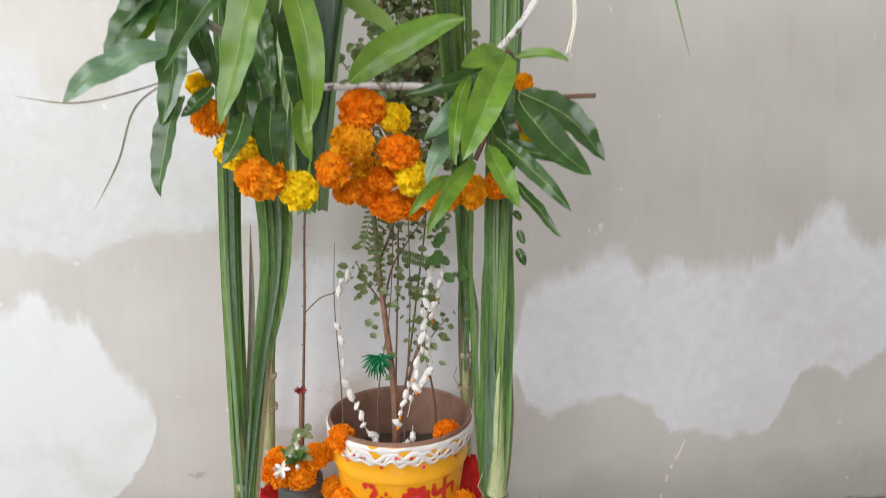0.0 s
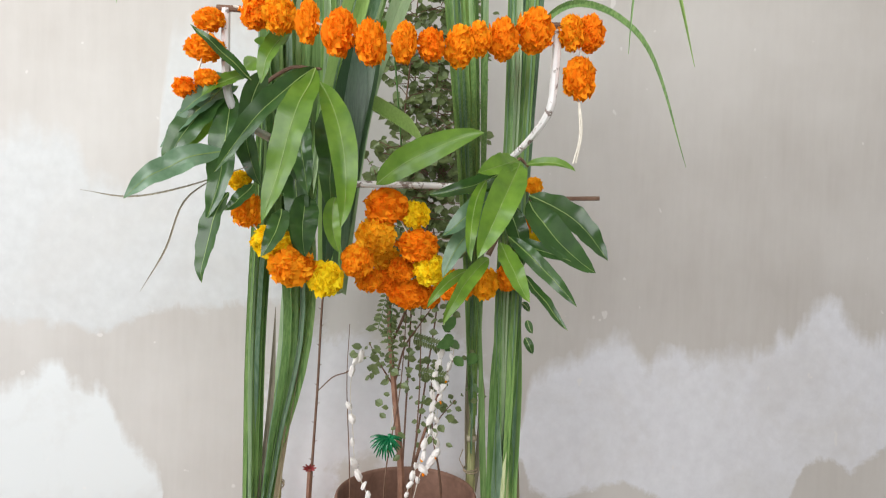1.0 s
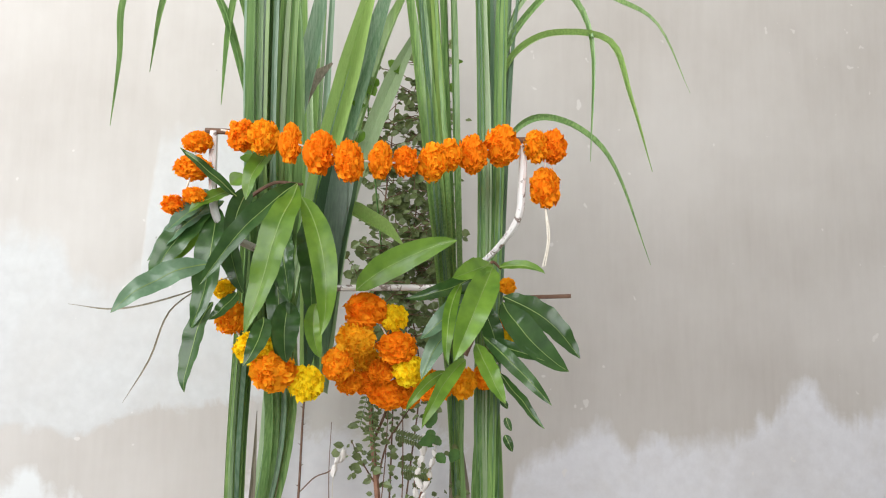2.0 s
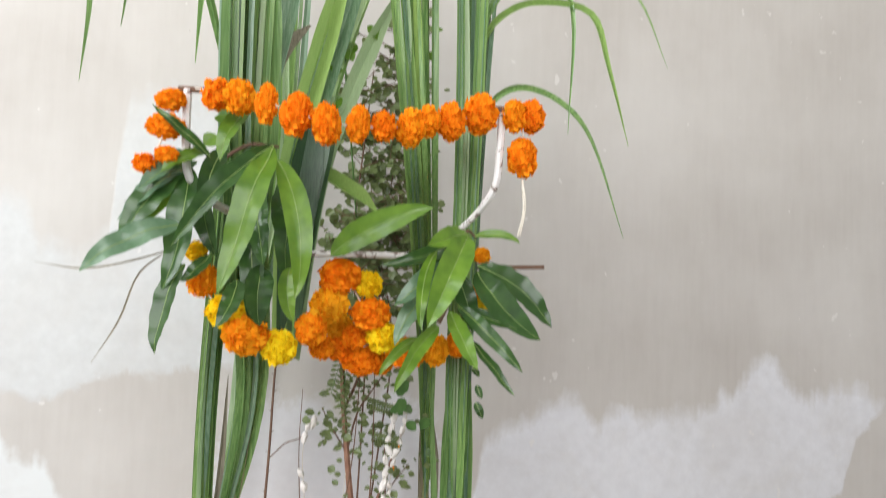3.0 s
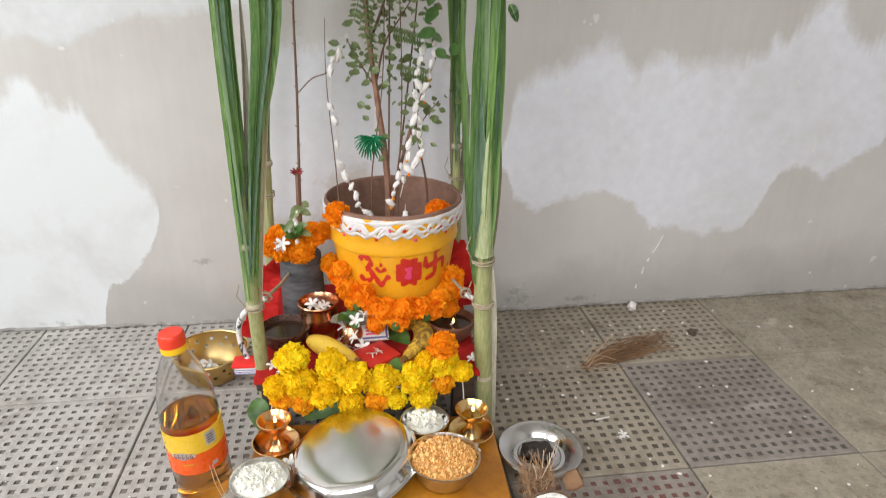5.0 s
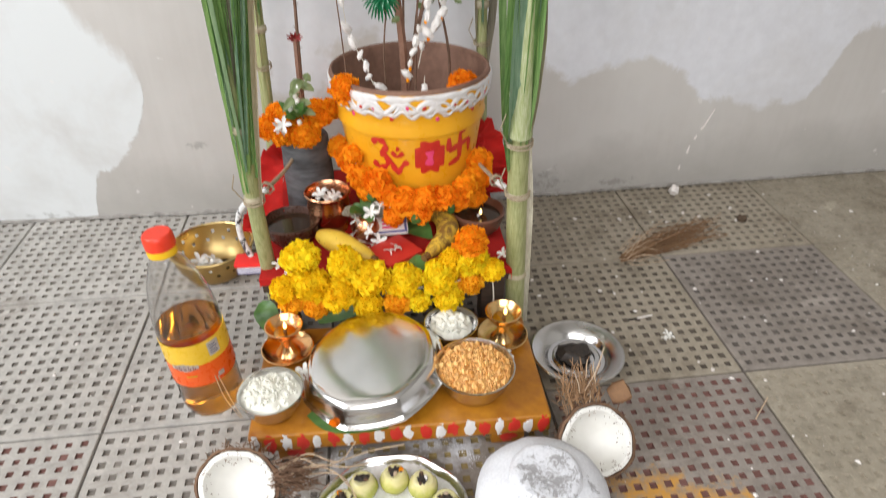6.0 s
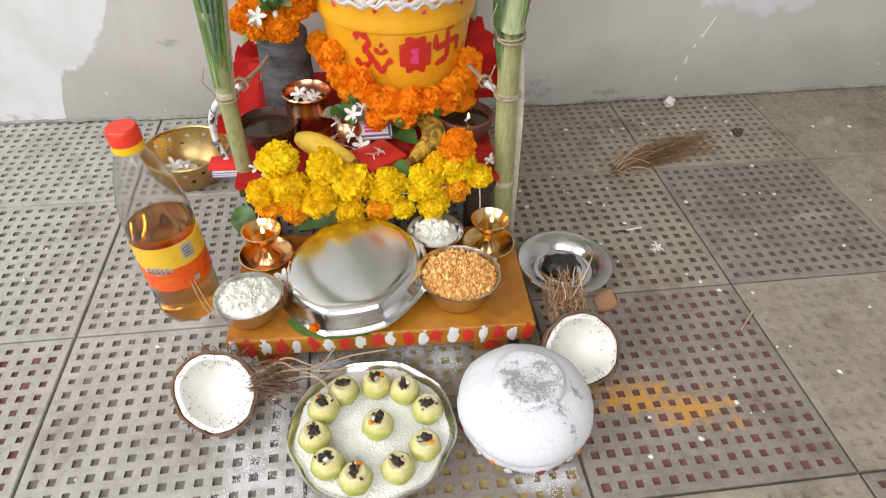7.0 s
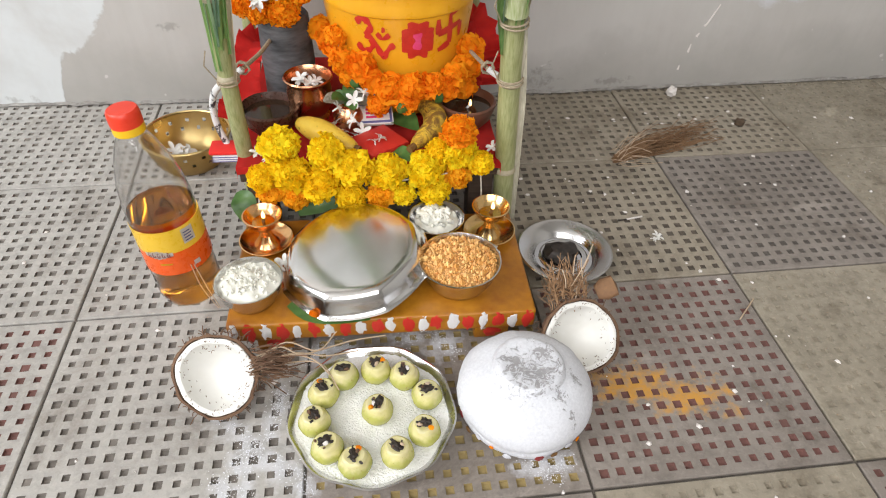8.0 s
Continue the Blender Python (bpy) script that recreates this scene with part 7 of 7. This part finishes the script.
def coconut(label, place, tilt, spin, seed, stub):
    """Half a coconut lying with its cut face tipped to the front."""
    c = thing("coconut_half", label, "coconut", place, group="coconut halves")
    m = pose(0, 0, 0, tilt, 0, 0)
    turn = pose(0, 0, 0, 0, 0, spin) @ m

    def turned(bm):
        bmesh.ops.transform(bm, matrix=turn, verts=bm.verts)
        return bm

    wob = lambda a: 1 + 0.035 * math.sin(2 * a + seed) + 0.02 * math.sin(3 * a + 2 * seed) + 0.012 * math.sin(7 * a) + 0.008 * math.sin(13 * a + seed)
    shell = lathe([(0, -0.048), (0.020, -0.044), (0.034, -0.034), (0.044, -0.018), (0.0475, 0.0), (0.0445, 0.001), (0.041, -0.016), (0.03, -0.032), (0, -0.042)], 48, wave=wob)
    for v in shell.verts:
        v.co *= 1 + 0.05 * noise.noise(v.co * 90 + Vector((seed, 0, 0)))
    part("husk", turned(shell), HUSK, c, "rough brown husk")
    flesh = lathe([(0.0435, -0.0005), (0.0430, 0.0010), (0.0405, 0.0018), (0.0375, 0.0008), (0.0352, -0.004), (0.0315, -0.0145), (0.024, -0.0235), (0.013, -0.0285), (0, -0.030)], 48, wave=wob)
    for v in flesh.verts:
        v.co.z += 0.0006 * noise.noise(v.co * 120)
    part("flesh", turned(flesh), FLESH, c, "moist white coconut flesh")
    rng = random.Random(seed)
    verts, faces = [], []
    for k in range(120):
        a, q = rng.uniform(0, math.tau), 0.0430 * rng.uniform(0.15, 1) ** 0.28
        depth = 0.0024 if q > 0.0365 else 0.0024 - 0.031 * (1 - (q / 0.0365) ** 2)
        p, w, b = Vector((q * math.cos(a), q * math.sin(a), depth)), rng.uniform(0.0005, 0.0014), rng.uniform(0, 3.1)
        n = len(verts)
        for s, t in ((-1, -0.3), (1, -0.3), (1, 0.3), (-1, 0.3)):
            verts.append(tuple(turn @ (p + Vector((w * (s * math.cos(b) - t * math.sin(b)), w * (s * math.sin(b) + t * math.cos(b)), 0)))))
        faces.append((n, n + 1, n + 2, n + 3))
    tagged(soup("fibre_speck", verts, faces, HUSK, c), kind="stuff")
    bm = bmesh.new()
    for k in range(150):
        a = rng.uniform(0, math.tau)
        p = turn @ Vector((0.046 * math.cos(a), 0.046 * math.sin(a), rng.uniform(-0.03, 0.0)))
        e = p * rng.uniform(1.02, 1.13) + Vector((rng.uniform(-1, 1), rng.uniform(-1, 1), rng.uniform(-1, 1))) * 0.006
        tube([p, p.lerp(e, 0.5) + Vector((0, 0, 0.002)), e], 0.0006, 3, bm, caps=False)
    part("husk_hair", bm, HUSK, c)
    if stub:
        fibres("tuft", (-0.014, 0.048, 0.034), (0.05, 0.35, 0.10), 340, 0.016, 0.06, COIR, seed, 0.0005, c, 0.95)
        part("husk_stub", turned_stub(), CHIP, c, "snapped orange-brown husk chip")
        fibres("long_fibre", (-0.005, 0.05, 0.04), (0.2, 0.6, 0.35), 7, 0.042, 0.05, PALE_COIR, seed + 3, 0.0006, c, 0.5)
    else:
        fibres("tuft", (0.052, -0.002, 0.02), (0.75, 0.1, 0.0), 120, 0.030, 0.04, HUSK, seed, 0.0007, c, 0.5)
        bm = bmesh.new()
        for line in ([(0.05, 0.0, 0.03), (0.075, 0.01, 0.032), (0.10, 0.0, 0.03), (0.15, 0.02, 0.024), (0.19, 0.025, 0.025)], [(0.05, -0.01, 0.02), (0.08, 0.0, 0.03), (0.11, -0.006, 0.028), (0.13, -0.03, 0.03)],
                     [(0.05, 0.0, 0.025), (0.08, 0.018, 0.03), (0.115, 0.004, 0.03), (0.135, 0.03, 0.03)], [(0.05, 0.005, 0.02), (0.09, 0.012, 0.018), (0.125, -0.004, 0.03), (0.16, 0.004, 0.026)], [(0.055, -0.012, 0.02), (0.085, 0.004, 0.012), (0.12, -0.012, 0.026), (0.14, -0.05, 0.03)]):
            tube(smooth_line(line, 5), 0.0008, 4, bm)
        part("long_fibre", bm, PALE_COIR, c)


def turned_stub():
    bm = lathe([(0, 0), (0.008, 0.0), (0.0125, 0.010), (0.0115, 0.024), (0, 0.027)], 18, wave=lambda a: 1 + 0.2 * math.sin(3 * a))
    bmesh.ops.transform(bm, matrix=pose(0.025, 0.045, 0.028, 10, 65, 15), verts=bm.verts)
    return bm


coconut("halved coconut with white flesh, husk fibre trailing to the plate", (0.127, -0.700, 0.046), 46, -4, 3, False)
coconut("halved coconut with white flesh and a tuft of coir", (0.551, -0.672, 0.046), 44, 8, 8, True)


FLAKE = finish(ball((0, 0, 0), 1, None, (1.3, 0.9, 0.6), 7, 5, 0.9, 1.3), "char_flake")


def amla_plate():
    p = thing("steel_plate", "wavy-rimmed steel plate heaped with raw rice", "plate", (0.299, -0.740, 0.0), 10)
    part("plate", lathe([(0, 0.0), (0.078, 0.0), (0.083, 0.003), (0.089, 0.014), (0.0935, 0.0185), (0.0945, 0.020), (0.0925, 0.0205), (0.087, 0.016), (0.081, 0.005), (0.076, 0.002), (0, 0.002)], 120, wave=facet(9, 0.03)), STEEL, p)
    bm = lathe([(0, 0.0136), (0.02, 0.0136), (0.04, 0.0134), (0.06, 0.0132), (0.078, 0.0135), (0.0855, 0.0135), (0.0875, 0.011)], 56, wave=facet(9, 0.03))
    for v in bm.verts:
        v.co.z += 0.0016 * noise.noise(v.co * 45)
    part("rice_bed", bm, RICE, p, "bed of raw white rice")
    rng = random.Random(77)
    verts, faces = [], []
    for k in range(6500):
        a, q = rng.uniform(0, math.tau), 0.0865 * math.sqrt(rng.random())
        c = Vector((q * math.cos(a), q * math.sin(a), 0.0128))
        c.z += 0.0016 * noise.noise(Vector((c.x, c.y, 0.0135)) * 45) + rng.uniform(0.0004, 0.0014)
        b, w, h = rng.uniform(0, math.pi), 0.0030, 0.0010
        u, v = Vector((math.cos(b), math.sin(b), rng.uniform(-0.15, 0.15))), Vector((-math.sin(b), math.cos(b), 0))
        n = len(verts)
        for d in (u * w, -u * w, v * h * 1.3, -v * h * 1.3, Vector((0, 0, h * 0.5)), Vector((0, 0, -h))):
            verts.append(tuple(c + d))
        faces += [(n + i, n + j, n + l) for i, j, l in ((0, 2, 4), (2, 1, 4), (1, 3, 4), (3, 0, 4), (2, 0, 5), (1, 2, 5), (3, 1, 5), (0, 3, 5))]
    tagged(soup("rice_grain", verts, faces, RICE, p), kind="stuff")
    spots = [(0.267, -0.694), (0.304, -0.688), (0.337, -0.699), (0.245, -0.717), (0.361, -0.727), (0.305, -0.743), (0.237, -0.753), (0.355, -0.773), (0.252, -0.786), (0.281, -0.805), (0.325, -0.797)]
    for k, (x, y) in enumerate(spots):
        g = thing("gooseberry_lamp", "pale green gooseberry lamp with a charred wick on top", "gooseberry", (x, y, 0.0125), k * 50, "gooseberry lamps on the plate")
        R_ = 0.0162
        g.scale = (1.07, 1.07, 1.03)
        part("fruit", lathe([(0, 0), (0.009, 0.0008), (0.0145, 0.005), (R_ * 1.03, 0.0115), (0.0158, 0.0165), (0.0138, 0.0200), (0.0127, 0.0212), (0.0121, 0.0226), (0.0114, 0.0252), (0.0095, 0.0266), (0.006, 0.0258), (0, 0.0245)], 30, wave=lambda a, k=k: 1 + 0.02 * math.cos(6 * a + k)), AMLA, g)
        part("collar", lathe([(0.0060, 0.0256), (0.0085, 0.0266), (0.0100, 0.0262), (0.0112, 0.0252)], 20, wave=lambda a, k=k: 1 + 0.06 * math.sin(3 * a + k)), AMLA, g)
        part("burnt_wick", ball((0.0015 * math.sin(k * 2.2), 0.001, 0.0262), 0.0050, None, (1.3, 0.85, 0.42), 16, 10, 1.0, k * 1.7), CHAR, g, "black burnt wick")
        for j in range(7):
            flake = part("char_flake", FLAKE, CHAR if j % 3 else BANANA_SPOT, g)
            flake.material_slots[0].link = "OBJECT"
            flake.material_slots[0].material = CHAR if j % 3 else HUSK
            flake.location, flake.scale = (rng.uniform(-0.0085, 0.0085), rng.uniform(-0.007, 0.007), 0.0266), (rng.uniform(0.0009, 0.0020),) * 3
            flake.rotation_euler = (0, 0, rng.uniform(0, 6.28))
        part("ash_crumb", ball((rng.uniform(-0.005, 0.005), -0.003, 0.0285), 0.0022, None, (1.3, 0.9, 0.6), 7, 5, 0.7, k + 0.5), (HUSK, PALE_COIR, COTTON)[k % 3], g)
        if k % 2:
            part("saffron_dab", ball((0.007, -0.004, 0.0258), 0.0032, None, (1, 1, 0.7), 7, 5, 0.5, k), PETAL[0], g)


amla_plate()


def dome():
    d = thing("lime_washed_pot", "upturned clay pot coated in chipped white lime wash", "pot", (0.4715, -0.733, 0.0))
    d.scale = (0.965, 0.965, 0.93)
    bm = lathe([(0.060, 0.0), (0.068, 0.002), (0.0745, 0.010), (0.076, 0.018), (0.0755, 0.022), (0.078, 0.026), (0.0795, 0.036), (0.0765, 0.050), (0.068, 0.063), (0.056, 0.0735), (0.047, 0.0775), (0.0425, 0.0790), (0.0405, 0.0840), (0.0370, 0.0878), (0.031, 0.0885), (0.020, 0.0864), (0, 0.0860)], 96)
    for v in bm.verts:
        v.co += v.co.normalized() * (0.0022 * noise.noise(v.co * 28) + 0.0008 * noise.noise(v.co * 110))
        v.co.z = max(v.co.z, 0)
    part("body", bm, LIME_POT, d)
    rng = random.Random(6)
    for k in range(16):
        a = -math.pi / 2 + (k - 8) * 0.24
        m = part("petal_scrap", ball((0, 0, 0), 1, None, (1, 0.3, 0.8), 8, 5, 0.6, k), (LIME, LABEL_DARK, BANANA_SPOT, LIME, PETAL[0], LIME)[k % 6], d)
        m.location, m.scale, m.rotation_euler = (0.0765 * math.cos(a), 0.0765 * math.sin(a), 0.013 + 0.004 * math.sin(k * 2.3)), (rng.uniform(0.003, 0.006),) * 3, (0, 0, a + math.pi / 2)
    d.rotation_euler = (0, 0, 0.3)


def lime_pot():
    n = Nodes("chipped_lime_wash")
    p = n.place
    wob, fine = n.noise(120, 7, 0.75), n.noise(300, 3)
    col = n.mix(n.span(fine, 0.35, 0.7), (0.68, 0.69, 0.73), (0.77, 0.78, 0.82))
    scar = None
    for c, s in (((0.0, -0.016, 0.088), (0.034, 0.024, 0.03)), ((-0.014, 0.002, 0.09), (0.022, 0.022, 0.03)), ((0.018, 0.006, 0.09), (0.016, 0.016, 0.03)), ((0.014, -0.045, 0.072), (0.008, 0.013, 0.03)), ((0.045, -0.03, 0.06), (0.006, 0.008, 0.03)), ((0.02, -0.066, 0.05), (0.005, 0.007, 0.03))):
        b = n.blob(c, s, p)
        scar = b if scar is None else n.math("MAXIMUM", scar, b)
    dirt = n.span(n.noise(60, 6, 0.75), 0.62, 0.72, 0, 0.35)
    col = n.mix(dirt, col, (0.42, 0.41, 0.42))
    flaw = n.span(n.noise(75, 7, 0.72, 2.2), 0.3, 0.7, -1.6, 1.3)
    bare = n.span(n.math("ADD", scar, flaw), 0.1, 0.7)
    col = n.mix(n.math("MULTIPLY", bare, 0.72), col, (0.24, 0.225, 0.225))
    n.bump(n.math("SUBTRACT", n.math("MULTIPLY", wob, 0.4), bare), 0.5, 0.0015)
    return n.done(col, 0.85, 0.0, 0.2)


LIME_POT = lime_pot()
dome()


def rangoli():
    """Strokes of white powder strewn on the tiles round the plate."""
    r = thing("rangoli", "smudged white powder strokes drawn on the floor", "powder drawing")
    rng = random.Random(31)
    for line in RANGOLI:
        pts = smooth_line([(x, y, 0.0007) for x, y in line], 9)
        verts, faces = [], []
        for k in range(300):
            q = rng.choice(pts[:-1]) if k % 5 else rng.choice(pts)
            q = q.lerp(pts[min(pts.index(q) + 1, len(pts) - 1)], rng.random())
            c = q + Vector((rng.gauss(0, 0.0055), rng.gauss(0, 0.0055), rng.uniform(0, 0.0005)))
            n, s, b = len(verts), rng.uniform(0.0003, 0.0010), rng.uniform(0, 6.28)
            for j in range(5):
                a = b + math.tau * j / 5
                verts.append((c.x + s * rng.uniform(0.5, 1.3) * math.cos(a), c.y + s * rng.uniform(0.5, 1.3) * math.sin(a), c.z))
            faces.append((n, n + 1, n + 2, n + 3, n + 4))
        tagged(soup("powder_stroke", verts, faces, POWDER, r), kind="stuff")


def powder():
    n = Nodes("rangoli_powder").world_place()
    col = n.mix(n.span(n.noise(200, 4, 0.7), 0.36, 0.54), (0.46, 0.44, 0.41), (0.82, 0.83, 0.86))
    n.bump(n.noise(500, 2), 0.3, 0.0005)
    return n.done(col, 0.95)


POWDER = powder()
rangoli()


def litter():
    c = thing("coir_tuft", "loose brush of brown coir fibre lying on the floor", "coir", (0.82, -0.20, 0.0))
    fibres("fibre", (-0.088, -0.040, 0.005), (0.93, 0.42, 0.02), 170, 0.225, 0.018, COIR, 5, 0.0006, c, 0.15)
    fibres("stray_fibre", (-0.085, -0.04, 0.004), (0.4, 0.1, 0.0), 22, 0.10, 0.04, PALE_COIR, 6, 0.0006, c, 0.6)
    tagged(part("clod", ball((1.012, -0.128, 0.006), 0.0095, None, (1, 0.9, 0.75), 16, 10, 0.5, 2.0), DUNG), "small dark dried clod on the floor", "clod")
    tagged(part("plaster_lump", ball((0.918, -0.010, 0.010), 0.0105, None, (1, 0.8, 1), 14, 9, 0.6, 3.0), LABEL_WHITE), "white plaster lump at the foot of the wall", "lump")
    d = thing("paint_drip", "thin white paint drip run down the wall", "paint drip", (0.955, 0.027, 0.06))
    for line in ([(0.03, 0, 0.115), (0.016, 0, 0.08), (0.010, 0, 0.072)], [(0.004, 0, 0.058), (0.001, 0, 0.05)], [(-0.006, 0, 0.035), (-0.008, 0, 0.018)], [(-0.018, 0, -0.01), (-0.019, 0, -0.02)]):
        part("drip", tube(smooth_line(line, 4), lambda t: 0.0012 + 0.0012 * t, 6), LABEL_WHITE, d)
    rng = random.Random(12)
    verts, faces = [], []
    for k in range(240):
        x, y = rng.uniform(-0.8, 1.5), rng.uniform(-1.0, -0.02)
        if k % 3 == 0:
            x, y = rng.uniform(0.55, 1.2), rng.uniform(-0.75, -0.02)
        s = rng.choice((0.001, 0.0015, 0.002, 0.003, 0.0045))
        n, b = len(verts), rng.uniform(0, 6.28)
        for j in range(5):
            a = b + math.tau * j / 5
            q = s * rng.uniform(0.5, 1.2)
            verts.append((x + q * math.cos(a), y + q * math.sin(a), 0.0006))
        verts.append((x, y, 0.001 + 0.5 * s))
        faces += [(n + j, n + (j + 1) % 5, n + 5) for j in range(5)]
    tagged(soup("plaster_crumb", verts, faces, LABEL_WHITE), "white plaster crumbs scattered on the floor", "crumbs", kind="stuff")
    m = thing("matchstick", "burnt wooden matchstick lying on the floor", "matchstick", (0.705, -0.402, 0.002))
    part("stick", box(bmesh.new(), (-0.004, -0.001, -0.001), (0.024, 0.001, 0.001), 0.0002), LABEL_WHITE, m).rotation_euler.z = 0.2
    part("charred_end", tube(smooth_line([(-0.004, -0.0008, 0), (-0.012, -0.003, 0.0006), (-0.019, -0.0035, 0.0004)], 4), lambda t: 0.0011 + 0.0006 * t, 6), CHAR, m, "black burnt end")
    for k, (a, b) in enumerate((((0.79, -0.62, 0.002), (0.825, -0.585, 0.002)),)):
        tagged(part("straw", tube([a, b], 0.0011, 5), PALE_COIR), "dry straw bit lying on the floor", "straw", "straws")
    loose_flowers("white petals fallen on the floor", [(0.125, -0.505, 0.004), (0.735, -0.448, 0.003), (0.73, -0.455, 0.003), (0.118, -0.53, 0.004)], 0.010, "fallen petals", 17)


litter()


# ---- floor tiles, last ----
TILE, HOLES = 0.30, 15


def tile_mesh(name, face, pit, seed):
    """A cement tile: a face with rows of square pits pressed into it, chamfered at the rim."""
    rng = random.Random(seed)
    verts, faces, mats = [], [], []
    half, rim = TILE / 2 - 0.0017, TILE / 2 - 0.007
    step = 2 * rim / HOLES
    grid = [[len(verts) + 0, verts.append((-rim + i * step, -rim + j * step, 0.0))][0] for j in range(HOLES + 1) for i in range(HOLES + 1)]
    for j in range(HOLES):
        for i in range(HOLES):
            q = [grid[j * (HOLES + 1) + i], grid[j * (HOLES + 1) + i + 1], grid[(j + 1) * (HOLES + 1) + i + 1], grid[(j + 1) * (HOLES + 1) + i]]
            cx, cy = -rim + (i + 0.5) * step + rng.uniform(-0.0006, 0.0006), -rim + (j + 0.5) * step + rng.uniform(-0.0006, 0.0006)
            h = step * rng.uniform(0.20, 0.27)
            n = len(verts)
            depth = -0.0028 if rng.random() < 0.93 else -0.0010
            for d, z in ((h, 0.0), (h * 0.86, depth)):
                for sx, sy in ((-1, -1), (1, -1), (1, 1), (-1, 1)):
                    verts.append((cx + sx * d, cy + sy * d, z))
            for k in range(4):
                m = (k + 1) % 4
                faces.append((q[k], q[m], n + m, n + k)), mats.append(0)
                faces.append((n + k, n + m, n + 4 + m, n + 4 + k)), mats.append(1)
            faces.append((n + 4, n + 5, n + 6, n + 7)), mats.append(1)
    # rim
    ring = [[verts.append((sx * r, sy * r, z)) or len(verts) - 1 for sx, sy in ((-1, -1), (1, -1), (1, 1), (-1, 1))] for r, z in ((half - 0.001, 0.0), (half, -0.0014), (half, -0.008))]
    corner = [grid[0], grid[HOLES], grid[-1], grid[-1 - HOLES]]
    sides = [[grid[i] for i in range(HOLES + 1)], [grid[j * (HOLES + 1) + HOLES] for j in range(HOLES + 1)], [grid[-1 - i] for i in range(HOLES + 1)], [grid[(HOLES - j) * (HOLES + 1)] for j in range(HOLES + 1)]]
    for k in range(4):
        m = (k + 1) % 4
        faces.append((*sides[k], ring[0][m], ring[0][k])[::-1]), mats.append(0)
        for a, b in zip(ring, ring[1:]):
            faces.append((a[k], a[m], b[m], b[k])), mats.append(0)
    me = bpy.data.meshes.new(name)
    me.from_pydata(verts, [], faces)
    me.materials.append(face), me.materials.append(pit)
    me.polygons.foreach_set("material_index", mats)
    me.validate()
    return me


def floor():
    f = part("floor", box(bmesh.new(), (-2.35, -3.35, -0.10), (2.9, 0.28, -0.0045)), GROUT, smooth=False)
    tagged(f, "old floor of grey cement tiles with rows of square pits", "floor", kind="structure")
    meshes = [tile_mesh("tile", GREY_TILE, PIT_DARK, 1), tile_mesh("tile", GREY_TILE, PIT_DARK, 2), tile_mesh("tile", GREY_TILE, PIT_RED, 3), tile_mesh("tile", GREY_TILE, PIT_YELLOW, 4), tile_mesh("tile", TAN_TILE, TAN_TILE, 5), tile_mesh("tile", LIT_GREY_TILE, PIT_PALE, 6), tile_mesh("tile", LIT_GREY_TILE, PIT_RED, 7), tile_mesh("tile", OLIVE_TILE, PIT_BROWN, 8), tile_mesh("tile", OLIVE_TILE, PIT_BROWN, 9), tile_mesh("tile", LIT_GREY_TILE, PIT_WORN, 10), tile_mesh("tile", OLIVE_TILE, PIT_BROWN_WORN, 11)]
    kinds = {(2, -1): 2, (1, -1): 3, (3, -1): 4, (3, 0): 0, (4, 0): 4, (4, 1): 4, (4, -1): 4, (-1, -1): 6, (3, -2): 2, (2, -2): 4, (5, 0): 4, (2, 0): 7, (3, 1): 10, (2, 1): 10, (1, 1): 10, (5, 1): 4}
    turn = radians(1.966)
    for v in range(-9, 2):
        for u in range(-7, 9):
            a, b = (u + 0.5) * TILE, (v + 0.5) * TILE
            # tiles with u < 1 mostly take the grey lightened for light from the left
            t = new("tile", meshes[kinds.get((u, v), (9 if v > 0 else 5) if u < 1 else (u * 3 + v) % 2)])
            t.parent = f
            t.location = (-0.0815 + a * math.cos(turn) - b * math.sin(turn), -0.5615 + a * math.sin(turn) + b * math.cos(turn), 0)
            t.rotation_euler = (0, 0, turn + ((u * 7 + v * 3) % 4) * math.pi / 2)


floor()
